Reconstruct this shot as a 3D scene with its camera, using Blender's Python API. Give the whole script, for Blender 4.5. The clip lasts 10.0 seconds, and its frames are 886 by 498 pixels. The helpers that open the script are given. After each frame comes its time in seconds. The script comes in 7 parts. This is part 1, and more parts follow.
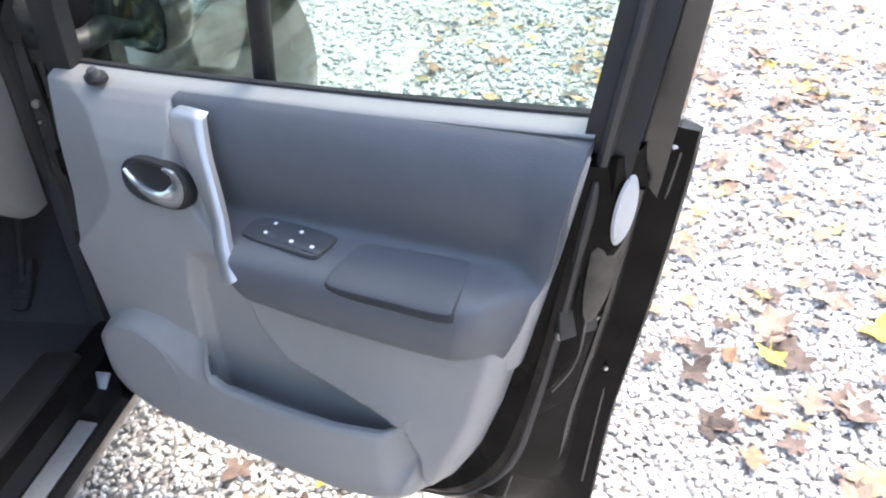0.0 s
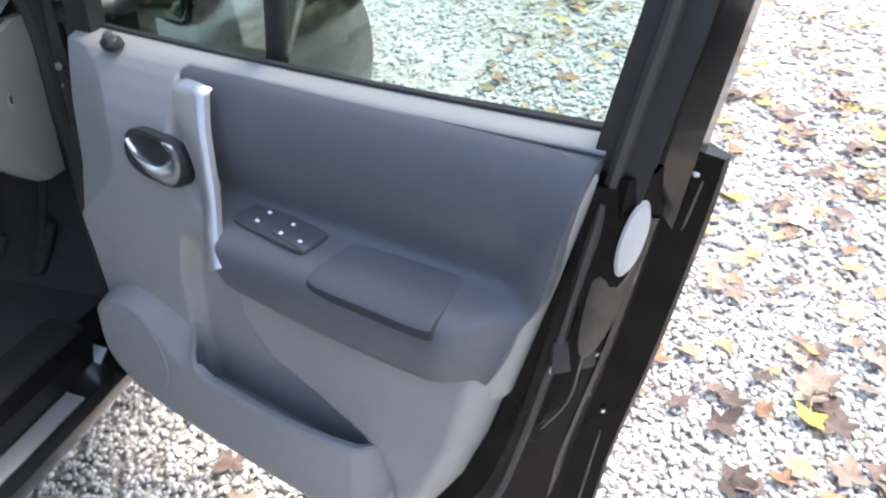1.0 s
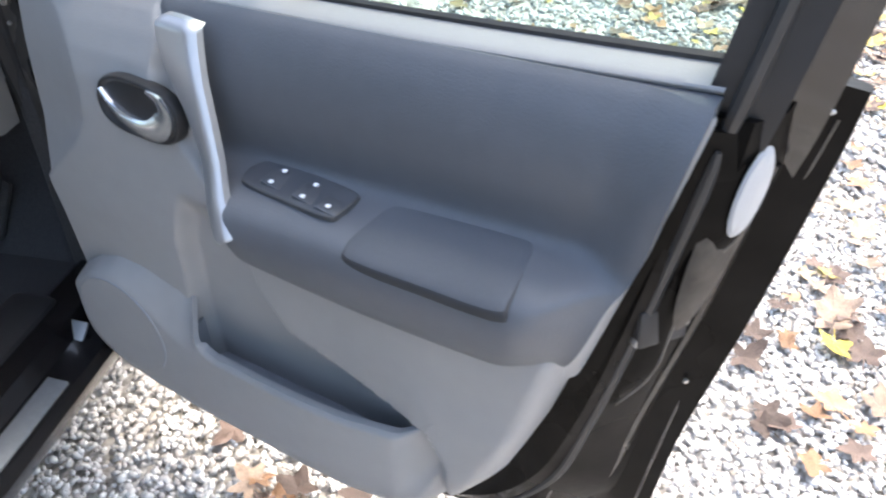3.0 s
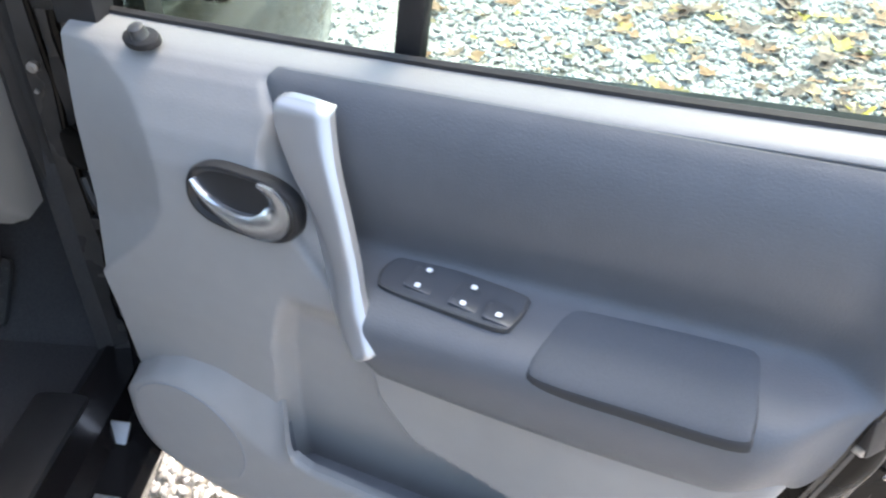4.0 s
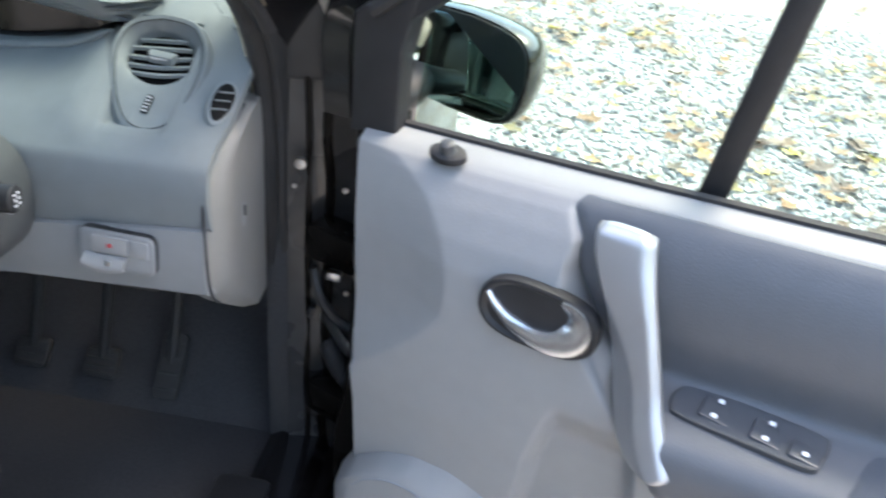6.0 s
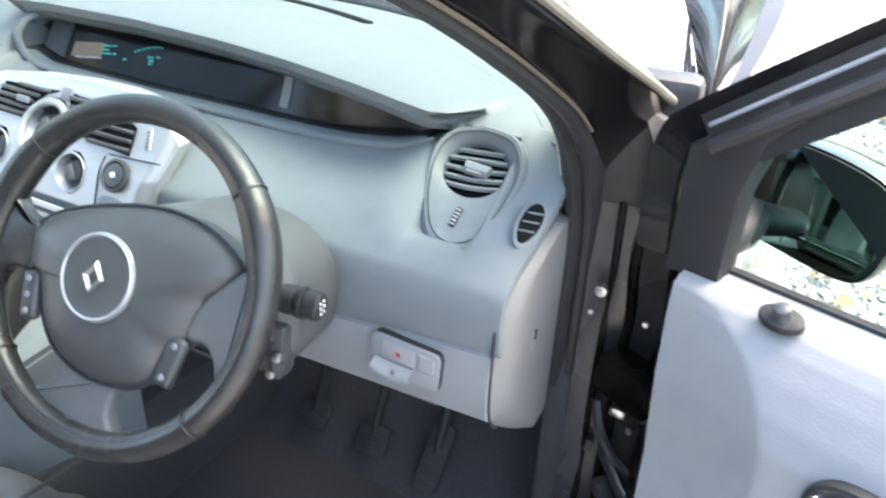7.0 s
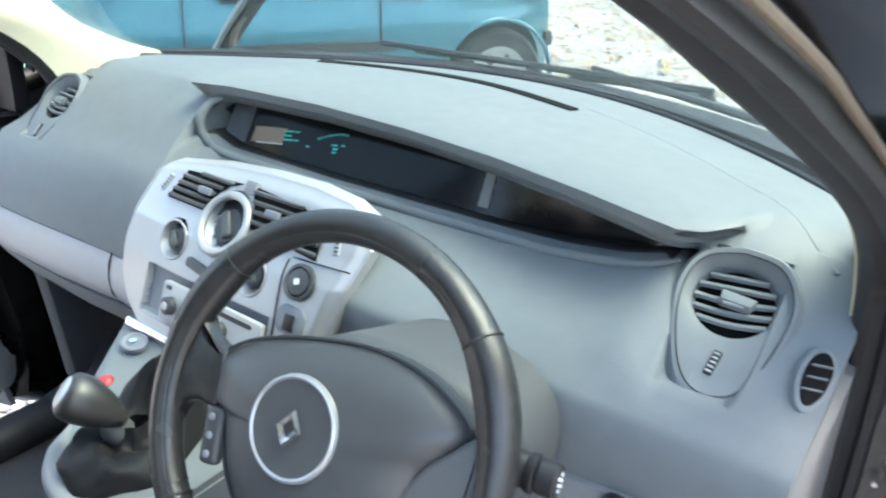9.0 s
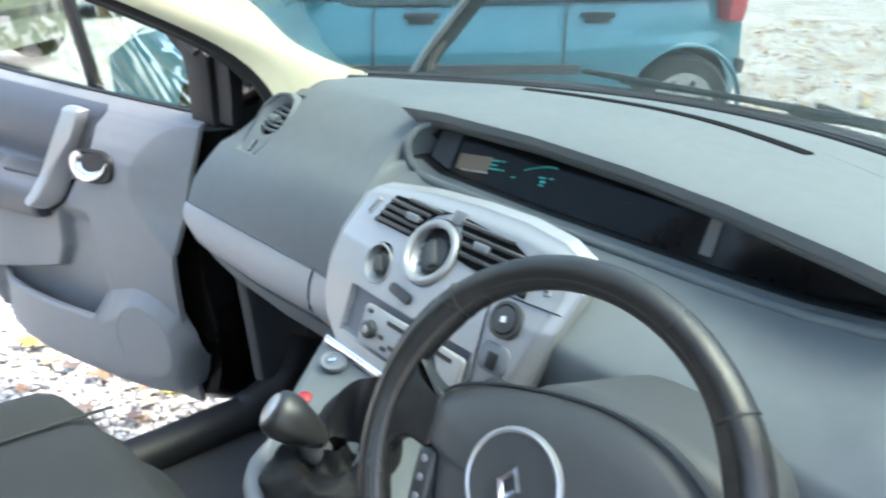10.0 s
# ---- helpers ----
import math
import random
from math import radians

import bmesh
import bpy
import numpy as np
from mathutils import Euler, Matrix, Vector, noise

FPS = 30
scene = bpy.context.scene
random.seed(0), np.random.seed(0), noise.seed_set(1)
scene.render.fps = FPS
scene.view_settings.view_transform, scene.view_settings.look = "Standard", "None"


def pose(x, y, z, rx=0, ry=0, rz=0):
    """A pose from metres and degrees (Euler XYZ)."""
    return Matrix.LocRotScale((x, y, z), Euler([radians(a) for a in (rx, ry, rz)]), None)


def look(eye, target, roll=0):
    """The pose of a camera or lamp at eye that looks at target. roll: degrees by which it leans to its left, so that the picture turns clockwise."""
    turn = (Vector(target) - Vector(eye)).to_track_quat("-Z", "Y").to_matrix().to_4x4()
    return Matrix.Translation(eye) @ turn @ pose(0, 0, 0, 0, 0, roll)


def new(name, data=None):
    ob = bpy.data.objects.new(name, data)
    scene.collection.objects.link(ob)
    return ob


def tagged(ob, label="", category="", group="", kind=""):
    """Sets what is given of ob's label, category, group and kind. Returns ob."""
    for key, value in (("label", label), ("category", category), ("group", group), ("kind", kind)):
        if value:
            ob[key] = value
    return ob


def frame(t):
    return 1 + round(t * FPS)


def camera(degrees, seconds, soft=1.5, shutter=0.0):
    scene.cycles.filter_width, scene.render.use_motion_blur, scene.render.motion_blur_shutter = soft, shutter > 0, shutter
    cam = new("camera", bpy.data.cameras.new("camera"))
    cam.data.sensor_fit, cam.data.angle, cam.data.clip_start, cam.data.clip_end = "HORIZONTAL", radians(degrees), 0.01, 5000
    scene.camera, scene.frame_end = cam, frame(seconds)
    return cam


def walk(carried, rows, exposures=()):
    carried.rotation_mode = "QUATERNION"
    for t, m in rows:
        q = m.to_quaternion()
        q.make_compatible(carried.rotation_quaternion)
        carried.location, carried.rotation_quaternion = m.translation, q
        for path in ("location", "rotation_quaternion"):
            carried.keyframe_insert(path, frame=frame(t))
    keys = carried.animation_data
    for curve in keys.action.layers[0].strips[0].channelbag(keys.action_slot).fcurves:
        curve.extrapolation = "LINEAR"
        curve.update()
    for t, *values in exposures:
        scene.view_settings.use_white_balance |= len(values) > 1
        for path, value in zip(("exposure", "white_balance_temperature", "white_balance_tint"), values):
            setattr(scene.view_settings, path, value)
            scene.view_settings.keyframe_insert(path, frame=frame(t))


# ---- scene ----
cam = camera(57.9, 10.0, soft=2.1, shutter=0.4)
PATH = [
    (0, (1.705, -0.858, 1.429), (1.413, 0.806, 0.36), -3.1),
    (0.5, (1.666, -0.874, 1.42), (1.461, 0.823, 0.383), -1.4),
    (1, (1.775, -0.77, 1.382), (1.33, 0.877, 0.338), 0.7),
    (1.5, (1.823, -0.68, 1.346), (1.332, 0.854, 0.16), 1.7),
    (2, (1.768, -0.644, 1.333), (1.368, 0.868, 0.085), -1.5),
    (2.2, (1.76, -0.632, 1.331), (1.378, 0.882, 0.081), 0.2),
    (3.3, (1.548, -0.646, 1.335), (1.296, 0.935, 0.137), -0.0),
    (3.5, (1.494, -0.622, 1.335), (1.324, 0.965, 0.13), 1.5),
    (4, (1.352, -0.52, 1.345), (1.229, 1.07, 0.139), 1.0),
    (4.5, (1.246, -0.541, 1.369), (1.324, 1.076, 0.194), 2.0),
    (5, (1.171, -0.557, 1.37), (1.261, 1.11, 0.269), 4.3),
    (6.3, (1.03, -0.572, 1.377), (0.686, 1.126, 0.378), 5.3),
    (6.5, (1.025, -0.532, 1.382), (0.51, 1.13, 0.396), 4.2),
    (7, (0.977, -0.472, 1.409), (0.164, 1.097, 0.473), 3.3),
    (7.5, (0.921, -0.504, 1.412), (0.1, 1.101, 0.546), 2.2),
    (8, (0.87, -0.441, 1.406), (-0.082, 1.099, 0.557), 1.1),
    (8.5, (0.831, -0.396, 1.397), (-0.191, 1.105, 0.558), 1.0),
    (9, (0.786, -0.384, 1.407), (-0.316, 1.067, 0.584), 1.2),
    (9.5, (0.747, -0.393, 1.41), (-0.478, 0.965, 0.601), 0.9),
    (10, (0.707, -0.398, 1.413), (-0.688, 0.801, 0.627), 0.6),
]
walk(cam, [(t, look(eye, target, roll)) for t, eye, target, roll in PATH],
     exposures=[(0, 2.6, 7000, 9), (1, 2.35, 6950, 9), (1.5, 2.3, 6950, 10), (2, 2.2, 7050, 10), (3.5, 2.75, 7200, 8), (4.5, 2.85, 7300, 8), (5, 2.7, 7250, 8), (6.5, 3.25, 7200, 8), (7, 3.55, 7150, 8), (7.5, 3.53, 7100, 8), (8, 3.5, 7000, 7), (8.5, 3.35, 6950, 7), (9, 3.22, 6900, 6), (9.5, 3.0, 6900, 6), (10, 2.9, 6850, 5)])

# ---- light ----
world = bpy.data.worlds.new("sky")
scene.world = world
world.use_nodes = True
wn = world.node_tree
sky = wn.nodes.new("ShaderNodeTexSky")
sky.sky_type = 'NISHITA'
sky.sun_disc = False
sky.sun_elevation = radians(58)
sky.sun_rotation = radians(50)
sky.air_density = 1.0
sky.dust_density = 3.0
wn.links.new(sky.outputs[0], wn.nodes["Background"].inputs[0])
wn.nodes["Background"].inputs[1].default_value = 0.15
sun_data = bpy.data.lights.new("sun", 'SUN')
sun_data.energy = 0.75
sun_data.angle = radians(30)
sun_data.color = (1.0, 0.95, 0.88)
sun = new("sun", sun_data)
sun.matrix_world = look((3.2, 2.7, 6.7), (0, 0, 0))


# ---- materials ----
def material(name, colour, rough=0.6, metal=0.0, vary=0.12, scale=40.0, bump=0.15, bump_scale=400.0,
             stains=0.0, coat=0.0, spec=0.5, random=0.0):
    m = bpy.data.materials.new(name)
    m.use_nodes = True
    nt = m.node_tree
    b = nt.nodes["Principled BSDF"]
    b.inputs["Roughness"].default_value = rough
    b.inputs["Metallic"].default_value = metal
    b.inputs["Coat Weight"].default_value = coat
    b.inputs["Coat Roughness"].default_value = 0.06
    b.inputs["Specular IOR Level"].default_value = spec
    tc = nt.nodes.new("ShaderNodeTexCoord")
    n1 = nt.nodes.new("ShaderNodeTexNoise")
    n1.inputs["Scale"].default_value = scale
    n1.inputs["Detail"].default_value = 6
    nt.links.new(tc.outputs["Object"], n1.inputs["Vector"])
    n2 = nt.nodes.new("ShaderNodeTexNoise")
    n2.inputs["Scale"].default_value = 3.5
    n2.inputs["Detail"].default_value = 4
    nt.links.new(tc.outputs["Object"], n2.inputs["Vector"])
    mix = nt.nodes.new("ShaderNodeMath")
    mix.operation = 'MULTIPLY_ADD'
    mix.inputs[1].default_value = 0.5
    nt.links.new(n1.outputs[0], mix.inputs[0])
    half = nt.nodes.new("ShaderNodeMath")
    half.operation = 'MULTIPLY'
    half.inputs[1].default_value = 0.5
    nt.links.new(n2.outputs[0], half.inputs[0])
    nt.links.new(half.outputs[0], mix.inputs[2])
    ramp = nt.nodes.new("ShaderNodeValToRGB")
    lo = [max(0.0, c * (1 - vary)) for c in colour]
    hi = [min(1.0, c * (1 + vary)) for c in colour]
    ramp.color_ramp.elements[0].position = 0.3
    ramp.color_ramp.elements[1].position = 0.7
    ramp.color_ramp.elements[0].color = (*lo, 1)
    ramp.color_ramp.elements[1].color = (*hi, 1)
    nt.links.new(mix.outputs[0], ramp.inputs[0])
    out = ramp.outputs[0]
    if random:
        oi = nt.nodes.new("ShaderNodeObjectInfo")
        hs = nt.nodes.new("ShaderNodeHueSaturation")
        mr = nt.nodes.new("ShaderNodeMapRange")
        mr.inputs[3].default_value = 1 - random
        mr.inputs[4].default_value = 1 + random
        nt.links.new(oi.outputs["Random"], mr.inputs[0])
        nt.links.new(mr.outputs[0], hs.inputs["Value"])
        nt.links.new(out, hs.inputs["Color"])
        out = hs.outputs[0]
    nt.links.new(out, b.inputs["Base Color"])
    if stains:
        rr = nt.nodes.new("ShaderNodeMapRange")
        rr.inputs[1].default_value = 0.35
        rr.inputs[2].default_value = 0.7
        rr.inputs[3].default_value = max(0.02, rough - stains)
        rr.inputs[4].default_value = min(1.0, rough + stains)
        nt.links.new(n2.outputs[0], rr.inputs[0])
        nt.links.new(rr.outputs[0], b.inputs["Roughness"])
    if bump:
        nb = nt.nodes.new("ShaderNodeTexNoise")
        nb.inputs["Scale"].default_value = bump_scale
        nb.inputs["Detail"].default_value = 3
        nt.links.new(tc.outputs["Object"], nb.inputs["Vector"])
        bn = nt.nodes.new("ShaderNodeBump")
        bn.inputs["Strength"].default_value = bump
        bn.inputs["Distance"].default_value = 0.002
        nt.links.new(nb.outputs[0], bn.inputs["Height"])
        nt.links.new(bn.outputs[0], b.inputs["Normal"])
    return m


TRIM = material("light_grey_plastic", (0.230, 0.232, 0.238), 0.5, vary=0.05, stains=0.08)
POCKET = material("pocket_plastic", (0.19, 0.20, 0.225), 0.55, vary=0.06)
INSERT = material("dark_soft_trim", (0.080, 0.087, 0.100), 0.48, vary=0.08, stains=0.08, bump=0.2)
CLOTH = material("dark_cloth", (0.070, 0.078, 0.093), 0.85, vary=0.18, scale=700, bump=0.5, bump_scale=1500)
DASH = material("dash_grey_plastic", (0.146, 0.163, 0.171), 0.62, vary=0.08, stains=0.08, bump=0.2, bump_scale=700, spec=0.4)
DASHLOW = material("dash_lower_plastic", (0.195, 0.20, 0.208), 0.58, vary=0.06, bump=0.2, bump_scale=700)
CAPGREY = material("end_cap_plastic", (0.190, 0.186, 0.180), 0.5, vary=0.06)
EDGEGREY = material("beige_grey_pillar_moulding", (0.16, 0.15, 0.125), 0.6, vary=0.3, scale=60)
STRIP = material("grey_strip_plastic", (0.38, 0.38, 0.382), 0.45, vary=0.05)
BLACK = material("black_plastic", (0.020, 0.020, 0.0215), 0.48, vary=0.25, bump=0.15, spec=0.35)
# Near-black for openings: the shade of their depth is put into the colour.
BLACKVOID = material("opening_shade_black", (0.006, 0.006, 0.0065), 0.8, vary=0.2, bump=0, spec=0.1)
SHROUD = material("dark_grey_shroud_plastic", (0.060, 0.063, 0.066), 0.5, vary=0.08, bump=0.25, bump_scale=700)
RUBBER = material("black_rubber", (0.021, 0.0207, 0.0215), 0.55, vary=0.25, bump=0.1)
PAINT = material("black_car_paint", (0.007, 0.0065, 0.007), 0.2, vary=0.3, stains=0.12, coat=0.5, bump=0.02)
DIRTY = material("dusty_black_paint", (0.006, 0.0052, 0.0046), 0.34, vary=0.9, scale=16, stains=0.26, bump=0.4, bump_scale=22, spec=0.07)
# Hinge steel is black; the veiling haze over it is put into this grey.
HINGEGREY = material("haze_grey_hinge_steel", (0.034, 0.033, 0.033), 0.38, vary=0.5, scale=20, stains=0.2, bump=0.35, bump_scale=26, spec=0.4)
DUST = material("dusty_pressed_steel", (0.050, 0.043, 0.036), 0.55, vary=0.85, scale=34, stains=0.2, bump=0.5, bump_scale=60, spec=0.3)
WORN = material("worn_paint_edge", (0.10, 0.09, 0.08), 0.4, vary=0.5, scale=60, bump=0.2)
SWITCHGREY = material("satin_switch_plastic", (0.06, 0.065, 0.075), 0.3, vary=0.08, bump=0.05)
GROOVE = material("seam_black", (0.022, 0.024, 0.028), 0.8, vary=0.1, bump=0)
LEVER = material("bright_silver_lever", (0.62, 0.63, 0.65), 0.22, 0.9, vary=0.05, bump=0.0)
SILVER = material("satin_silver_paint", (0.38, 0.385, 0.40), 0.33, 0.62, vary=0.04, bump=0.03)
PANEL = material("silver_console_paint", (0.39, 0.39, 0.395), 0.36, 0.45, vary=0.04, bump=0.03)
CHROME = material("chrome", (0.75, 0.76, 0.78), 0.12, 1.0, vary=0.05, bump=0.0)
ALU = material("brushed_aluminium", (0.27, 0.29, 0.31), 0.45, 0.6, vary=0.12, scale=90, bump=0.15)
STEEL = material("zinc_steel", (0.5, 0.5, 0.5), 0.3, 1.0, vary=0.15, bump=0.1)
LEATHER = material("black_leather", (0.024, 0.0235, 0.023), 0.30, vary=0.35, stains=0.12, coat=0.12, bump=0.3, bump_scale=800)
HUB = material("hub_plastic", (0.048, 0.050, 0.053), 0.38, vary=0.1, stains=0.06, bump=0.2, bump_scale=900)
SEAT = material("seat_fabric", (0.028, 0.030, 0.033), 0.9, vary=0.3, scale=500, bump=0.6, bump_scale=1200)
SEATLIGHT = material("grey_seat_fabric", (0.10, 0.103, 0.107), 0.9, vary=0.2, scale=500, bump=0.6, bump_scale=1200)
CARPET = material("black_carpet", (0.040, 0.040, 0.043), 0.95, vary=0.35, scale=200, bump=0.7, bump_scale=900)
WHITEPAINT = material("white_marking", (0.8, 0.82, 0.85), 0.5, vary=0.03, bump=0)
RED = material("red_plastic", (0.36, 0.03, 0.04), 0.35, vary=0.1, bump=0)
# Sunlight falling on the pillar trim is put into this cream colour.
PAD = material("sunlit_pillar_trim", (0.70, 0.64, 0.47), 0.7, vary=0.05)
FOAM = material("beige_dusty_foam", (0.40, 0.34, 0.28), 0.8, vary=0.25, scale=60, bump=0.4, bump_scale=200)
SEAL = material("seal_highlight_tan", (0.11, 0.085, 0.06), 0.7, vary=0.15, bump=0.2)
BLUE = material("teal_blue_car_paint", (0.033, 0.165, 0.225), 0.3, 0.25, vary=0.06, coat=0.8, bump=0.0)
GREYPAINT = material("grey_green_car_paint", (0.16, 0.17, 0.14), 0.35, 0.2, vary=0.06, coat=0.6, bump=0)
WHITEBODY = material("white_van_paint", (0.7, 0.72, 0.72), 0.35, vary=0.04, coat=0.4, bump=0)
DARKGLASS = material("tinted_glass", (0.02, 0.03, 0.032), 0.06, vary=0.1, bump=0)
TYRE = material("tyre_rubber", (0.03, 0.03, 0.03), 0.8, vary=0.25, bump=0.3)
YELLOW = material("yellow_plate", (0.75, 0.55, 0.03), 0.5, vary=0.05, bump=0)
SCREEN = material("gloss_black_screen", (0.006, 0.006, 0.007), 0.16, vary=0.1, bump=0, spec=0.22)


def clear_glass(name, tint):
    m = bpy.data.materials.new(name)
    m.use_nodes = True
    nt = m.node_tree
    for n in list(nt.nodes):
        if n.type != 'OUTPUT_MATERIAL':
            nt.nodes.remove(n)
    tr = nt.nodes.new("ShaderNodeBsdfTransparent")
    tr.inputs[0].default_value = (*tint, 1)
    gl = nt.nodes.new("ShaderNodeBsdfGlossy")
    gl.inputs["Roughness"].default_value = 0.02
    fr = nt.nodes.new("ShaderNodeFresnel")
    fr.inputs[0].default_value = 1.45
    mx = nt.nodes.new("ShaderNodeMixShader")
    weak = nt.nodes.new("ShaderNodeMath")
    weak.operation = 'MULTIPLY'
    weak.inputs[1].default_value = 0.3
    nt.links.new(fr.outputs[0], weak.inputs[0])
    nt.links.new(weak.outputs[0], mx.inputs[0])
    nt.links.new(tr.outputs[0], mx.inputs[1])
    nt.links.new(gl.outputs[0], mx.inputs[2])
    nt.links.new(mx.outputs[0], nt.nodes["Material Output"].inputs[0])
    return m


GLASS = clear_glass("window_glass", (0.73, 0.83, 0.80))
SCREENGLASS = clear_glass("windscreen_glass", (0.69, 0.755, 0.745))
MIRROR = material("mirror_glass", (0.55, 0.72, 0.70), 0.03, 1.0, vary=0.02, bump=0)


def glow(name, colour, power):
    m = bpy.data.materials.new(name)
    m.use_nodes = True
    b = m.node_tree.nodes["Principled BSDF"]
    b.inputs["Base Color"].default_value = (*colour, 1)
    b.inputs["Emission Color"].default_value = (*colour, 1)
    b.inputs["Emission Strength"].default_value = power
    return m


TEAL = glow("display_digits", (0.03, 0.36, 0.32), 0.032)
AMBER = glow("display_lit_field", (0.12, 0.10, 0.075), 0.06)


def gravel_material():
    m = bpy.data.materials.new("white_gravel")
    m.use_nodes = True
    nt = m.node_tree
    b = nt.nodes["Principled BSDF"]
    b.inputs["Roughness"].default_value = 0.85
    tc = nt.nodes.new("ShaderNodeTexCoord")
    vo = nt.nodes.new("ShaderNodeTexVoronoi")
    vo.inputs["Scale"].default_value = 48
    no = nt.nodes.new("ShaderNodeTexNoise")
    no.inputs["Scale"].default_value = 1.6
    no.inputs["Detail"].default_value = 8
    nt.links.new(tc.outputs["Object"], vo.inputs["Vector"])
    nt.links.new(tc.outputs["Object"], no.inputs["Vector"])
    sep = nt.nodes.new("ShaderNodeSeparateColor")
    nt.links.new(vo.outputs["Color"], sep.inputs[0])
    ramp = nt.nodes.new("ShaderNodeValToRGB")
    r = ramp.color_ramp
    r.elements[0].color = (0.28, 0.262, 0.245, 1)
    r.elements[1].color = (0.62, 0.605, 0.585, 1)
    e = r.elements.new(0.3)
    e.color = (0.43, 0.415, 0.40, 1)
    nt.links.new(sep.outputs[0], ramp.inputs[0])
    ramp2 = nt.nodes.new("ShaderNodeValToRGB")
    ramp2.color_ramp.elements[0].position = 0.35
    ramp2.color_ramp.elements[0].color = (0.72, 0.68, 0.62, 1)
    ramp2.color_ramp.elements[1].position = 0.62
    ramp2.color_ramp.elements[1].color = (1, 1, 1, 1)
    nt.links.new(no.outputs[0], ramp2.inputs[0])
    mx = nt.nodes.new("ShaderNodeMix")
    mx.data_type = 'RGBA'
    mx.blend_type = 'MULTIPLY'
    mx.inputs[0].default_value = 1
    nt.links.new(ramp.outputs[0], mx.inputs[6])
    nt.links.new(ramp2.outputs[0], mx.inputs[7])
    nt.links.new(mx.outputs[2], b.inputs["Base Color"])
    bn = nt.nodes.new("ShaderNodeBump")
    bn.inputs["Strength"].default_value = 1.0
    bn.inputs["Distance"].default_value = 0.012
    bn.invert = True
    nt.links.new(vo.outputs["Distance"], bn.inputs["Height"])
    nt.links.new(bn.outputs[0], b.inputs["Normal"])
    return m


def island_material(name, colours, rough=0.8, bump_scale=120.0):
    """A material whose colour differs from piece to piece of a joined mesh."""
    m = bpy.data.materials.new(name)
    m.use_nodes = True
    nt = m.node_tree
    b = nt.nodes["Principled BSDF"]
    b.inputs["Roughness"].default_value = rough
    g = nt.nodes.new("ShaderNodeNewGeometry")
    ramp = nt.nodes.new("ShaderNodeValToRGB")
    r = ramp.color_ramp
    for k, c in enumerate(colours):
        p = k / (len(colours) - 1)
        e = r.elements[0] if k == 0 else r.elements[-1] if k == len(colours) - 1 else r.elements.new(p)
        e.color = (*c, 1)
    nt.links.new(g.outputs["Random Per Island"], ramp.inputs[0])
    tc = nt.nodes.new("ShaderNodeTexCoord")
    no = nt.nodes.new("ShaderNodeTexNoise")
    no.inputs["Scale"].default_value = bump_scale
    no.inputs["Detail"].default_value = 5
    nt.links.new(tc.outputs["Object"], no.inputs["Vector"])
    hs = nt.nodes.new("ShaderNodeHueSaturation")
    mr = nt.nodes.new("ShaderNodeMapRange")
    mr.inputs[1].default_value, mr.inputs[2].default_value = 0.3, 0.7
    mr.inputs[3].default_value, mr.inputs[4].default_value = 0.75, 1.2
    nt.links.new(no.outputs[0], mr.inputs[0])
    nt.links.new(mr.outputs[0], hs.inputs["Value"])
    nt.links.new(ramp.outputs[0], hs.inputs["Color"])
    nt.links.new(hs.outputs[0], b.inputs["Base Color"])
    return m


GRAVEL = gravel_material()
STONES = island_material("gravel_stones", [(0.36, 0.335, 0.32), (0.50, 0.48, 0.46), (0.61, 0.59, 0.57), (0.69, 0.68, 0.665), (0.77, 0.76, 0.745)])
LEAFMIX = island_material("autumn_leaves", [(0.17, 0.11, 0.08), (0.30, 0.16, 0.08), (0.28, 0.20, 0.15), (0.40, 0.23, 0.11), (0.42, 0.32, 0.22), (0.50, 0.40, 0.10), (0.15, 0.115, 0.10)], 0.65)
LEAF_BROWN = material("brown_leaf", (0.135, 0.094, 0.078), 0.65, vary=0.55, scale=45, bump=0.5, bump_scale=150, random=0.45)
LEAF_ORANGE = material("orange_leaf", (0.36, 0.20, 0.11), 0.6, vary=0.5, scale=45, bump=0.5, bump_scale=150, random=0.4)
LEAF_YELLOW = material("yellow_leaf", (0.58, 0.46, 0.06), 0.55, vary=0.4, scale=45, bump=0.5, bump_scale=150, random=0.25)
LEAF_TAN = material("tan_leaf", (0.36, 0.265, 0.20), 0.65, vary=0.5, scale=45, bump=0.5, bump_scale=150, random=0.4)


# ---- building helpers ----
def mesh_object(name, verts, faces, mat, parent=None, label="", smooth=True, slots=None):
    me = bpy.data.meshes.new(name)
    me.from_pydata([tuple(v) for v in verts], [], faces)
    me.validate()
    mats = mat if isinstance(mat, (list, tuple)) else [mat]
    for x in mats:
        me.materials.append(x)
    if slots is not None:
        me.polygons.foreach_set("material_index", slots)
    if smooth:
        me.polygons.foreach_set("use_smooth", [True] * len(me.polygons))
        me.set_sharp_from_angle(angle=radians(38))
    ob = new(name, me)
    if parent:
        ob.parent = parent
    if label:
        tagged(ob, label)
    return ob


def part(name, bm, mat, parent=None, label="", smooth=True):
    bmesh.ops.recalc_face_normals(bm, faces=bm.faces)
    me = bpy.data.meshes.new(name)
    bm.to_mesh(me)
    bm.free()
    me.materials.append(mat)
    if smooth:
        me.polygons.foreach_set("use_smooth", [True] * len(me.polygons))
        me.set_sharp_from_angle(angle=radians(35))
    ob = new(name, me)
    if parent:
        ob.parent = parent
    if label:
        tagged(ob, label)
    return ob


def thing(name, label, category, m=None, group="", kind=""):
    ob = new(name)
    ob.empty_display_size = 0.05
    if m is not None:
        ob.matrix_world = m
    return tagged(ob, label, category, group, kind)


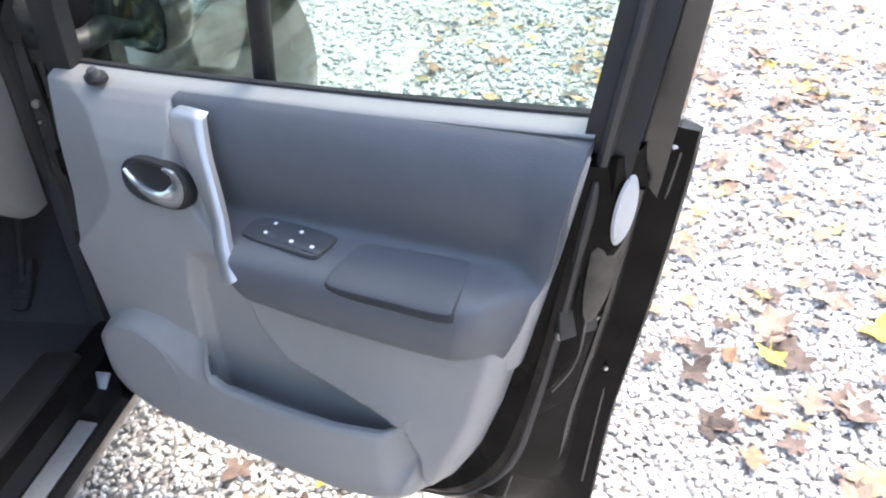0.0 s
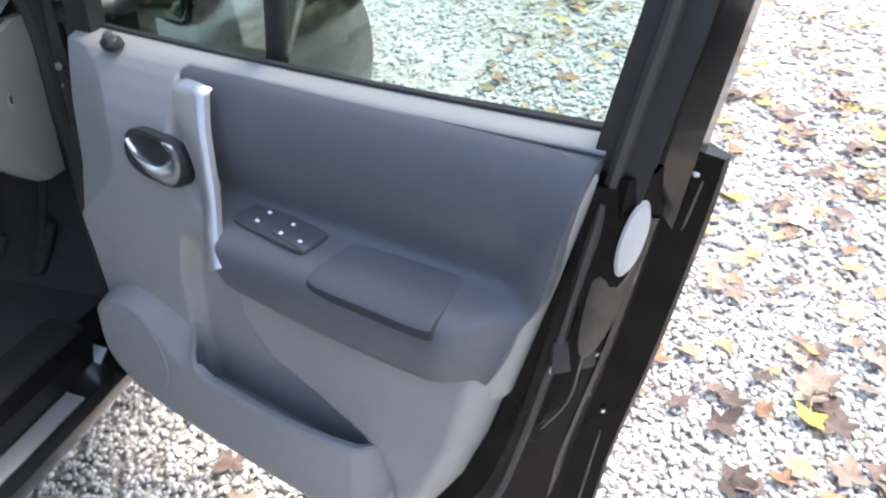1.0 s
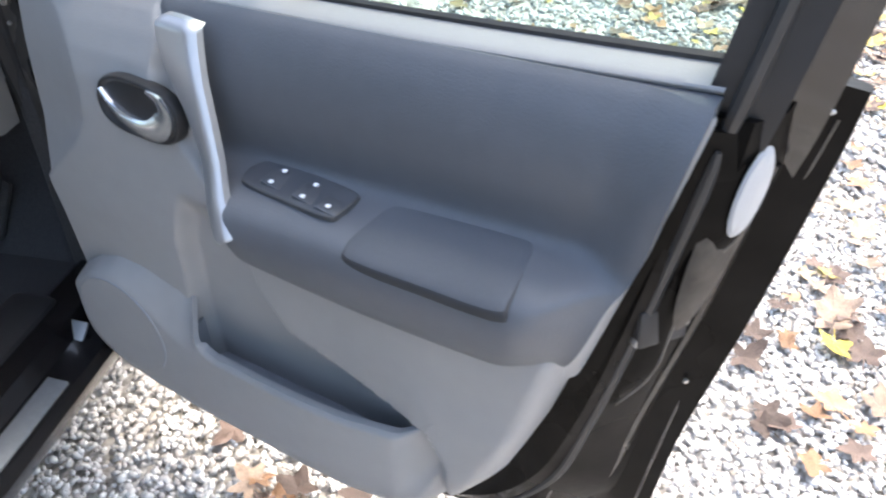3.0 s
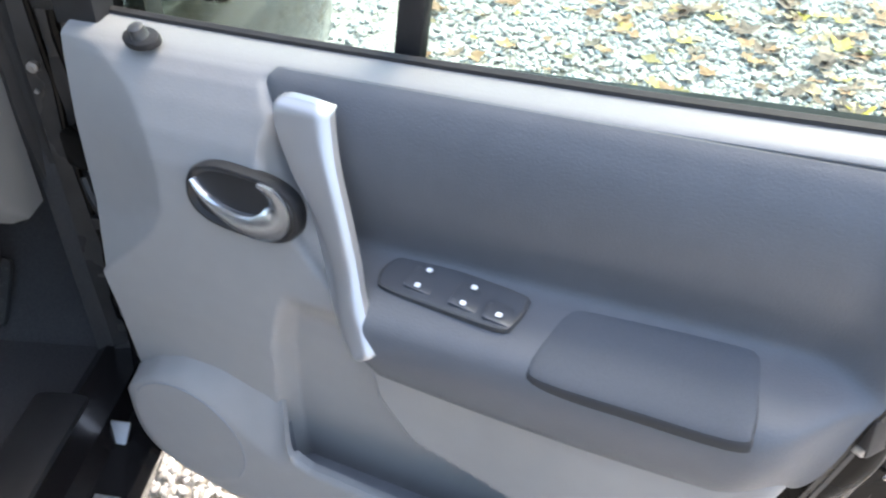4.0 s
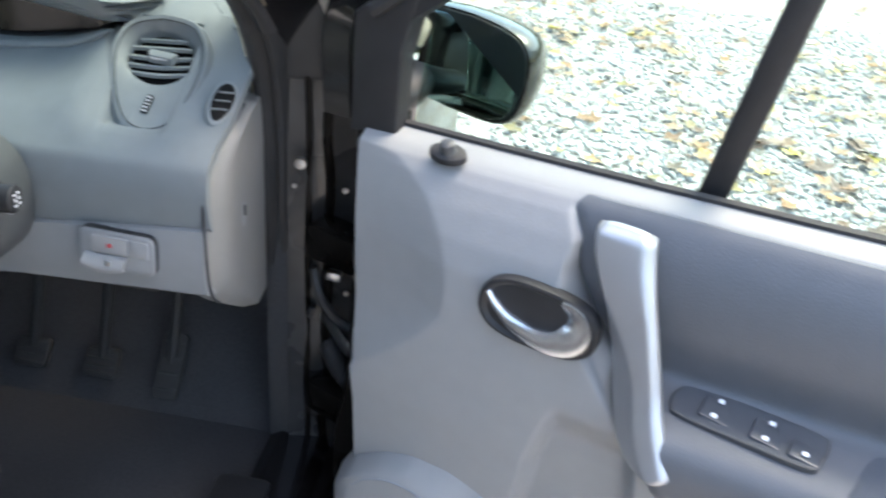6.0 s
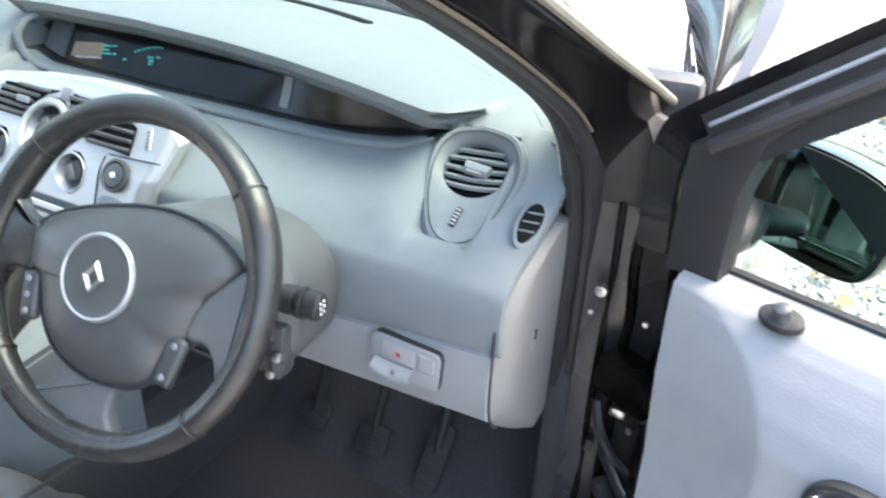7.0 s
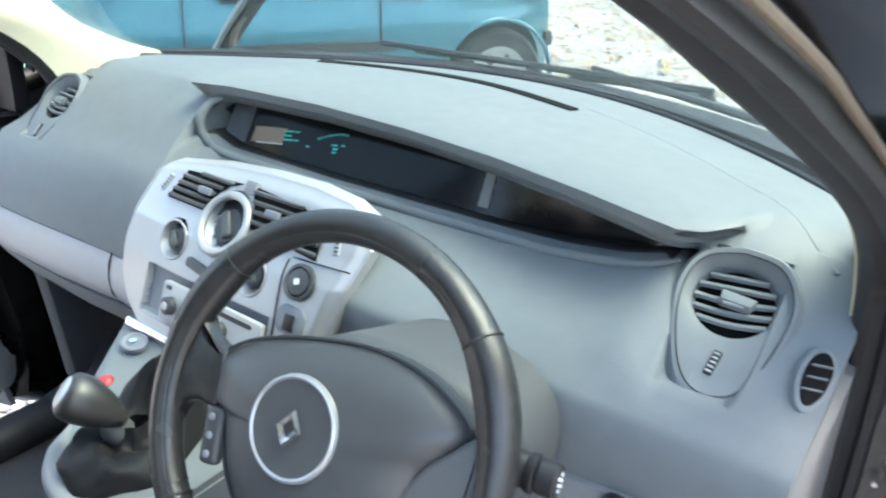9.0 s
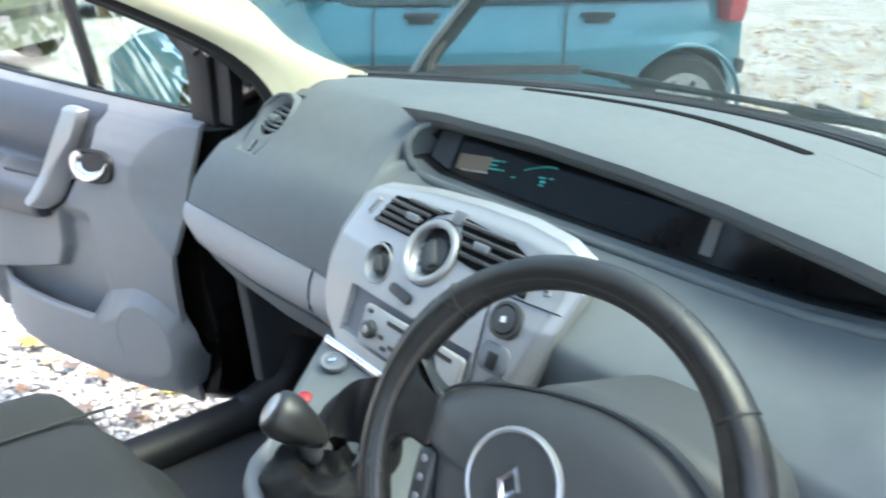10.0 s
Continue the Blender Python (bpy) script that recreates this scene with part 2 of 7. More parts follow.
def lerp_table(table, x):
    xs = [r[0] for r in table]
    ys = np.array([r[1:] if len(r) > 2 else [r[1]] for r in table], float)
    out = [float(np.interp(x, xs, ys[:, k])) for k in range(ys.shape[1])]
    return out if len(out) > 1 else out[0]


def smooth01(x, a, b):
    t = min(1.0, max(0.0, (x - a) / (b - a)))
    return t * t * (3 - 2 * t)


def spline(points, n):
    """n points along a smooth curve through the given ones."""
    p = np.array(points, float)
    k = len(p)
    out = []
    for t in np.linspace(0, k - 1, n):
        i = min(int(t), k - 2)
        u = t - i
        p0, p1, p2, p3 = p[max(i - 1, 0)], p[i], p[i + 1], p[min(i + 2, k - 1)]
        out.append(0.5 * (2 * p1 + (p2 - p0) * u + (2 * p0 - 5 * p1 + 4 * p2 - p3) * u * u + (3 * p1 - p0 - 3 * p2 + p3) * u ** 3))
    return np.array(out)


def sheet(name, grid, mat, parent=None, back=(0, 0.012, 0), label="", slots=None, wrap=False):
    """A solid sheet: a grid of points, its copy shifted by back, and the rim between them."""
    g = np.array(grid, float)
    nu, nv = g.shape[:2]
    v = np.concatenate([g.reshape(-1, 3), (g + np.array(back)).reshape(-1, 3)])
    off = nu * nv
    faces, sl = [], []
    for i in range(nu - 1):
        for j in range(nv - 1):
            a, b, c, d = i * nv + j, (i + 1) * nv + j, (i + 1) * nv + j + 1, i * nv + j + 1
            faces += [(a, b, c, d), (off + d, off + c, off + b, off + a)]
            s = slots(i, j) if slots else 0
            sl += [s, s]
    ring = [i * nv for i in range(nu)] + [(nu - 1) * nv + j for j in range(1, nv)]
    ring += [i * nv + nv - 1 for i in range(nu - 2, -1, -1)] + [j for j in range(nv - 2, 0, -1)]
    for a, b in zip(ring, ring[1:] + ring[:1]):
        faces.append((b, a, off + a, off + b))
        sl.append(0)
    return mesh_object(name, v, faces, mat, parent, label, slots=sl)


def tube(name, points, radius, mat, parent=None, label="", sides=14, closed=False, squash=None, up=(0, 0, 1)):
    """A round or oval bar along a curve. radius: a number or one for each point; squash: (across, up) factors."""
    p = np.array(points, float)
    n = len(p)
    r = np.full(n, radius, float) if np.isscalar(radius) else np.array(radius, float)
    sq = squash or (1, 1)
    verts, faces = [], []
    for i in range(n):
        a, b = (p[i - 1], p[(i + 1) % n]) if closed else (p[max(i - 1, 0)], p[min(i + 1, n - 1)])
        t = Vector(b - a).normalized()
        side = t.cross(Vector(up))
        side = side.normalized() if side.length > 1e-4 else Vector((1, 0, 0))
        top = side.cross(t).normalized()
        for k in range(sides):
            w = 2 * math.pi * k / sides
            verts.append(Vector(p[i]) + side * (r[i] * sq[0] * math.cos(w)) + top * (r[i] * sq[1] * math.sin(w)))
    m = n if closed else n - 1
    for i in range(m):
        for k in range(sides):
            a, b = i * sides + k, i * sides + (k + 1) % sides
            c, d = ((i + 1) % n) * sides + (k + 1) % sides, ((i + 1) % n) * sides + k
            faces.append((a, b, c, d))
    if not closed:
        faces += [tuple(range(sides))[::-1], tuple((n - 1) * sides + k for k in range(sides))]
    return mesh_object(name, verts, faces, mat, parent, label)


def ribbon(name, points, profile, mat, parent=None, label="", up=(0, 0, 1)):
    """A bar with a closed profile of (across, up) pairs swept along a curve."""
    p = np.array(points, float)
    n, k = len(p), len(profile)
    verts, faces = [], []
    for i in range(n):
        t = Vector(p[min(i + 1, n - 1)] - p[max(i - 1, 0)]).normalized()
        side = t.cross(Vector(up)).normalized()
        top = side.cross(t).normalized()
        verts += [Vector(p[i]) + side * a + top * b for a, b in profile]
    for i in range(n - 1):
        for j in range(k):
            faces.append((i * k + j, i * k + (j + 1) % k, (i + 1) * k + (j + 1) % k, (i + 1) * k + j))
    faces += [tuple(range(k))[::-1], tuple((n - 1) * k + j for j in range(k))]
    return mesh_object(name, verts, faces, mat, parent, label)


def lathe(name, profile, mat, m, parent=None, label="", sides=32):
    """A turned body: (radius, height) pairs round the z axis of m."""
    verts, faces = [], []
    k = len(profile)
    for s in range(sides):
        w = 2 * math.pi * s / sides
        verts += [m @ Vector((r * math.cos(w), r * math.sin(w), h)) for r, h in profile]
    for s in range(sides):
        t = (s + 1) % sides
        for j in range(k - 1):
            faces.append((s * k + j, t * k + j, t * k + j + 1, s * k + j + 1))
    return mesh_object(name, verts, faces, mat, parent, label)


def block(name, size, m, mat, parent=None, label="", bevel=0.004, segments=2):
    bm = bmesh.new()
    bmesh.ops.create_cube(bm, size=1)
    bmesh.ops.scale(bm, vec=size, verts=bm.verts)
    if bevel:
        bmesh.ops.bevel(bm, geom=list(bm.edges), offset=min(bevel, min(size) * 0.45), segments=segments, affect='EDGES', profile=0.5)
    bm.transform(m)
    return part(name, bm, mat, parent, label)


def prism(name, outline, depth, m, mat, parent=None, label="", bevel=0.003, segments=2):
    """A plate: a closed outline in the xy plane of m, depth thick along -z, with rounded front edges."""
    bm = bmesh.new()
    vs = [bm.verts.new((x, y, 0)) for x, y in outline]
    face = bm.faces.new(vs)
    back = bmesh.ops.extrude_face_region(bm, geom=[face])
    bmesh.ops.translate(bm, vec=(0, 0, -depth), verts=[v for v in back["geom"] if isinstance(v, bmesh.types.BMVert)])
    bm.normal_update()
    if bevel:
        es = [e for e in bm.edges if all(abs(v.co.z) < 1e-6 for v in e.verts)]
        bmesh.ops.bevel(bm, geom=es, offset=bevel, segments=segments, affect='EDGES', profile=0.5)
    bm.transform(m)
    return part(name, bm, mat, parent, label)


def rounded(w, h, r, n=5):
    """The outline of a rectangle with round corners."""
    out = []
    for cx, cy, a in ((w / 2 - r, h / 2 - r, 0), (-w / 2 + r, h / 2 - r, 90), (-w / 2 + r, -h / 2 + r, 180), (w / 2 - r, -h / 2 + r, 270)):
        for k in range(n + 1):
            t = radians(a + 90 * k / n)
            out.append((cx + r * math.cos(t), cy + r * math.sin(t)))
    return out


def facing(at, normal, up=(0, 0, 1), roll=0):
    """A pose at a place whose z axis is the normal and whose y axis is as near up as can be."""
    z = Vector(normal).normalized()
    x = Vector(up).cross(z).normalized()
    y = z.cross(x)
    return Matrix.Translation(at) @ Matrix((x, y, z)).transposed().to_4x4() @ pose(0, 0, 0, 0, 0, roll)


# ---- ground ----
def gravel_ground():
    n = 60
    xs = np.concatenate([np.linspace(-900, -12, 8), np.linspace(-10, 10, n), np.linspace(12, 900, 8)])
    ys = np.concatenate([np.linspace(-900, -12, 8), np.linspace(-8, 12, n), np.linspace(14, 900, 8)])
    verts = [(x, y, -0.012 + 0.006 * noise.noise((x * 1.3, y * 1.3, 0))) for x in xs for y in ys]
    k = len(ys)
    faces = [(i * k + j, (i + 1) * k + j, (i + 1) * k + j + 1, i * k + j + 1) for i in range(len(xs) - 1) for j in range(k - 1)]
    return tagged(mesh_object("ground", verts, faces, GRAVEL), "pale gravel car park ground strewn with leaves", "ground", kind="structure")


def stone_field(name, areas):
    """Loose stones lying on the ground: (x0, x1, y0, y1, stones a square metre, size)."""
    rng = np.random.default_rng(5)
    t = (1 + 5 ** 0.5) / 2
    ico = np.array([(-1, t, 0), (1, t, 0), (-1, -t, 0), (1, -t, 0), (0, -1, t), (0, 1, t), (0, -1, -t), (0, 1, -t), (t, 0, -1), (t, 0, 1), (-t, 0, -1), (-t, 0, 1)]) / 1.9
    tri = np.array([(0, 11, 5), (0, 5, 1), (0, 1, 7), (0, 7, 10), (0, 10, 11), (1, 5, 9), (5, 11, 4), (11, 10, 2), (10, 7, 6), (7, 1, 8),
                    (3, 9, 4), (3, 4, 2), (3, 2, 6), (3, 6, 8), (3, 8, 9), (4, 9, 5), (2, 4, 11), (6, 2, 10), (8, 6, 7), (9, 8, 1)])
    vs, fs, base = [], [], 0
    for x0, x1, y0, y1, density, size in areas:
        n = int((x1 - x0) * (y1 - y0) * density)
        c = np.stack([rng.uniform(x0, x1, n), rng.uniform(y0, y1, n), rng.uniform(-0.006, 0.003, n)], -1)
        r = size * rng.uniform(0.55, 1.25, (n, 1)) * rng.uniform((0.75, 0.6, 0.4), (1.3, 1.0, 0.7), (n, 3))
        p = ico[None] * (1 + rng.uniform(-0.22, 0.22, (n, 12, 1))) * r[:, None]
        a = rng.uniform(0, 6.28, n)
        ca, sa = np.cos(a)[:, None], np.sin(a)[:, None]
        tilt = rng.uniform(-0.5, 0.5, n)[:, None]
        px, py, pz = p[..., 0] * ca - p[..., 1] * sa, p[..., 0] * sa + p[..., 1] * ca, p[..., 2]
        p = np.stack([px, py, pz + tilt * px], -1) + c[:, None]
        vs.append(p.reshape(-1, 3))
        fs.append((tri[None] + base + 12 * np.arange(n)[:, None, None]).reshape(-1, 3))
        base += 12 * n
    v, f = np.concatenate(vs), np.concatenate(fs)
    me = bpy.data.meshes.new(name)
    me.vertices.add(len(v))
    me.vertices.foreach_set("co", v.ravel())
    me.loops.add(len(f) * 3)
    me.loops.foreach_set("vertex_index", f.ravel())
    me.polygons.add(len(f))
    me.polygons.foreach_set("loop_start", np.arange(0, len(f) * 3, 3))
    me.polygons.foreach_set("loop_total", np.full(len(f), 3))
    me.update()
    me.materials.append(STONES)
    return tagged(new(name, me), "loose pale limestone gravel chippings", "gravel", kind="stuff")


gravel_ground()
stone_field("gravel", [(0.80, 2.9, -0.35, 1.5, 7000, 0.0095), (0.9, 4.2, 1.5, 3.6, 1500, 0.015), (2.9, 4.0, -0.4, 1.5, 1600, 0.014),
                       (-2.6, -0.80, -0.4, 1.2, 2200, 0.014), (0.35, 0.80, -0.35, 1.1, 5000, 0.0095), (-2.4, 0.8, 1.9, 5.2, 450, 0.017), (0.8, 3.5, 3.6, 6, 400, 0.018)])

# ---- the car's body round the open doorway ----
car = thing("car_body", "black car body with open front doors and grey cabin trim", "car body", kind="structure")


def pillar_set(sx):
    """One windscreen pillar with its trim, seals and the hinge face below; sx is 1 on the driver's side."""
    def q(pts):
        return [(sx * x, y, z) for x, y, z in pts]
    a = spline(q([(0.687, 0.60, 1.07), (0.688, 0.58, 1.09), (0.690, 0.51, 1.116), (0.690, 0.41, 1.170), (0.690, 0.32, 1.254), (0.675, 0.12, 1.365), (0.63, -0.25, 1.50)]), 24)
    edge = spline(q([(0.690, 0.44, 0.30), (0.690, 0.435, 0.60), (0.690, 0.405, 0.80), (0.690, 0.402, 0.93), (0.690, 0.385, 1.02), (0.690, 0.337, 1.108), (0.690, 0.259, 1.175), (0.690, 0.137, 1.241), (0.690, 0.018, 1.298), (0.688, -0.12, 1.358), (0.68, -0.20, 1.395), (0.63, -0.42, 1.50)]), 60)
    low_i = int(np.argmin(np.abs(edge[:, 2] - 0.97)))
    b = spline([tuple(p) for p in edge[low_i:]], 24)
    grid = [[a[i] * (1 - w) + b[i] * w + np.array([-sx * 0.010, -0.004, 0.0]) * math.sin(math.pi * w) for w in np.linspace(0, 1, 9)] for i in range(24)]
    sheet("pillar_trim", grid, PAD, car, back=(sx * 0.008, 0.004, 0), label="moulded windscreen pillar trim in a painted sunlit cream")
    # broad rubber door seal: a soft bulb, a groove and a flat lip
    bulge = [(0.0, 0.010), (0.004, -0.006), (0.012, -0.016), (0.021, -0.017), (0.027, -0.010), (0.030, -0.006), (0.034, -0.012), (0.042, -0.012), (0.047, -0.004), (0.049, 0.012)]
    rows = [[(p[0] + sx * dx, p[1] + dy, p[2] - 0.35 * dx * (p[2] > 1.1)) for dx, dy in bulge] for p in edge]
    sheet("door_seal", rows, RUBBER, car, back=(0, 0.02, 0), label="black rubber door seal")
    lip = edge[30:] + np.array([sx * 0.052, 0.004, -0.012])
    # Driver's side lip is tan: the seal's highlight is put into its colour.
    tube("seal_lip", lip, 0.0020, SEAL if sx > 0 else RUBBER, car, "edge of the seal, with a painted highlight on the driver's side", sides=8, up=(sx, 0, 0))
    # the painted pillar outside the seal
    a = spline(q([(0.733, 0.40, 1.04), (0.735, 0.337, 1.100), (0.735, 0.259, 1.163), (0.735, 0.137, 1.229), (0.733, 0.018, 1.286), (0.729, -0.12, 1.346), (0.67, -0.42, 1.49)]), 20)
    b = spline(q([(0.805, 0.60, 1.055), (0.800, 0.47, 1.115), (0.791, 0.33, 1.180), (0.783, 0.17, 1.247), (0.776, 0.03, 1.308), (0.766, -0.10, 1.364), (0.70, -0.40, 1.52)]), 20)
    grid = [[a[i] * (1 - w) + b[i] * w + np.array([sx * 0.012, 0.01, 0.005]) * math.sin(math.pi * w) for w in np.linspace(0, 1, 7)] for i in range(20)]
    sheet("pillar_flange", grid, PAINT, car, back=(0, 0.03, 0.004))
    tube("pillar_edge", b + np.array([sx * 0.004, 0.004, 0.004]), 0.0050, PAINT if sx < 0 else EDGEGREY, car, "pale moulding on the pillar edge", sides=8, up=(sx, 0, 0))
    # hinge face: a pressed, slightly uneven upright panel
    rows = []
    for z in np.linspace(0.34, 1.10, 24):
        row = []
        for w in np.linspace(0, 1, 10):
            dent = 0.006 * noise.noise((w * 3, z * 6, 3.1)) + 0.010 * smooth01(w, 0.35, 0.5)
            wide = 0.160 if sx > 0 else 0.235
            row.append((sx * (0.735 + wide * w), 0.395 + 0.03 * w + dent - (0.06 * smooth01(w, 0.6, 1.0) if sx < 0 else 0), z))
        rows.append(row)
    sheet("hinge_face", rows, HINGEGREY, car, back=(0, 0.05, 0), label="glossy black hinge pillar")
    # lower pillar down to the sill, and the front wing behind it
    rows = []
    for y in np.linspace(0.45, 1.75, 18):
        row = []
        for w in np.linspace(0, 1, 12):
            x = 0.80 + 0.09 * math.sin(math.pi * min(1, 0.15 + 0.6 * w)) + 0.01 * math.sin(y * 3)
            z = 1.0 - 0.62 * w - 0.13 * ((y - 0.45) / 1.3) ** 2 * (1 - w)
            row.append((sx * (x - 0.10 * (1 - w) ** 3 - 0.12 * max(0, y - 1.2) ** 2), y, z))
        rows.append(row)
    sheet("front_wing", rows, PAINT, car, back=(-sx * 0.012, 0, 0))


pillar_set(1)
pillar_set(-1)
for x, y, z, r in ((0.760, 0.374, 0.912, 0.0095), (0.748, 0.385, 0.872, 0.004), (0.815, 0.405, 0.865, 0.005), (0.82, 0.41, 0.69, 0.005)):
    r *= 0.75
    lathe("pillar_bolt", [(0, r * 0.7), (r * 0.6, r * 0.68), (r * 0.62, r * 0.3), (r, r * 0.25), (r * 1.05, -r)], STEEL, facing((x, y, z), (0.1, -1, 0.05)), car, "bright bolt head", sides=16)
for z in (0.80, 0.52):
    block("door_hinge", (0.11, 0.05, 0.055), pose(0.83, 0.365, z, 0, 0, -25), DIRTY, car, "black steel door hinge", bevel=0.008)
    lathe("hinge_pin", [(0, 0.042), (0.009, 0.040), (0.010, -0.035), (0, -0.036)], STEEL, pose(0.858, 0.335, z), car, sides=14)
tube("check_strap", [(0.79, 0.40, 0.655), (0.84, 0.33, 0.655), (0.90, 0.275, 0.65)], 0.009, STEEL, car, "door check strap", sides=8, squash=(0.5, 1.4))
tube("wiring_boot", spline([(0.80, 0.40, 0.60), (0.83, 0.36, 0.585), (0.88, 0.30, 0.60)], 10), 0.017, RUBBER, car, "black rubber wiring boot")
for k, (x, y, r) in enumerate(((0.765, 0.398, 0.006), (0.792, 0.404, 0.009), (0.838, 0.402, 0.007))):
    tube("pillar_pressing", spline([(x + 0.004 * math.sin(3.1 * j + k), y + 0.006 * math.sin(2.3 * j + 2 * k), 0.36 + 0.085 * j) for j in range(9)], 44), r * 0.8, DIRTY, car, "dark pressed rib of the pillar", sides=8, up=(1, 0, 0))
tube("wiring_loom", spline([(0.775, 0.392, 0.74), (0.79, 0.378, 0.70), (0.815, 0.372, 0.67), (0.84, 0.362, 0.66), (0.86, 0.335, 0.645)], 18), 0.008, RUBBER, car, "black cable to the door", sides=8)
for x, z, w, h in ((0.79, 0.78, 0.018, 0.012), (0.806, 0.735, 0.022, 0.014), (0.80, 0.60, 0.016, 0.020), (0.83, 0.57, 0.02, 0.012), (0.775, 0.665, 0.012, 0.02)):
    block("pillar_clip", (w, 0.014, h), pose(x, 0.388, z, 0, 12, 8), STEEL if w > 0.021 else BLACK, car, "small fixing on the pillar", bevel=0.003)
block("striker_cover", (0.02, 0.02, 0.018), pose(0.814, 0.372, 1.010), BLACK, car, bevel=0.006)
prism("pillar_foam", [(0.768, 1.150), (0.806, 1.074), (0.818, 1.114), (0.813, 1.131)], 0.02, Matrix.Translation((0, 0.382, 0)) @ pose(0, 0, 0, 90), FOAM, car, "beige foam wedge at the pillar foot", bevel=0.003)
block("scuttle_cover", (0.12, 0.05, 0.16), pose(0.765, 0.415, 1.10, 0, 0, 8), RUBBER, car, "black plastic cover at the pillar foot", bevel=0.012)
for sx in (1, -1):
    mid = 0.78 if sx > 0 else 0.705
    sill = [(sx * mid, y, 0.355 if sx > 0 else 0.33) for y in np.linspace(-1.3, 0.42, 10)]
    ribbon("sill", sill, [(-0.085, -0.10), (0.052, -0.075), (0.080, -0.034), (0.084, -0.010), (0.074, 0.008), (0.022, 0.015), (0.004, 0.040), (-0.06, 0.045), (-0.08, 0.03)], PAINT if sx > 0 else BLACK, car, "black painted door sill")
    if sx > 0:
        block("sill_plate", (0.038, 0.95, 0.006), pose(sx * 0.829, -0.34, 0.3685, 0, 6, 0), ALU, car, "scuffed brushed metal sill plate", bevel=0.002)
        block("sill_trim", (0.09, 1.5, 0.05), pose(sx * 0.70, -0.46, 0.385), BLACK, car, bevel=0.015)
    else:
        tube("sill_trim", spline([(-0.70, -1.2, 0.375), (-0.70, 0.10, 0.375), (-0.705, 0.25, 0.38), (-0.715, 0.35, 0.42), (-0.718, 0.40, 0.52)], 40), 0.045, BLACK, car, "black sill trim rising to the pillar", sides=14, up=(1, 0, 0))
# Added bright plate: imitates sky reflected in the black paint here.
block("sill_glint_plate", (0.034, 0.050, 0.008), pose(0.800, 0.235, 0.372, 38, 4, 0), ALU, car, "added metal plate standing in for sky reflection on the sill", bevel=0.003)
block("bonnet_top", (1.5, 0.7, 0.04), pose(0, 1.45, 0.80, -20), PAINT, car, "black bonnet", bevel=0.015)
for sx in (1, -1):
    block("kick_panel", (0.03, 0.42, 0.58), pose(sx * 0.712, 0.635, 0.66), CARPET, car, "dark footwell side panel", bevel=0.01)
pl = spline([(-0.715, 0.345, 0.44), (-0.712, 0.335, 0.55), (-0.712, 0.320, 0.70), (-0.712, 0.300, 0.80)], 14)
sheet("footwell_trim", [[(x + a, y + b, z) for a, b in ((0.0, -0.060), (0.012, -0.052), (0.018, -0.03), (0.019, 0.02), (0.016, 0.06), (0.0, 0.18))] for x, y, z in pl], SHROUD, car, back=(-0.012, 0, 0), label="dark grey footwell side trim")
for sx in (1, -1):
    block("pillar_inner", (0.05, 0.14, 0.62), pose(sx * 0.722, 0.47, 0.62), CARPET, car, "dark trim inside the hinge pillar", bevel=0.01)
block("cabin_floor", (1.42, 2.2, 0.05), pose(0, -0.45, 0.33), CARPET, car, bevel=0.01)
block("bulkhead", (1.44, 0.05, 0.75), pose(0, 0.72, 0.70, -12), CARPET, car, bevel=0.01)
block("toe_board", (1.40, 0.40, 0.04), pose(0, 0.58, 0.44, 38), CARPET, car, bevel=0.01)
block("tunnel", (0.24, 1.5, 0.24), pose(0, -0.05, 0.46), CARPET, car, bevel=0.04)
block("rear_bench", (1.35, 0.6, 0.35), pose(0, -1.55, 0.55), SEAT, car, bevel=0.06)
block("cabin_back", (1.44, 0.05, 0.62), pose(0, -1.95, 0.66), SEAT, car, bevel=0.02)
HEADLINING = material("grey_headlining", (0.30, 0.30, 0.29), 0.9, vary=0.06, bump=0.3, bump_scale=900)
# Roof and headlining stay out of view; added to block light from above.
roof = [[(0.60 * s, -0.27 - 1.78 * u, 1.515 + 0.10 * math.sin(math.pi * (0.05 + 0.78 * u)) - 0.05 * s * s) for s in np.linspace(-1, 1, 13)] for u in np.linspace(0, 1, 12)]
sheet("roof", roof, PAINT, car, back=(0, 0, 0.03), label="unseen black roof closing the cabin")
sheet("headlining", [[(x * 0.98, y, z - 0.006) for x, y, z in r] for r in roof], HEADLINING, car, back=(0, 0, -0.012), label="unseen grey headlining under the roof")
for sx in (1, -1):
    grid = [[(sx * (0.60 + 0.27 * w ** 0.7), -1.05 - 0.12 * k, 1.46 - 1.08 * w) for w in np.linspace(0, 1, 8)] for k in np.linspace(0, 1, 4)]
    sheet("centre_pillar", grid, PAINT, car, back=(-sx * 0.05, 0, 0))
    # unseen rear side of the body with its window, added to darken the cabin
    side = [[(sx * (0.80 + 0.08 * math.sin(math.pi * (0.25 + 0.6 * w))), -1.15 - 0.95 * k, 0.34 + 0.64 * w) for w in np.linspace(0, 1, 8)] for k in np.linspace(0, 1, 8)]
    sheet("rear_side", side, PAINT, car, back=(-sx * 0.04, 0, 0), label="unseen black rear side closing the cabin")
    pane = [[(sx * (0.83 - 0.22 * w ** 1.2), -1.15 - 0.93 * k, 0.98 + 0.50 * w) for w in np.linspace(0, 1, 5)] for k in np.linspace(0, 1, 5)]
    sheet("rear_window", pane, DARKGLASS, car, back=(-sx * 0.005, 0, 0), label="unseen dark rear side window")
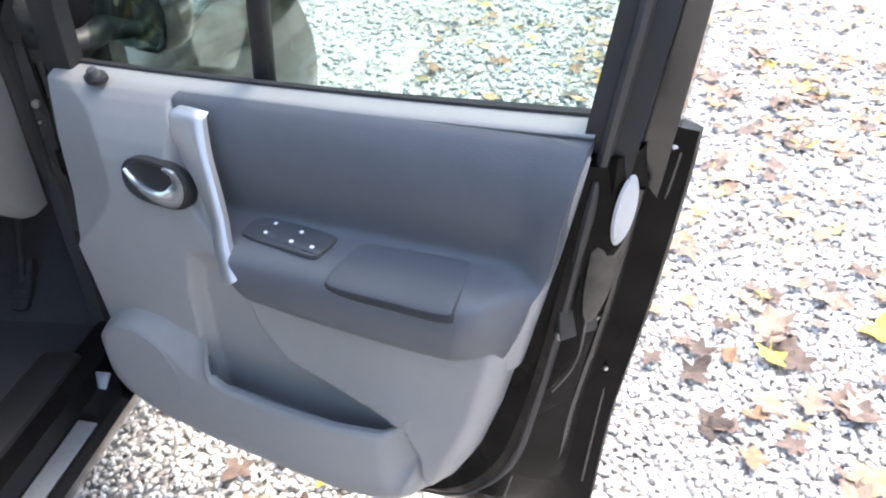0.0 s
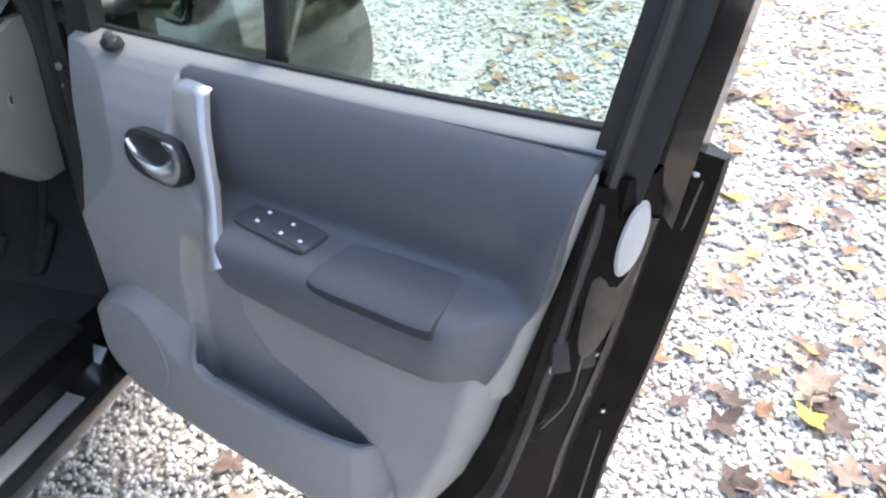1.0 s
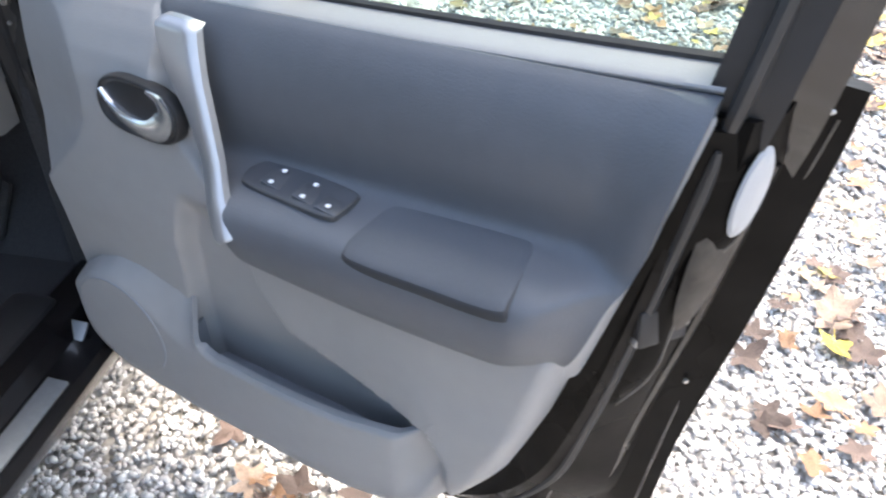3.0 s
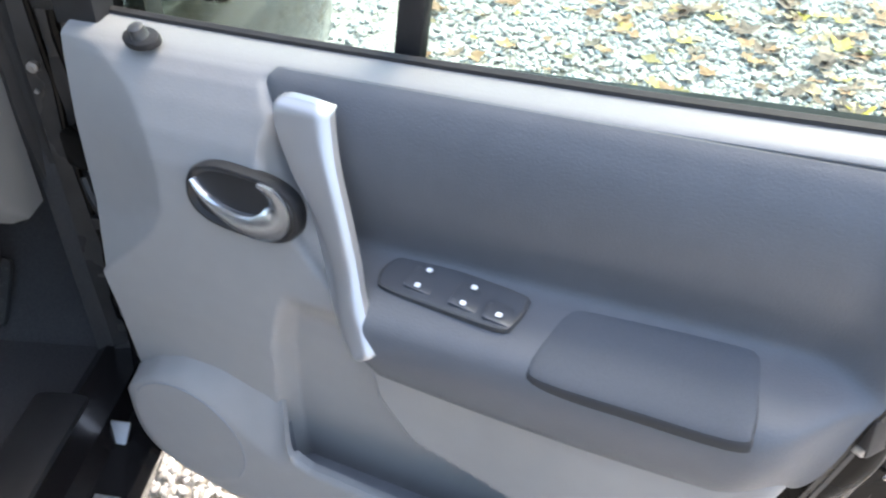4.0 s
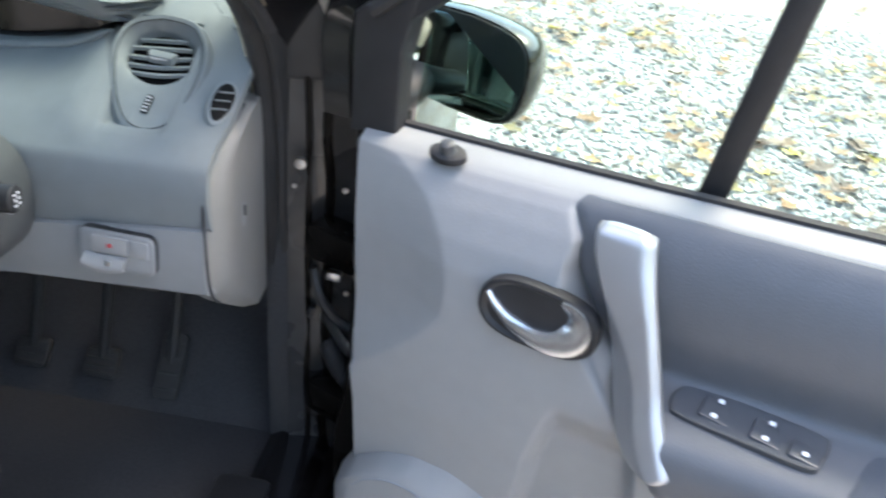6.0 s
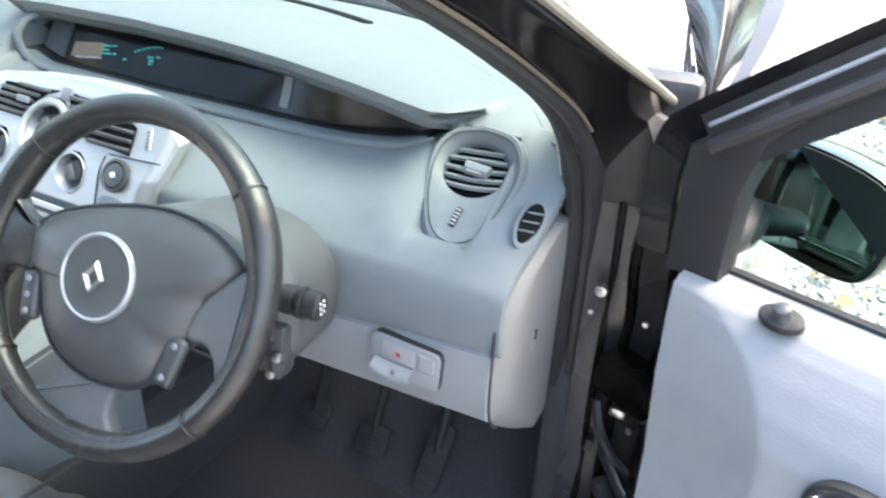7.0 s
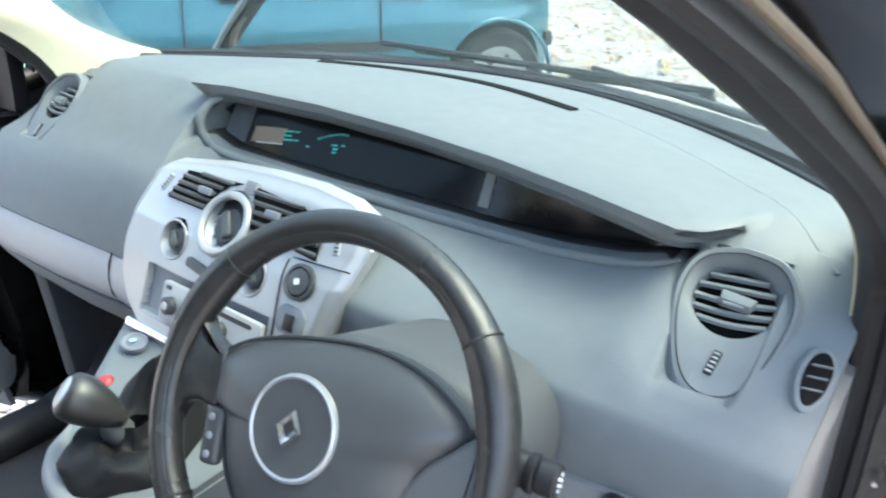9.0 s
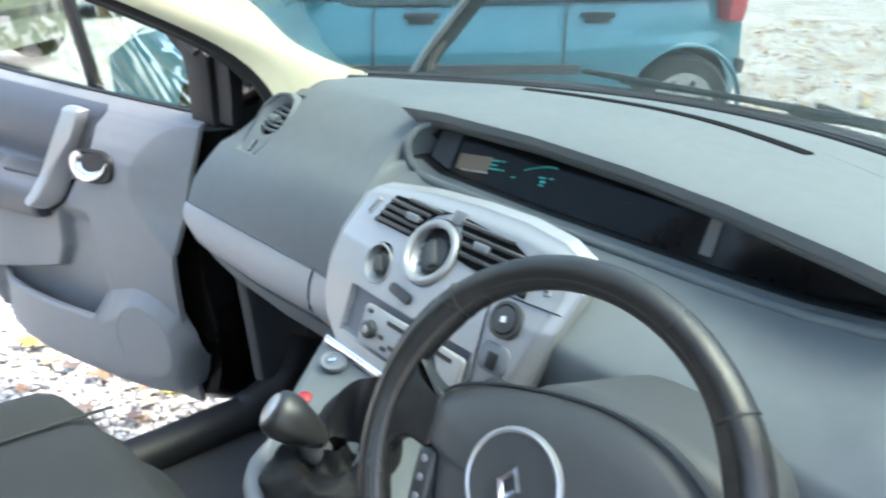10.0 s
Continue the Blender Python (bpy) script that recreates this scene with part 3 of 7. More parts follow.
# Out-of-view tailgate, added to stop light entering from behind.
sheet("tailgate", [[(0.84 * s, -2.08 - 0.04 * (1 - s * s), 0.34 + 0.64 * w) for w in np.linspace(0, 1, 6)] for s in np.linspace(-1, 1, 13)], PAINT, car, back=(0, 0.04, 0), label="unseen black tailgate closing the cabin")
sheet("tailgate_window", [[(0.82 * s * (1 - 0.24 * w), -2.10 + 0.06 * w - 0.04 * (1 - s * s), 0.98 + 0.56 * w) for w in np.linspace(0, 1, 6)] for s in np.linspace(-1, 1, 13)], DARKGLASS, car, back=(0, 0.005, 0), label="unseen dark tailgate window")
# windscreen
wind = []
for s in np.linspace(-1, 1, 21):
    base = np.array([0.70 * s, 0.885 - 0.36 * s * s, 1.085])
    top = np.array([0.60 * s, -0.18 - 0.14 * s * s, 1.555 - 0.05 * s * s])
    wind.append([base * (1 - w) + top * w + np.array([0, 0.02, 0.03]) * math.sin(math.pi * w) for w in np.linspace(0, 1, 9)])
sheet("windscreen", wind, SCREENGLASS, car, back=(0, 0.004, 0.003), label="clear windscreen glass")
rim = spline([(0.70 * s, 0.885 - 0.36 * s * s, 1.085) for s in np.linspace(-1, 1, 11)], 40)
tube("windscreen_gasket", rim + np.array([0, -0.004, 0.0]), 0.007, RUBBER, car, "black gasket along the windscreen foot", sides=8)
cowl = [[(0.74 * s, 0.90 - 0.36 * s * s + 0.22 * w, 1.088 + 0.010 * math.sin(6 * w) - 0.045 * w) for w in np.linspace(0, 1, 6)] for s in np.linspace(-1, 1, 25)]
sheet("scuttle_panel", cowl, BLACK, car, back=(0, 0, -0.02), label="black plastic scuttle panel with grille")


# raised glossy panel edges outside the windscreen
edge_r_ = thing("raised_panel", "curved glossy panel edge reflecting sky beside the windscreen", "body panel")
left_e = spline([(0.755, 0.90, 0.965), (0.735, 0.905, 1.03), (0.700, 0.92, 1.12), (0.655, 0.93, 1.22), (0.60, 0.95, 1.36), (0.55, 0.97, 1.48)], 24)
right_e = spline([(0.758, 0.90, 0.965), (0.775, 0.90, 1.03), (0.795, 0.91, 1.12), (0.805, 0.92, 1.22), (0.80, 0.94, 1.36), (0.77, 0.96, 1.48)], 24)
sheet("panel_face", [[left_e[i] * (1 - w) + right_e[i] * w + np.array([0, -0.018, 0]) * math.sin(math.pi * w) for w in np.linspace(0, 1, 8)] for i in range(24)], CHROME, edge_r_, back=(0, 0.006, 0), label="glossy outer face")
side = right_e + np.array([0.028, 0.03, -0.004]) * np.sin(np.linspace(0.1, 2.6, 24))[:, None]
# This flank is given a greyer material to carry its shade.
sheet("panel_side", [[right_e[i] * (1 - w) + side[i] * w for w in (0, 0.5, 1)] for i in range(24)], POCKET, edge_r_, back=(0, 0.006, 0), label="grey-green side with its shade put into the colour")
for dx, top_ in ((0.0, (0.69, 0.93, 1.16)), (0.012, (0.70, 0.92, 1.10)), (0.02, (0.716, 0.91, 1.07))):
    tube("thin_cable", spline([(0.735 + dx, 0.86, 0.99), (0.715 + dx, 0.87, 1.04), top_], 10), 0.0035, RUBBER, edge_r_, sides=6)
bar_l = thing("pale_bar", "slim pale bar with mottled brass arm outside the windscreen", "bar")
ribbon("bar", [(-0.945, 0.90, 1.0), (-0.87, 0.90, 1.085), (-0.79, 0.90, 1.16), (-0.66, 0.90, 1.28)], [(-0.004, -0.010), (0.004, -0.010), (0.004, 0.010), (-0.004, 0.010)], WHITEBODY, bar_l, "white painted edge", up=(0, 1, 0))
ribbon("mottled_side", [(-0.915, 0.905, 1.0), (-0.845, 0.905, 1.075), (-0.765, 0.905, 1.15), (-0.64, 0.905, 1.27)], [(-0.022, -0.004), (0.022, -0.004), (0.022, 0.004), (-0.022, 0.004)], DIRTY, bar_l, "dark mottled side")
tube("brass_arm", spline([(-0.80, 0.895, 1.115), (-0.835, 0.89, 1.07), (-0.85, 0.89, 1.02), (-0.86, 0.895, 1.0)], 12), 0.008, LEAF_TAN, bar_l, "brass coloured arm", sides=8)


# ---- wipers on the scuttle ----
def wiper(points, name="wiper"):
    w = thing(name, "black windscreen wiper resting on the scuttle", "wiper", group="windscreen wipers")
    arm = spline(points, 16)
    tube("arm", arm, np.linspace(0.012, 0.007, 16), BLACK, w, sides=8, squash=(1, 0.7))
    lo, hi = np.array(points[1]), np.array(points[-1])
    blade = [lo + (hi - lo) * k + np.array([0, -0.02, 0.012]) for k in np.linspace(-0.25, 1.15, 10)]
    tube("blade", blade, 0.0065, RUBBER, w, sides=6)
    lathe("pivot_cap", [(0.0, 0.02), (0.012, 0.018), (0.018, 0.0)], BLACK, pose(*points[0]), w)


wiper([(0.30, 1.02, 1.070), (0.20, 0.99, 1.085), (-0.05, 0.985, 1.090), (-0.30, 0.94, 1.090)])
wiper([(0.02, 1.06, 1.062), (0.16, 1.01, 1.080), (0.38, 0.92, 1.085), (0.54, 0.82, 1.083)])


# ---- doors ----
def front_door(sx, hinge, angle, label):
    """A front door standing open. Built along u from the hinge, n towards the cabin, z up."""
    door = thing("car_door", label, "car door", pose(hinge[0], hinge[1], 0, 0, 0, angle), group="open front doors")

    def D(u, n, z):
        return (sx * u, -n, z)

    def face(u, n, z, normal=(0, 1, 0.0), roll=0):
        at = D(u, n, z)
        return facing(at, D(*normal), roll=roll * sx)

    def ztop(u):
        return 1.006 + 0.018 * max(u, 0) + 0.028 * u * u

    def edge_r(z):
        return lerp_table([(0.30, 0.50), (0.328, 0.60), (0.36, 0.682), (0.43, 0.738), (0.50, 0.776), (0.60, 0.812), (0.74, 0.850), (0.89, 0.889), (1.0, 0.914), (1.06, 0.926)], z)

    # pressed steel shell with the shut face
    skin_a = [(0.0, 1.0), (0.005, 0.70), (-0.02, 0.52), (-0.01, 0.40), (0.04, 0.345), (0.30, 0.32), (0.60, 0.335), (0.72, 0.375), (0.80, 0.47), (0.845, 0.60), (0.885, 0.78), (0.918, 0.98), (0.925, 1.035)]
    skin_b = [(-0.015, 1.0), (-0.01, 0.70), (-0.035, 0.5), (-0.03, 0.38), (0.03, 0.32), (0.30, 0.297), (0.62, 0.305), (0.76, 0.34), (0.835, 0.45), (0.875, 0.60), (0.912, 0.78), (0.945, 0.97), (0.952, 1.04)]
    skin_c = [(-0.03, 1.0), (-0.03, 0.70), (-0.045, 0.5), (-0.04, 0.37), (0.03, 0.31), (0.30, 0.285), (0.63, 0.29), (0.79, 0.32), (0.87, 0.43), (0.90, 0.60), (0.935, 0.78), (0.965, 0.97), (0.972, 1.045)]
    skin_d = [(-0.04, 1.0), (-0.04, 0.70), (-0.05, 0.5), (-0.05, 0.37), (0.03, 0.30), (0.30, 0.275), (0.64, 0.28), (0.81, 0.30), (0.885, 0.41), (0.915, 0.60), (0.95, 0.78), (0.98, 0.97), (0.985, 1.045)]
    skin_e = [(-0.05, 1.0), (-0.05, 0.70), (-0.06, 0.5), (-0.06, 0.35), (0.03, 0.28), (0.30, 0.258), (0.66, 0.240), (0.87, 0.222), (0.922, 0.30), (0.952, 0.55), (0.988, 0.75), (1.018, 0.95), (1.028, 1.036)]
    skin_f = [(-0.05, 1.0), (-0.05, 0.70), (-0.06, 0.5), (-0.06, 0.35), (0.03, 0.28), (0.30, 0.258), (0.66, 0.240), (0.87, 0.222), (0.922, 0.30), (0.953, 0.55), (0.990, 0.75), (1.020, 0.95), (1.029, 1.035)]
    skin_g = [(-0.03, 1.0), (-0.03, 0.70), (-0.04, 0.5), (-0.04, 0.37), (0.05, 0.30), (0.30, 0.275), (0.66, 0.28), (0.84, 0.30), (0.90, 0.38), (0.93, 0.55), (0.96, 0.75), (0.98, 0.93), (0.985, 1.02)]
    levels = [(0.012, skin_a), (-0.012, skin_b), (-0.035, skin_c), (-0.060, skin_d), (-0.074, skin_e), (-0.092, skin_f), (-0.150, skin_g)]
    verts, faces, k = [], [], 0
    for n, ring in levels:
        pts = spline([(u, z) for u, z in ring], 60)
        k = len(pts)
        verts += [D(u, n - 0.05 * (n > -0.05) * smooth01(z, 0.86, 0.95) * (1 - smooth01(u, 0.80, 0.88)) - 0.03 * (n > 0) * smooth01(z, 0.84, 0.92) * smooth01(u, 0.80, 0.88), z - 0.025 * (n > -0.05) * smooth01(z, 0.9, 1.0) - 0.05 * (n < -0.055) * smooth01(z, 0.88, 1.0) * (1 - smooth01(u, 0.86, 0.95))) for u, z in pts]
    for i in range(len(levels) - 1):
        for j in range(k):
            a, b = i * k + j, i * k + (j + 1) % k
            faces.append((a, b, b + k, a + k))
    faces += [tuple(range(k)), tuple(range((len(levels) - 1) * k, len(levels) * k))[::-1]]
    mesh_object("shell", verts, faces, DIRTY, door, "black painted pressed steel door shell")
    # seal along the shut face
    edge = spline([D(u - 0.004, -0.004, z) for u, z in [(0.60, 0.315), (0.735, 0.355), (0.822, 0.46), (0.862, 0.60), (0.90, 0.78), (0.928, 0.94), (0.934, 0.985)]], 30)
    tube("shut_seal", edge, np.concatenate([np.full(24, 0.0075), np.linspace(0.0075, 0.003, 6)]), RUBBER, door, sides=8)
    # proud inner panel of the shut face, with its worn wavy edge
    wave = spline([(0.952, -0.026, 1.0), (0.966, -0.019, 0.93), (0.964, -0.017, 0.90), (0.937, -0.014, 0.84), (0.925, -0.013, 0.775), (0.911, -0.012, 0.69), (0.862, -0.010, 0.592), (0.835, -0.008, 0.485), (0.806, -0.006, 0.375)], 60)
    rows = []
    for u, n, z in wave:
        a = np.array([edge_r(z) - 0.012, 0.004, z + 0.004])
        b = np.array([max(u, edge_r(z) + 0.010), n + 0.002, z])
        rows.append([D(*(a + (b - a) * w + np.array([0, 0.0035 * math.sin(math.pi * w) - 0.006 * max(0.0, (w - 0.9) / 0.1) ** 2, 0]) + 0.0025 * np.array([1, 1, 0]) * noise.noise((w * 2.5, z * 9, 1.7)))) for w in np.linspace(0, 1, 12)])
    sheet("inner_panel", rows, DIRTY, door, back=(0, 0.012, 0), label="dusty black inner panel of the shut face")
    tube("worn_edge", [rows[k][-1] for k in range(8, 60)], 0.0016, WORN, door, "worn wavy panel edge", sides=6)
    for n_, du, r_ in ((-0.070, 0.0, 0.005), (-0.071, 0.014, 0.0035), (-0.066, -0.016, 0.004)):
        flange = spline([D(u + du, n_, z) for u, z in [(0.996, 1.009), (0.976, 0.896), (0.953, 0.747), (0.929, 0.621), (0.904, 0.404)]], 30)
        tube("flange_ridge", flange, r_, PAINT, door, sides=8)
    block("top_clip", (0.022, 0.006, 0.006), face(1.005, -0.070, 1.015, (0.6, 0.6, 0.3)), STEEL, door, bevel=0.002)
    lathe("pressed_dome", [(0, 0.006), (0.3, 0.0055), (0.6, 0.0035), (0.85, 0.001), (1, -0.004)], DUST, face(0.951, -0.026, 0.900, (0.8, 0.6, 0.02)) @ pose(0, 0, 0, 0, 0, -14) @ Matrix.Diagonal((0.027, 0.125, 1, 1)), door, "dusty pressed swelling", sides=36)
    lathe("drain_plug", [(0, 0.0045), (0.5, 0.004), (0.9, 0.0025), (1, -0.001)], STRIP, face(0.963, -0.0195, 0.945, (0.8, 0.6, 0.05)) @ pose(0, 0, 0, 0, 0, -14) @ Matrix.Diagonal((0.016, 0.046, 1, 1)), door, "oval silver blanking plug", sides=28)
    ridge2 = spline([D(u, -0.048, z) for u, z in [(0.79, 0.33), (0.872, 0.44), (0.905, 0.60), (0.942, 0.78), (0.972, 0.965)]], 30)
    tube("pressed_ridge", ridge2, 0.007, PAINT, door, sides=8)
    block("latch_body", (0.060, 0.048, 0.022), face(0.908, -0.020, 0.768, (0.75, 0.6, 0.1)), BLACK, door, bevel=0.004)
    block("latch_plate", (0.036, 0.012, 0.022), face(0.899, -0.010, 0.750, (0.75, 0.6, 0.1)), STEEL, door, "bright metal latch plate", bevel=0.003)
    block("latch_claw", (0.012, 0.03, 0.012), face(0.925, -0.038, 0.77, (0.75, 0.6, 0.1), 30), STEEL, door, bevel=0.003)
    for u, z in ((0.945, 0.66),):
        lathe("screw", [(0, 0.004), (0.005, 0.003), (0.006, -0.002)], STEEL, face(u, -0.060, z, (0.7, 0.7, 0)) @ Matrix.Diagonal((0.6, 0.6, 0.6, 1)), door, sides=12)

    # light grey trim panel
    BOT = [(0.012, 0.46), (0.02, 0.415), (0.035, 0.385), (0.06, 0.358), (0.10, 0.338), (0.17, 0.324), (0.3, 0.318), (0.4, 0.320), (0.54, 0.325), (0.62, 0.336), (0.68, 0.366), (0.735, 0.428), (0.775, 0.50), (0.81, 0.57), (0.83, 0.575)]

    def edge_l(z):
        return lerp_table([(0.30, 0.06), (0.36, 0.045), (0.45, 0.03), (0.55, 0.042), (0.66, 0.040), (0.719, 0.034), (0.85, 0.011), (0.97, -0.008), (1.02, -0.013)], z)

    def crease_u(z):
        """The soft fold that bounds the hollow facet along the front edge."""
        return lerp_table([(0.719, 0.034), (0.745, 0.064), (0.775, 0.100), (0.81, 0.133), (0.838, 0.149), (0.87, 0.150), (0.90, 0.144), (0.93, 0.128), (0.96, 0.100), (0.985, 0.055), (1.0, 0.0), (1.02, -0.013)], z)

    def plain_n(u, z):
        prof = [(0.31, 0.012), (0.36, 0.03), (0.45, 0.050), (0.60, 0.060), (0.70, 0.066), (0.78, 0.064), (0.90, 0.056)]
        roll = [(0.0, -0.050), (0.003, -0.034), (0.008, -0.018), (0.015, -0.006), (0.028, 0.006), (0.05, 0.022), (0.08, 0.040), (0.11, 0.052), (0.16, 0.060), (0.3, 0.07), (0.8, 0.07)]
        n = min(lerp_table(prof, z), lerp_table(roll, ztop(u) - z)) + 0.017 * smooth01(u, 0.50, 0.68) * smooth01(z, 0.40, 0.52) * (1 - smooth01(z, 0.74, 0.80))
        low = 0.015 + 0.068 * math.sqrt(max(0.0, 1 - (1 - min(1.0, max(0.0, z - lerp_table(BOT, u)) / 0.085)) ** 2))
        return n + max(0.0, low - n) * smooth01(u, 0.62, 0.69) * (1 - smooth01(z, 0.58, 0.66))

    def base_n(u, z):
        n = plain_n(u, z)
        cu, l = crease_u(z), edge_l(z)
        if z > 0.719 and u < cu:
            n_edge = lerp_table([(0.719, 0.060), (0.80, 0.034), (0.90, 0.016), (1.0, -0.010), (1.02, -0.03)], z)
            w = min(1.0, max(0.0, (u - l) / max(0.004, cu - l)))
            n = min(n, n_edge + (plain_n(cu, z) - n_edge) * (0.55 * w + 0.45 * w * w))
        # hollow behind the map pocket
        uc = lerp_table([(0.50, 0.70), (0.552, 0.675), (0.563, 0.59), (0.58, 0.51), (0.60, 0.445), (0.66, 0.407), (0.725, 0.398), (0.80, 0.395)], z)
        ul_ = lerp_table([(0.55, 0.272), (0.60, 0.276), (0.68, 0.283), (0.755, 0.300)], z)
        rec = smooth01(u, ul_ - 0.008, ul_ + 0.012) * (1 - smooth01(u, uc - 0.012, uc + 0.012)) * (1 - smooth01(z, 0.72, 0.78))
        n -= 0.026 * rec
        # sunk under the soft insert
        ul = lerp_table([(0.74, 0.43), (0.78, 0.370), (0.85, 0.312), (0.90, 0.277), (0.93, 0.268), (0.965, 0.272), (0.99, 0.258)], z)
        n -= 0.065 * smooth01(u, ul + 0.004, ul + 0.035) * smooth01(z, 0.745, 0.80) * (1 - smooth01(z, 0.955, 0.99))
        n -= 0.030 * smooth01(u, ul, ul + 0.03) * smooth01(z, 0.955, 0.985) * (1 - smooth01(z, ztop(u) - 0.025, ztop(u) - 0.008))
        d = max(0.0, edge_r(z) - u) / 0.032
        if d < 1:
            n = min(n, 0.008 + max(0.0, n - 0.008) * math.sqrt(1 - (1 - d) ** 2))
        return n

    rows = []
    for s in np.concatenate([np.linspace(0, 0.93, 140), np.linspace(0.935, 1, 22)]):
        row = []
        for w in np.concatenate([np.linspace(0, 0.60, 130), np.linspace(0.606, 0.955, 70), np.linspace(0.96, 1, 10)]):
            z = 0.315 + (ztop(w * 0.92) - 0.315) * s
            l, r = edge_l(z), edge_r(z)
            u = l + (r - l) * w
            row.append(D(u, base_n(u, z), z + 0.012 * (u - 0.3) ** 2 * (1 - s)))
        rows.append(row)
    sheet("trim_panel", rows, TRIM, door, back=(0, 0.014, 0), label="light grey moulded door trim")
    # narrow trim strip turning round the rear end of the insert
    seam = spline([(0.917, 0.010, 1.025), (0.914, 0.034, 1.000), (0.899, 0.047, 0.93), (0.881, 0.050, 0.847), (0.864, 0.062, 0.805), (0.850, 0.070, 0.770), (0.838, 0.066, 0.735), (0.828, 0.056, 0.70)], 40)
    rows = []
    for u, n, z in seam:
        o = edge_r(z) + 0.004
        rows.append([D(u - 0.001 + (o - u + 0.001) * smooth01(w, 0, 0.75), n - 0.005 - (n - 0.007) * w ** 1.5, z - 0.012 * w) for w in np.linspace(0, 1, 10)])
    sheet("trim_end", rows, TRIM, door, back=(0, 0.004, 0))

    # dark soft upper insert with the armrest shelf
    nodes = [(1.003, -0.012, 0.270, 0.917, 0.004), (0.992, -0.001, 0.262, 0.917, 0.018), (0.965, 0.014, 0.280, 0.912, 0.034), (0.93, 0.024, 0.290, 0.905, 0.043), (0.897, 0.026, 0.315, 0.898, 0.046),
             (0.876, 0.022, 0.335, 0.892, 0.047), (0.860, 0.022, 0.345, 0.887, 0.047), (0.851, 0.032, 0.352, 0.884, 0.048), (0.844, 0.058, 0.365, 0.881, 0.050), (0.838, 0.082, 0.380, 0.878, 0.053),
             (0.830, 0.100, 0.395, 0.873, 0.057), (0.816, 0.110, 0.405, 0.867, 0.063), (0.793, 0.114, 0.412, 0.860, 0.070), (0.765, 0.110, 0.424, 0.850, 0.073), (0.745, 0.101, 0.430, 0.840, 0.070), (0.735, 0.088, 0.438, 0.832, 0.062), (0.730, 0.066, 0.446, 0.825, 0.05)]
    cross = spline(nodes, 72)
    rows = []
    for z0, n0, ul, ur, ne in cross:
        row = []
        for w in np.linspace(0, 1, 70):
            ur_ = ur + 0.004
            u = ul + (ur_ - ul) * w
            q = smooth01(u, ur_ - 0.075, ur_) ** 1.25
            ql = 1 - smooth01(u, ul, ul + 0.012)
            z = z0 + (0.040 * smooth01(z0, 0.90, 1.0) + 0.04 * (1 - smooth01(z0, 0.90, 1.0)) * smooth01(z0, 0.70, 0.85)) * (u - (0.26 if z0 > 0.92 else 0.26 + 0.49 * (1 - smooth01(z0, 0.86, 0.92))))
            z -= 0.008 * (1 - smooth01(z0, 0.74, 0.79)) * math.sin(math.pi * min(1.0, max(0.0, (u - 0.44) / 0.40)))
            n = n0 * (1 - q) + (ne if n0 > ne else max(n0, ne)) * q
            row.append(D(u, n - 0.006 * ql, z))
        rows.append(row)
    sheet("upper_insert", rows, INSERT, door, back=(0, 0.03, 0), label="dark blue-grey soft upper insert with armrest")
    # armrest pad
    pad_m = facing(D(0.694, 0.068, 0.8405), D(-0.05, 0.20, 0.97), up=D(0, -1, 0.2))
    outline = [(x * sx, y) for x, y in spline([(-0.078, 0.046), (0.0, 0.048), (0.076, 0.046), (0.090, 0.036), (0.094, 0.0), (0.096, -0.036), (0.086, -0.049), (0.0, -0.049), (-0.084, -0.047), (-0.099, -0.038), (-0.097, -0.016), (-0.087, 0.034), (-0.078, 0.046)], 52)[:-1]]
    c = len(outline)
    faces = [(i * c + j, i * c + (j + 1) % c, (i + 1) * c + (j + 1) % c, (i + 1) * c + j) for i in range(6) for j in range(c)]
    faces.append(tuple(range(6 * c, 7 * c)))

    def padded(kx, ky, dz):
        """The pad's soft outline in rings, rolling over the front of the shelf."""
        rings = [(1.0, 1.0, -0.012), (1.0, 1.0, -0.0026), (0.985, 0.97, -0.0008), (0.955, 0.915, 0.0005), (0.90, 0.82, 0.0013), (0.70, 0.60, 0.0020), (0.35, 0.30, 0.0022)]
        return [pad_m @ Vector((x * a * kx, y * b * ky, d + dz - 6.5 * max(0.0, -y * b - 0.012) ** 2)) for a, b, d in rings for x, y in outline]

    mesh_object("armrest_groove", padded(1.014, 1.026, -0.0014), faces, GROOVE, door)
    verts = padded(1.0, 1.0, 0.0)
    mesh_object("armrest_pad", verts, faces, CLOTH, door, "dark cloth armrest pad")
    # window switches
    sw_m = facing(D(0.497, 0.051, 0.8380), D(-0.05, 0.17, 0.97), up=D(0.10, -1, 0.2))
    shape_ = spline([(-0.060, 0.025), (0.0, 0.026), (0.066, 0.024), (0.076, 0.014), (0.074, -0.010), (0.064, -0.024), (0.0, -0.026), (-0.064, -0.025), (-0.076, -0.016), (-0.079, 0.0), (-0.072, 0.018), (-0.060, 0.025)], 48)[:-1]
    plate = prism("switch_panel", [(x * 0.96 * sx, y * 0.90) for x, y in shape_], 0.012, sw_m @ Matrix.Translation((0, 0, 0.0012)), SWITCHGREY, door, "dark satin window switch panel", bevel=0.001)
    prism("switch_rim", [(x * sx, y) for x, y in shape_], 0.012, sw_m @ Matrix.Translation((0, 0, 0.0022)), HUB, door, bevel=0.0016)
    prism("switch_well", [(x * 0.965 * sx, y * 0.91) for x, y in shape_], 0.002, sw_m @ Matrix.Translation((0, 0, 0.0024)), SWITCHGREY, plate, bevel=0)
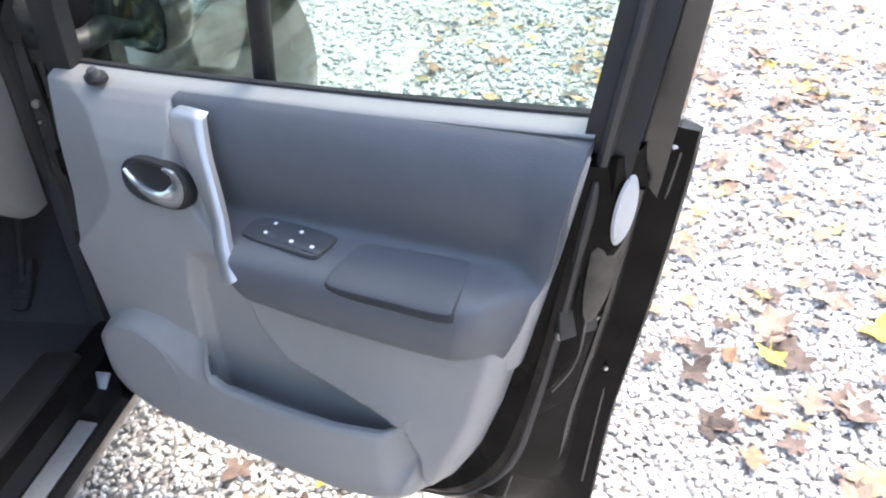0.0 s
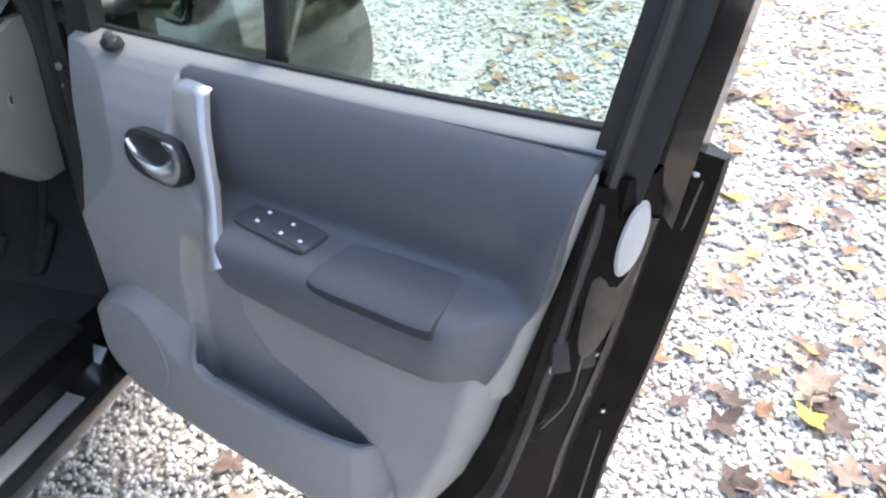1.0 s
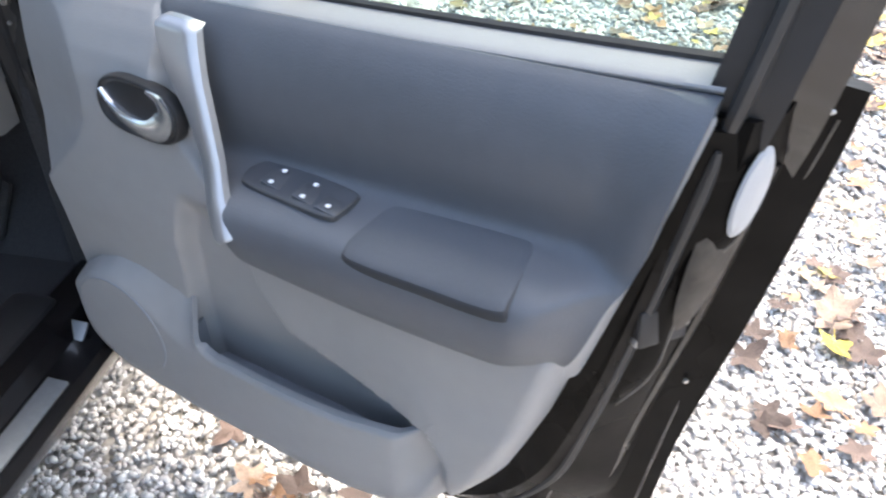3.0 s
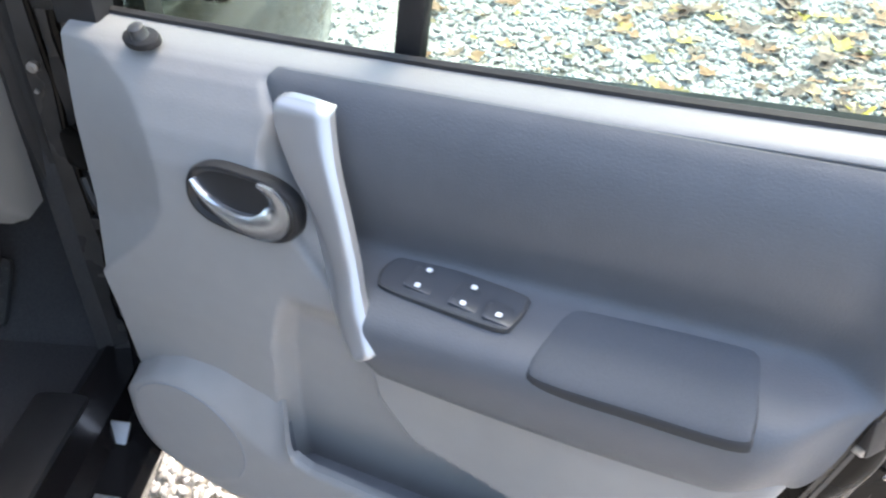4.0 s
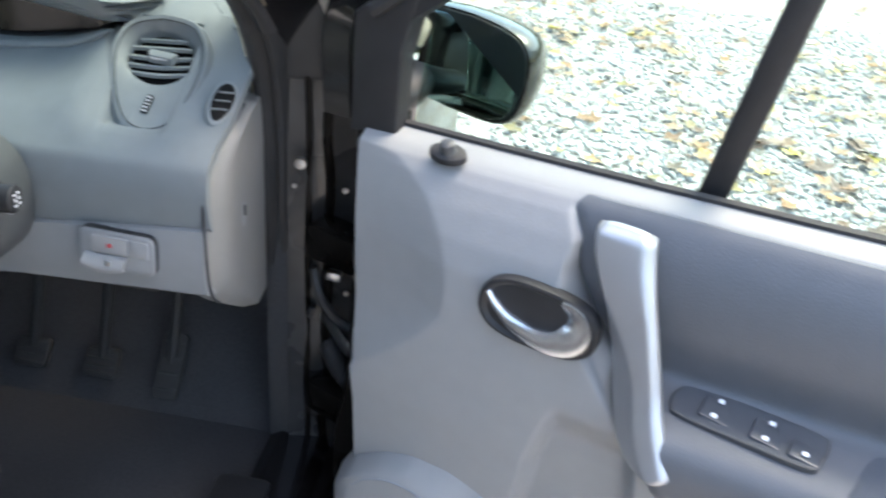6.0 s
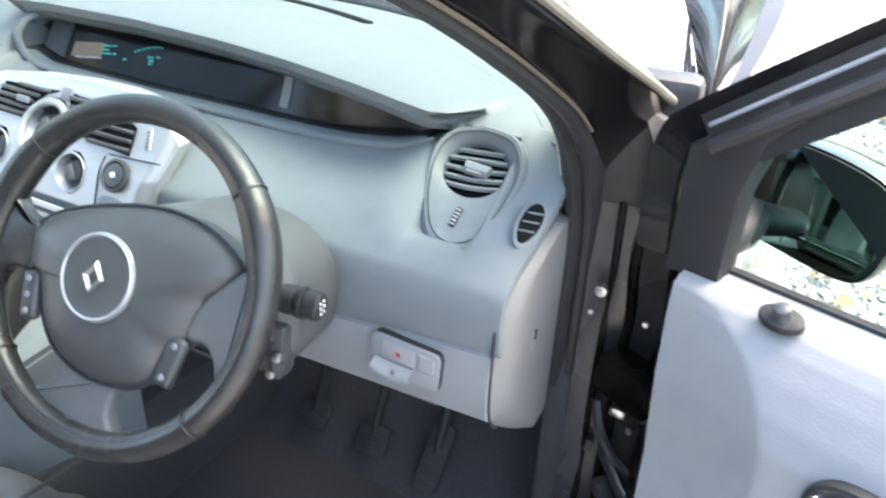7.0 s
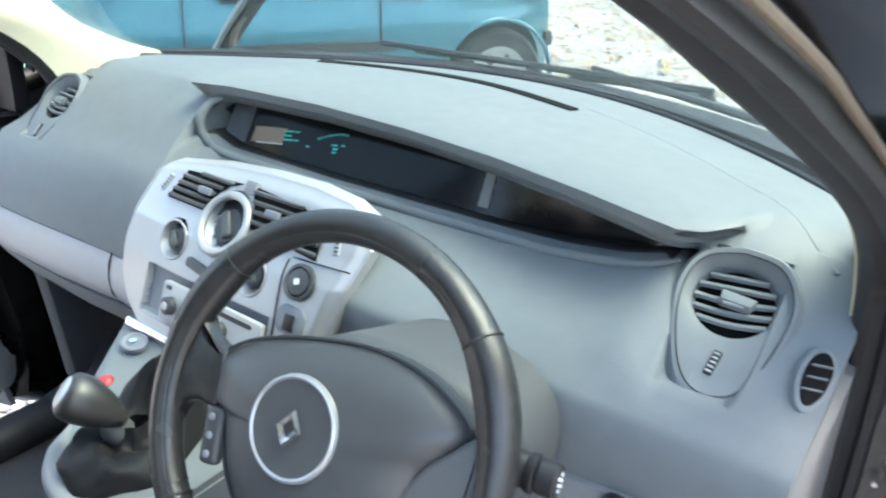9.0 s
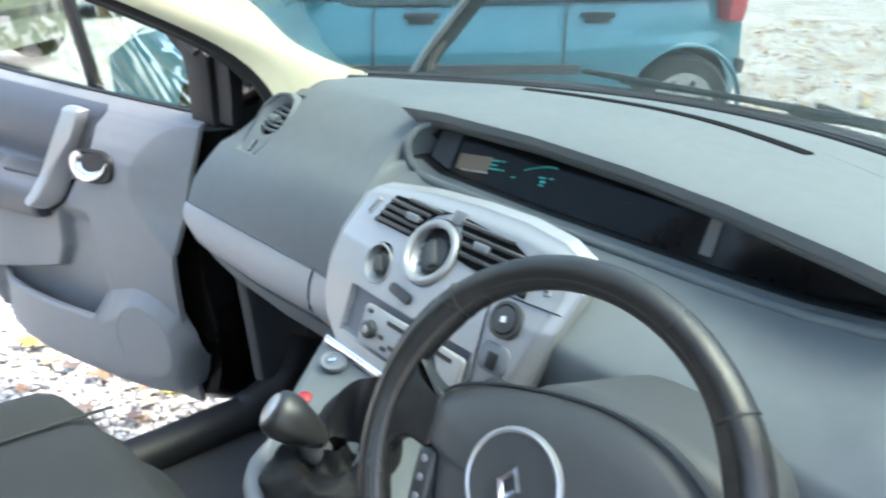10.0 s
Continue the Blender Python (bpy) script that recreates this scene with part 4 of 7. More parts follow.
    for x, y, long_ in ((-0.031, 0.011, 0), (-0.032, -0.011, 1), (0.021, 0.009, 0), (0.020, -0.013, 1), (0.058, -0.012, 1))[:None if sx > 0 else 1]:
        if long_:
            tilt = 7 if sx > 0 else -7
            prism("switch", rounded(0.030, 0.030 if x < 0.05 else 0.024, 0.003), 0.005, sw_m @ Matrix.Translation((x * sx, y + (0.010 if x < 0.05 else 0.004), 0.0040)) @ pose(0, 0, 0, -3, tilt, 0), SWITCHGREY, plate, bevel=0.0015)
        prism("switch_mark", rounded(0.0062, 0.0052, 0.0016), 0.001, sw_m @ Matrix.Translation((x * sx, y, 0.0068)), WHITEPAINT, plate, bevel=0)
    # pull handle: a broad blade with a folded left flank towards its foot
    hl = spline([(0.302, 0.033, 0.995), (0.300, 0.037, 0.992), (0.303, 0.042, 0.972), (0.318, 0.048, 0.940), (0.337, 0.052, 0.90), (0.351, 0.057, 0.86), (0.362, 0.063, 0.82), (0.377, 0.078, 0.785), (0.402, 0.098, 0.768), (0.430, 0.112, 0.772)], 44)
    hr = spline([(0.360, 0.036, 0.995), (0.363, 0.040, 0.992), (0.367, 0.046, 0.976), (0.377, 0.058, 0.945), (0.391, 0.068, 0.908), (0.404, 0.077, 0.873), (0.416, 0.087, 0.840), (0.430, 0.098, 0.812), (0.442, 0.106, 0.792), (0.449, 0.106, 0.780)], 44)
    rows = []
    for k in range(44):
        a, b = np.array(hl[k]), np.array(hr[k])
        low_side = smooth01(k / 43, 0.30, 0.60)
        row = []
        for w in np.linspace(0, 1, 19):
            p = a * (1 - w) + b * w
            fold = 0.07 + 0.40 * low_side
            ridge = w / fold if w < fold else 1 - 0.35 * ((w - fold) / (1 - fold)) ** 2
            lift = (0.007 + 0.005 * low_side + 0.007 * smooth01(k / 43, 0.58, 0.74)) * ridge * smooth01(k / 43, 0.02, 0.12) * (1 - 0.6 * smooth01(k / 43, 0.90, 1.0))
            row.append(D(p[0], p[1] + lift - 0.008 * max(0.0, (w - 0.80) / 0.20) ** 2 - 0.008 * max(0.0, (0.12 - w) / 0.12) ** 2 * (1 - low_side), p[2] + 0.007 * (1 - (2 * w - 1) ** 4) * (1 - smooth01(k / 43, 0.0, 0.15))))
        rows.append(row)
    sheet("pull_handle", rows[:41], SILVER, door, back=(0, 0.010, 0), label="satin silver pull handle")
    # release lever in its oval cup
    lm = face(0.264, 0.058, 0.881, (0.0, 1, 0.12), -3)
    stadium = [(0.070 * abs(math.cos(a)) ** 0.66 * (1 if math.cos(a) > 0 else -1), 0.0375 * abs(math.sin(a)) ** 0.85 * (1 if math.sin(a) > 0 else -1)) for a in np.linspace(0.02, 6.303, 52)[:-1]]
    c = len(stadium)
    rings = [(1.0, 1.0, -0.010), (1.0, 1.0, 0.003), (0.975, 0.96, 0.0062), (0.93, 0.89, 0.0068), (0.87, 0.80, 0.0045), (0.84, 0.76, 0.0025)]
    verts = [lm @ Vector((x * a, y * b, d)) for a, b, d in rings for x, y in stadium]
    faces = [(i * c + j, i * c + (j + 1) % c, (i + 1) * c + (j + 1) % c, (i + 1) * c + j) for i in range(len(rings) - 1) for j in range(c)]
    mesh_object("lever_bezel", verts, faces, BLACK, door, "dark oval bezel")
    prism("lever_cup", [(x * 0.86, y * 0.79) for x, y in stadium], 0.01, lm @ Matrix.Translation((0, 0, 0.0032)), BLACK, door, bevel=0.0)
    # a thin blade sweeping from the front end into a broad cupped thumb grip
    blade = spline([(-0.060, 0.012, 0.0035), (-0.050, 0.000, 0.0045), (-0.034, -0.011, 0.0062), (-0.016, -0.018, 0.0085), (0.004, -0.022, 0.011), (0.024, -0.020, 0.014), (0.040, -0.010, 0.0165), (0.046, 0.006, 0.0155), (0.038, 0.021, 0.0105), (0.022, 0.028, 0.0050)], 34)
    rows = []
    for k, (x, y, wd) in enumerate(blade):
        x2, y2, _ = blade[min(k + 1, 33)]
        x1, y1, _ = blade[max(k - 1, 0)]
        t_ = Vector((x2 - x1, y2 - y1)).normalized()
        rows.append([tuple(lm @ Vector(((x - t_.y * wd * s) * sx, y + t_.x * wd * s, 0.0115 - 0.0045 * smooth01(k / 33, 0.5, 0.9) * (s + 0.4) - 0.003 * s * s))) for s in np.linspace(-1, 1, 9)])
    sheet("release_lever", rows, LEVER, door, back=(0, 0.006, 0), label="bright silver release lever")
    # mirror adjuster knob, on the driver's door alone
    km = face(0.108, -0.008, 1.006, (0.0, 0.35, 0.94))
    if sx > 0:
        prism("knob_base", [(0.023 * math.cos(a), 0.015 * math.sin(a)) for a in np.linspace(0, 6.283, 28)[:-1]], 0.008, km @ Matrix.Translation((0, 0, 0.004)), BLACK, door, bevel=0.002)
        lathe("adjuster_knob", [(0, 0.013), (0.0065, 0.013), (0.0085, 0.0115), (0.0092, 0.001), (0.0100, 0.0)], HUB, km @ Matrix.Translation((0, 0, 0.004)), door, "round mirror adjuster knob", sides=20)
    # map pocket wall with the loudspeaker swelling
    cu0, cz0 = 0.135, 0.489
    TOP = [(0.012, 0.500), (0.02, 0.528), (0.05, 0.568), (0.09, 0.597), (0.13, 0.614), (0.19, 0.621), (0.25, 0.609), (0.268, 0.594), (0.277, 0.572), (0.285, 0.550), (0.294, 0.532), (0.306, 0.518), (0.325, 0.510), (0.41, 0.511), (0.49, 0.515), (0.57, 0.522), (0.64, 0.530), (0.663, 0.540), (0.677, 0.556), (0.687, 0.577), (0.70, 0.584), (0.74, 0.581), (0.79, 0.575), (0.83, 0.575)]
    CREST = [(0.012, 0.485), (0.03, 0.520), (0.05, 0.546), (0.09, 0.573), (0.135, 0.584), (0.175, 0.575), (0.205, 0.552), (0.235, 0.524), (0.27, 0.506), (0.31, 0.500), (0.33, 0.506), (0.36, 0.511)]
    rows = []
    for u in np.concatenate([np.linspace(0.012, 0.05, 12), np.linspace(0.056, 0.284, 36), np.linspace(0.287, 0.345, 24), np.linspace(0.355, 0.62, 26), np.linspace(0.63, 0.81, 34)]):
        top = lerp_table(TOP, u)
        crest = min(top - 0.003, lerp_table(CREST, u)) if u < 0.36 else top - 0.003
        bot = min(lerp_table(BOT, u), top - 0.006)
        row = []
        for w in np.linspace(0, 1, 52):
            z = bot + (top - bot) * w
            n_full = 0.091 + 0.006 * smooth01(u, 0.30, 0.50) - 0.009 * smooth01(u, 0.54, 0.66)
            dl = min(1.0, (u - 0.012) / 0.042)
            db = min(1.0, (z - bot) / 0.085)
            n = 0.022 + (n_full - 0.022) * min(math.sqrt(max(0.0, 1 - (1 - dl) ** 2)) * 0.62 + 0.38, 1.0) * math.sqrt(max(0.0, 1 - (1 - db) ** 2))
            rr = math.hypot(u - cu0, z - cz0)
            n -= 0.0025 * smooth01(rr, 0.088, 0.096) * (1 - smooth01(u, 0.18, 0.26))
            if z > crest and u < 0.32:
                k = (z - crest) / max(0.004, top - crest)
                n -= (n - 0.046) * (1 - smooth01(u, 0.260, 0.300)) * (0.80 * k + 0.20 * k * k)
            if u > 0.3:
                n -= 0.006 * max(0.0, 1 - (top - z) / 0.008) ** 2
            u2 = min(u, edge_r(z) - 0.004)
            n += (base_n(u2, z) + 0.0016 - 0.0045 * smooth01(u, 0.68, 0.72) - n) * smooth01(u, 0.63, 0.695) * max(smooth01(z - bot, 0.03, 0.11), smooth01(u, 0.655, 0.70))
            de = max(0.0, edge_r(z) - u2) / 0.05
            if de < 1:
                n = min(n, 0.014 + max(0.0, n - 0.014) * math.sqrt(1 - (1 - de) ** 2))
            row.append(D(u2, n, z))
        rows.append(row)
    sheet("map_pocket", rows, TRIM, door, back=(0, 0.010, 0), label="light grey map pocket wall")
    floor = [[D(u, 0.02 + (0.065 - 0.03 * smooth01(u, 0.56, 0.63)) * w, 0.45) for w in np.linspace(0, 1, 4)] for u in np.linspace(0.26, 0.63, 12)]
    sheet("pocket_floor", floor, POCKET, door, back=(0, 0, -0.01))
    pend = [[D(0.270 + 0.010 * w, 0.03 + 0.05 * w, z) for w in np.linspace(0, 1, 4)] for z in np.linspace(0.45, 0.535, 8)]
    sheet("pocket_end", pend, POCKET, door, back=(-sx * 0.004, 0, 0))
    ring = [D(cu0 + 0.0895 * math.cos(a), 0.0905 + 0.0004 * math.cos(a), cz0 + 0.089 * math.sin(a)) for a in np.linspace(-0.62, 2.55, 40)]
    tube("speaker_groove", ring, 0.0014, POCKET, door, "fine groove round the loudspeaker cover", sides=6, up=D(0, 1, 0))

    # window: frame, divider, glass and seals
    frame_line = spline([D(u, n, z) for u, n, z in [(0.914, -0.062, 0.90), (0.927, -0.040, 0.975), (0.938, -0.030, 1.03), (0.952, -0.035, 1.11), (0.968, -0.045, 1.21), (0.975, -0.075, 1.36), (0.93, -0.10, 1.455), (0.80, -0.11, 1.485), (0.60, -0.105, 1.475), (0.40, -0.085, 1.415), (0.20, -0.06, 1.295), (0.08, -0.045, 1.208), (-0.01, -0.04, 1.140)]], 60)
    frame_in = ribbon("window_frame", frame_line, [(-0.030, -0.028), (0.030, -0.028), (0.034, 0.012), (-0.030, 0.012)], BLACK, door, "black window frame", up=D(0, 1, 0))
    tube("frame_seal", frame_line + np.array(D(0.0, 0.014, 0)), 0.009, RUBBER, door, sides=8, up=D(0, 1, 0))
    outer_line = spline([D(u, n, z) for u, n, z in [(0.950, -0.098, 0.88), (0.970, -0.074, 0.96), (0.983, -0.056, 1.03), (1.0, -0.06, 1.15), (1.012, -0.07, 1.25), (1.015, -0.10, 1.38), (0.95, -0.125, 1.485), (0.80, -0.135, 1.515), (0.60, -0.13, 1.505), (0.38, -0.11, 1.43), (0.18, -0.085, 1.312), (0.06, -0.068, 1.228), (-0.040, -0.058, 1.152), (-0.060, -0.052, 1.125), (-0.064, -0.050, 1.07), (-0.060, -0.050, 1.0)]], 72)
    ribbon("frame_outer", outer_line, [(-0.020, -0.020), (0.022, -0.020), (0.022, 0.012), (-0.018, 0.014)], PAINT if sx > 0 else BLACK, door, "black painted frame edge", up=D(0, 1, 0))
    tube("frame_bright_line", frame_line[36:] + np.array(D(-0.006, 0.017, 0.022)), 0.0022, POCKET, door, sides=8, up=D(0, 1, 0))
    block("divider_bar", (0.031, 0.022, 0.50), Matrix.Translation(D(0.425, -0.062, 1.24)) @ pose(0, 0, 0, 4, sx * 8.5, 0), BLACK, door, "black window divider bar", bevel=0.006)
    panel = [(-0.036, 0.99), (0.028, 1.0), (0.030, 1.10), (0.045, 1.16), (0.075, 1.19), (0.05, 1.205), (-0.036, 1.135)]
    prism("mirror_triangle", [(sx * u, z) for u, z in panel], 0.03, Matrix.Translation(D(0, -0.026, 0)) @ pose(0, 0, 0, 90), BLACK, door, "black mirror foot cover", bevel=0.006)
    glass = [[D(u, -0.066 - 0.045 * w, 1.0 + (0.16 + 0.31 * smooth01(u, 0.0, 0.62)) * w) for w in np.linspace(0, 1, 4)] for u in np.linspace(0.03, 0.95, 14)]
    g = sheet("window_pane", glass, GLASS, door, back=(0, 0.004, 0), label="clear side window glass")
    g.visible_shadow = False
    belt = [D(u, -0.054, ztop(u) + 0.001) for u in np.linspace(0.02, 0.925, 20)]
    ribbon("belt_seal", belt, [(-0.006, -0.014), (0.006, -0.014), (0.006, 0.003), (0.001, 0.006), (-0.006, 0.003)], RUBBER, door, "black window seal")
    belt = [D(u, -0.080, ztop(u) - 0.034) for u in np.linspace(0.0, 0.97, 20)]
    ribbon("outer_belt_seal", belt, [(-0.014, -0.02), (0.014, -0.02), (0.012, 0.004), (-0.010, 0.006)], RUBBER, door)

    # wing mirror
    mm = facing(D(0.050, -0.150, 1.064), D(-0.10, 1, 0.06), roll=-5 * sx)
    shape = [(x * sx * 0.90, y * 0.96) for x, y in spline([(-0.095, 0.035), (-0.075, 0.058), (0.0, 0.066), (0.075, 0.058), (0.100, 0.030), (0.102, -0.02), (0.085, -0.055), (0.03, -0.064), (-0.06, -0.060), (-0.093, -0.035), (-0.095, 0.03)], 40)[:-1]]
    rings = [(1.0, 0.0), (1.03, -0.008), (1.02, -0.03), (0.94, -0.06), (0.78, -0.082), (0.5, -0.095)]
    verts = [mm @ Vector((x * k, y * k, d)) for k, d in rings for x, y in shape]
    c = len(shape)
    faces = [(i * c + j, i * c + (j + 1) % c, (i + 1) * c + (j + 1) % c, (i + 1) * c + j) for i in range(len(rings) - 1) for j in range(c)]
    faces += [tuple(range(c)), tuple(range((len(rings) - 1) * c, len(rings) * c))]
    housing = mesh_object("mirror_housing", verts, faces, PAINT, door, "black wing mirror housing")
    prism("mirror_rim", [(x * 0.97, y * 0.96) for x, y in shape], 0.01, mm @ Matrix.Translation((0, 0, 0.003)), BLACK, housing, bevel=0.002)
    prism("mirror_glass", [(x * 0.93, y * 0.90) for x, y in shape], 0.004, mm @ Matrix.Translation((0, 0, 0.0075)) @ pose(0, 0, 0, -7, 4 * sx, 0), MIRROR, housing, "green-tinted mirror glass", bevel=0.001)
    tube("mirror_arm", spline([D(0.0, -0.06, 1.03), D(0.0, -0.11, 1.03), D(-0.02, -0.17, 1.04)], 8), 0.026, BLACK, door, squash=(1, 0.8))
    return door


front_door(1, (0.8617, 0.2906), -19, "open driver's door with grey trim and silver handle")
front_door(-1, (-0.845, 0.255), 19, "open passenger door with grey trim and map pocket")


# ---- dashboard ----
LIP = [(-0.31, 0.352, 1.122), (-0.275, 0.366, 1.123), (-0.22, 0.390, 1.121), (-0.04, 0.406, 1.119), (0.13, 0.399, 1.117), (0.28, 0.380, 1.115), (0.41, 0.354, 1.112), (0.49, 0.336, 1.109), (0.53, 0.332, 1.106), (0.552, 0.347, 1.104), (0.572, 0.380, 1.104), (0.592, 0.430, 1.103), (0.64, 0.47, 1.10)]
RIM = [(-0.268, 0.354, 1.075), (-0.250, 0.365, 1.040), (-0.215, 0.372, 1.022), (0.0, 0.376, 1.018), (0.30, 0.380, 1.021), (0.38, 0.379, 1.025), (0.46, 0.368, 1.040), (0.50, 0.356, 1.055), (0.535, 0.345, 1.074), (0.565, 0.348, 1.088)]


def base_y(x):
    return 0.875 - 0.36 * (x / 0.70) ** 2


def dash_section(x):
    """Points (y, z, lining) from the foot of the windscreen over the hood, into the display recess and down to the crease."""
    ly, lz = lerp_table(LIP, x)
    ins = smooth01(x, -0.272, -0.248) * (1 - smooth01(x, 0.505, 0.572))
    edge = smooth01(x, -0.296, -0.282) * (1 - smooth01(x, 0.565, 0.64))
    side = abs(x)
    wy = base_y(x)
    # plain face where there is no recess
    ey = lerp_table([(-0.74, 0.40), (-0.65, 0.395), (-0.55, 0.38), (-0.27, 0.378), (0.55, 0.38), (0.65, 0.395), (0.74, 0.40)], x)
    ez = lerp_table([(-0.74, 1.035), (-0.67, 1.070), (-0.60, 1.096), (-0.40, 1.100), (-0.27, 1.102), (0.50, 1.10), (0.60, 1.096), (0.67, 1.070), (0.74, 1.035)], x)
    fy, fz = lerp_table([(-0.76, 0.225, 0.97), (-0.60, 0.225, 0.985), (-0.30, 0.25, 0.99), (0.50, 0.258, 0.990), (0.60, 0.262, 0.994), (0.69, 0.272, 0.996), (0.74, 0.275, 0.995)], x)
    by, bz = lerp_table(RIM, x)
    cy, cz = lerp_table([(-0.76, 0.183, 0.905), (-0.60, 0.196, 0.905), (-0.35, 0.226, 0.912), (-0.2, 0.23, 0.95), (0.2, 0.215, 0.960), (0.45, 0.204, 0.966), (0.69, 0.205, 0.970), (0.74, 0.206, 0.970)], x)
    gy, gz = lerp_table([(-0.76, 0.185, 0.878), (-0.35, 0.225, 0.860), (-0.2, 0.22, 0.86), (0.2, 0.22, 0.86), (0.45, 0.207, 0.868), (0.69, 0.206, 0.893), (0.74, 0.206, 0.896)], x)
    crown = 0.018 * (1 - (side / 0.8) ** 2)
    tz = 1.088 - 0.10 * max(0.0, side - 0.62) ** 1.0
    top = [(wy, tz - 0.002), (wy - 0.06, tz + 0.008)]
    ly2, lz2 = ly * edge + (ey + 0.03) * (1 - edge), lz * edge + (ez + 0.004) * (1 - edge)
    for w in (0.25, 0.5, 0.75):
        top.append(((wy - 0.06) * (1 - w) + ly2 * w, (tz + 0.008) * (1 - w) + lz2 * w + crown * math.sin(math.pi * w)))
    pts = top + [(ly2 + 0.012, lz2 + 0.004), (ly2, lz2)]
    recess = [(ly + 0.002, lz - 0.013), (ly + 0.011, lz - 0.021), (ly + 0.055, lz - 0.024), (0.485, 1.07), (0.482, 1.035), (by + 0.045, bz + 0.005), (by + 0.012, bz + 0.004), (by, bz - 0.001)]
    plain = [(ly2 + (fy - ly2) * w, lz2 - 0.004 + (fz + 0.04 - lz2 + 0.004) * w + 0.012 * math.sin(math.pi * w)) for w in np.linspace(0.05, 0.72, 8)]
    if abs(x) > 0.2:
        far = smooth01(side, 0.58, 0.70)
        near_side = [(0.395, 1.096), (0.375, 1.085), (0.355, 1.072), (0.337, 1.058), (0.320, 1.043), (0.303, 1.028), (0.286, 1.013), (0.270, 1.000)]
        far_side = [(0.425, 1.078), (0.405, 1.068), (0.387, 1.057), (0.368, 1.045), (0.350, 1.034), (0.332, 1.023), (0.312, 1.012), (0.292, 1.002)]
        plain = [(a * (1 - far) + c * far, b * (1 - far) + d * far) for (a, b), (c, d) in zip(near_side, far_side)]
        hx = x if x > 0 else -x - 0.034
        hollow = smooth01(hx, 0.554, 0.566) * (1 - smooth01(hx, 0.622, 0.634))
        plain = [(a + 0.040 * hollow * (k > 1), b - 0.022 * hollow * (k > 1)) for k, (a, b) in enumerate(plain)]
    pts += [(a * ins + c * (1 - ins), b * ins + d * (1 - ins)) for (a, b), (c, d) in zip(recess, plain)]
    end = pts[-1]
    fx = smooth01(x, 0.52, 0.60) + (1 - smooth01(x, -0.300, -0.276))
    midy, midz = (end[0] + cy) / 2, (end[1] + cz) / 2
    mid = (midy * (1 - 0.5 * fx) + fy * 0.5 * fx, midz * (1 - 0.5 * fx) + fz * 0.5 * fx + 0.004)
    own = smooth01(x, 0.50, 0.58)
    mid = (mid[0] * (1 - own) + 0.247 * own, mid[1] * (1 - own) + 0.987 * own)
    soft_fold = smooth01(x, -0.15, 0.15)
    pts += [((end[0] * 2 + mid[0]) / 3, (end[1] * 2 + mid[1]) / 3 + 0.001 * (1 - own)), mid, ((mid[0] + cy + 0.02 * own) / 2, (mid[1] + cz) / 2 + 0.005), (cy + 0.012 + 0.008 * soft_fold, cz + 0.006), (cy + 0.004 + 0.004 * soft_fold, cz), (cy, cz - 0.010), ((cy + gy) / 2 - 0.004, (cz + gz) / 2), (gy, gz)]
    # the passenger's side runs down to the pale strip in one soft curve
    other = 1 - smooth01(x, -0.285, -0.245)
    if other > 0:
        curve = [(0.258, 0.990), (0.246, 0.979), (0.235, 0.966), (0.224, 0.950), (0.213, 0.931), (0.204, 0.912), (0.197, 0.893), (0.190, 0.874)]
        for k, (a, b) in enumerate(curve):
            w = (k + 1) / 8
            a, b = a + (gy - 0.190) * w, b + (gz - 0.874) * w * w
            c, d = pts[15 + k]
            pts[15 + k] = (c * (1 - other) + a * other, d * (1 - other) + b * other)
    return pts


dash = thing("dashboard", "grey moulded dashboard with recessed central display", "dashboard")
xs = np.concatenate([np.linspace(-0.720, -0.640, 14), np.linspace(-0.637, -0.560, 22), np.linspace(-0.55, -0.306, 18), np.linspace(-0.301, -0.238, 22), np.linspace(-0.23, 0.50, 60), np.linspace(0.51, 0.60, 24), np.linspace(0.604, 0.702, 26)])
grid = [[(x - 0.030 * smooth01(-x, 0.55, 0.72) * (1 - smooth01(z, 0.90, 0.99)), y, z) for y, z in dash_section(x)] for x in xs]
sheet("dash_pad", grid, [DASH, BLACK], dash, back=(0, 0.010, -0.010), label="grained grey dashboard pad",
      slots=lambda i, j: 1 if 9 <= j <= 12 and -0.262 < xs[i] < 0.520 else 0)
# rounded rim along the foot of the recess
rim_line = spline([(-0.244, 0.392, 1.098), (-0.256, 0.374, 1.090), (-0.260, 0.357, 1.066)] + [(x, y - 0.007, z - 0.002) for x, y, z in RIM[1:-1]], 70)
tube("recess_rim", rim_line, np.concatenate([np.linspace(0.005, 0.0075, 10), np.full(46, 0.0075), np.linspace(0.0075, 0.0012, 14)]), DASH, dash, "rounded rim of the display recess", sides=10)
# display behind its gloss cover
def cover(x, z=None, w=0.0, lift=0.0):
    """A place on the slanting black display cover, at a share w of its height or at the height z."""
    by, bz = lerp_table(RIM, x)
    ly, lz = lerp_table(LIP, x)
    b, t = np.array([x, by + 0.028, bz + 0.006]), np.array([x, ly + 0.052, lz - 0.021])
    if z is not None:
        w = (z - b[2]) / (t[2] - b[2])
    return b + (t - b) * w + np.array([0, -0.86, 0.5]) * lift


scr = [[cover(x, w=w) for w in np.linspace(0, 1, 6)] for x in np.linspace(-0.246, 0.535, 34)]
screen = sheet("display_screen", scr, SCREEN, dash, back=(0, 0.006, 0), label="gloss black display cover")
# Grey strip on the cover imitates a faint upright reflection.
sheet("display_reflection_strip", [[cover(x, w=w, lift=0.0015) for w in np.linspace(0.10, 0.80, 6)] for x in np.linspace(0.238, 0.254, 5)], CAPGREY, dash, back=(0, 0.003, 0), label="grey upright strip painted as a reflection in the display")
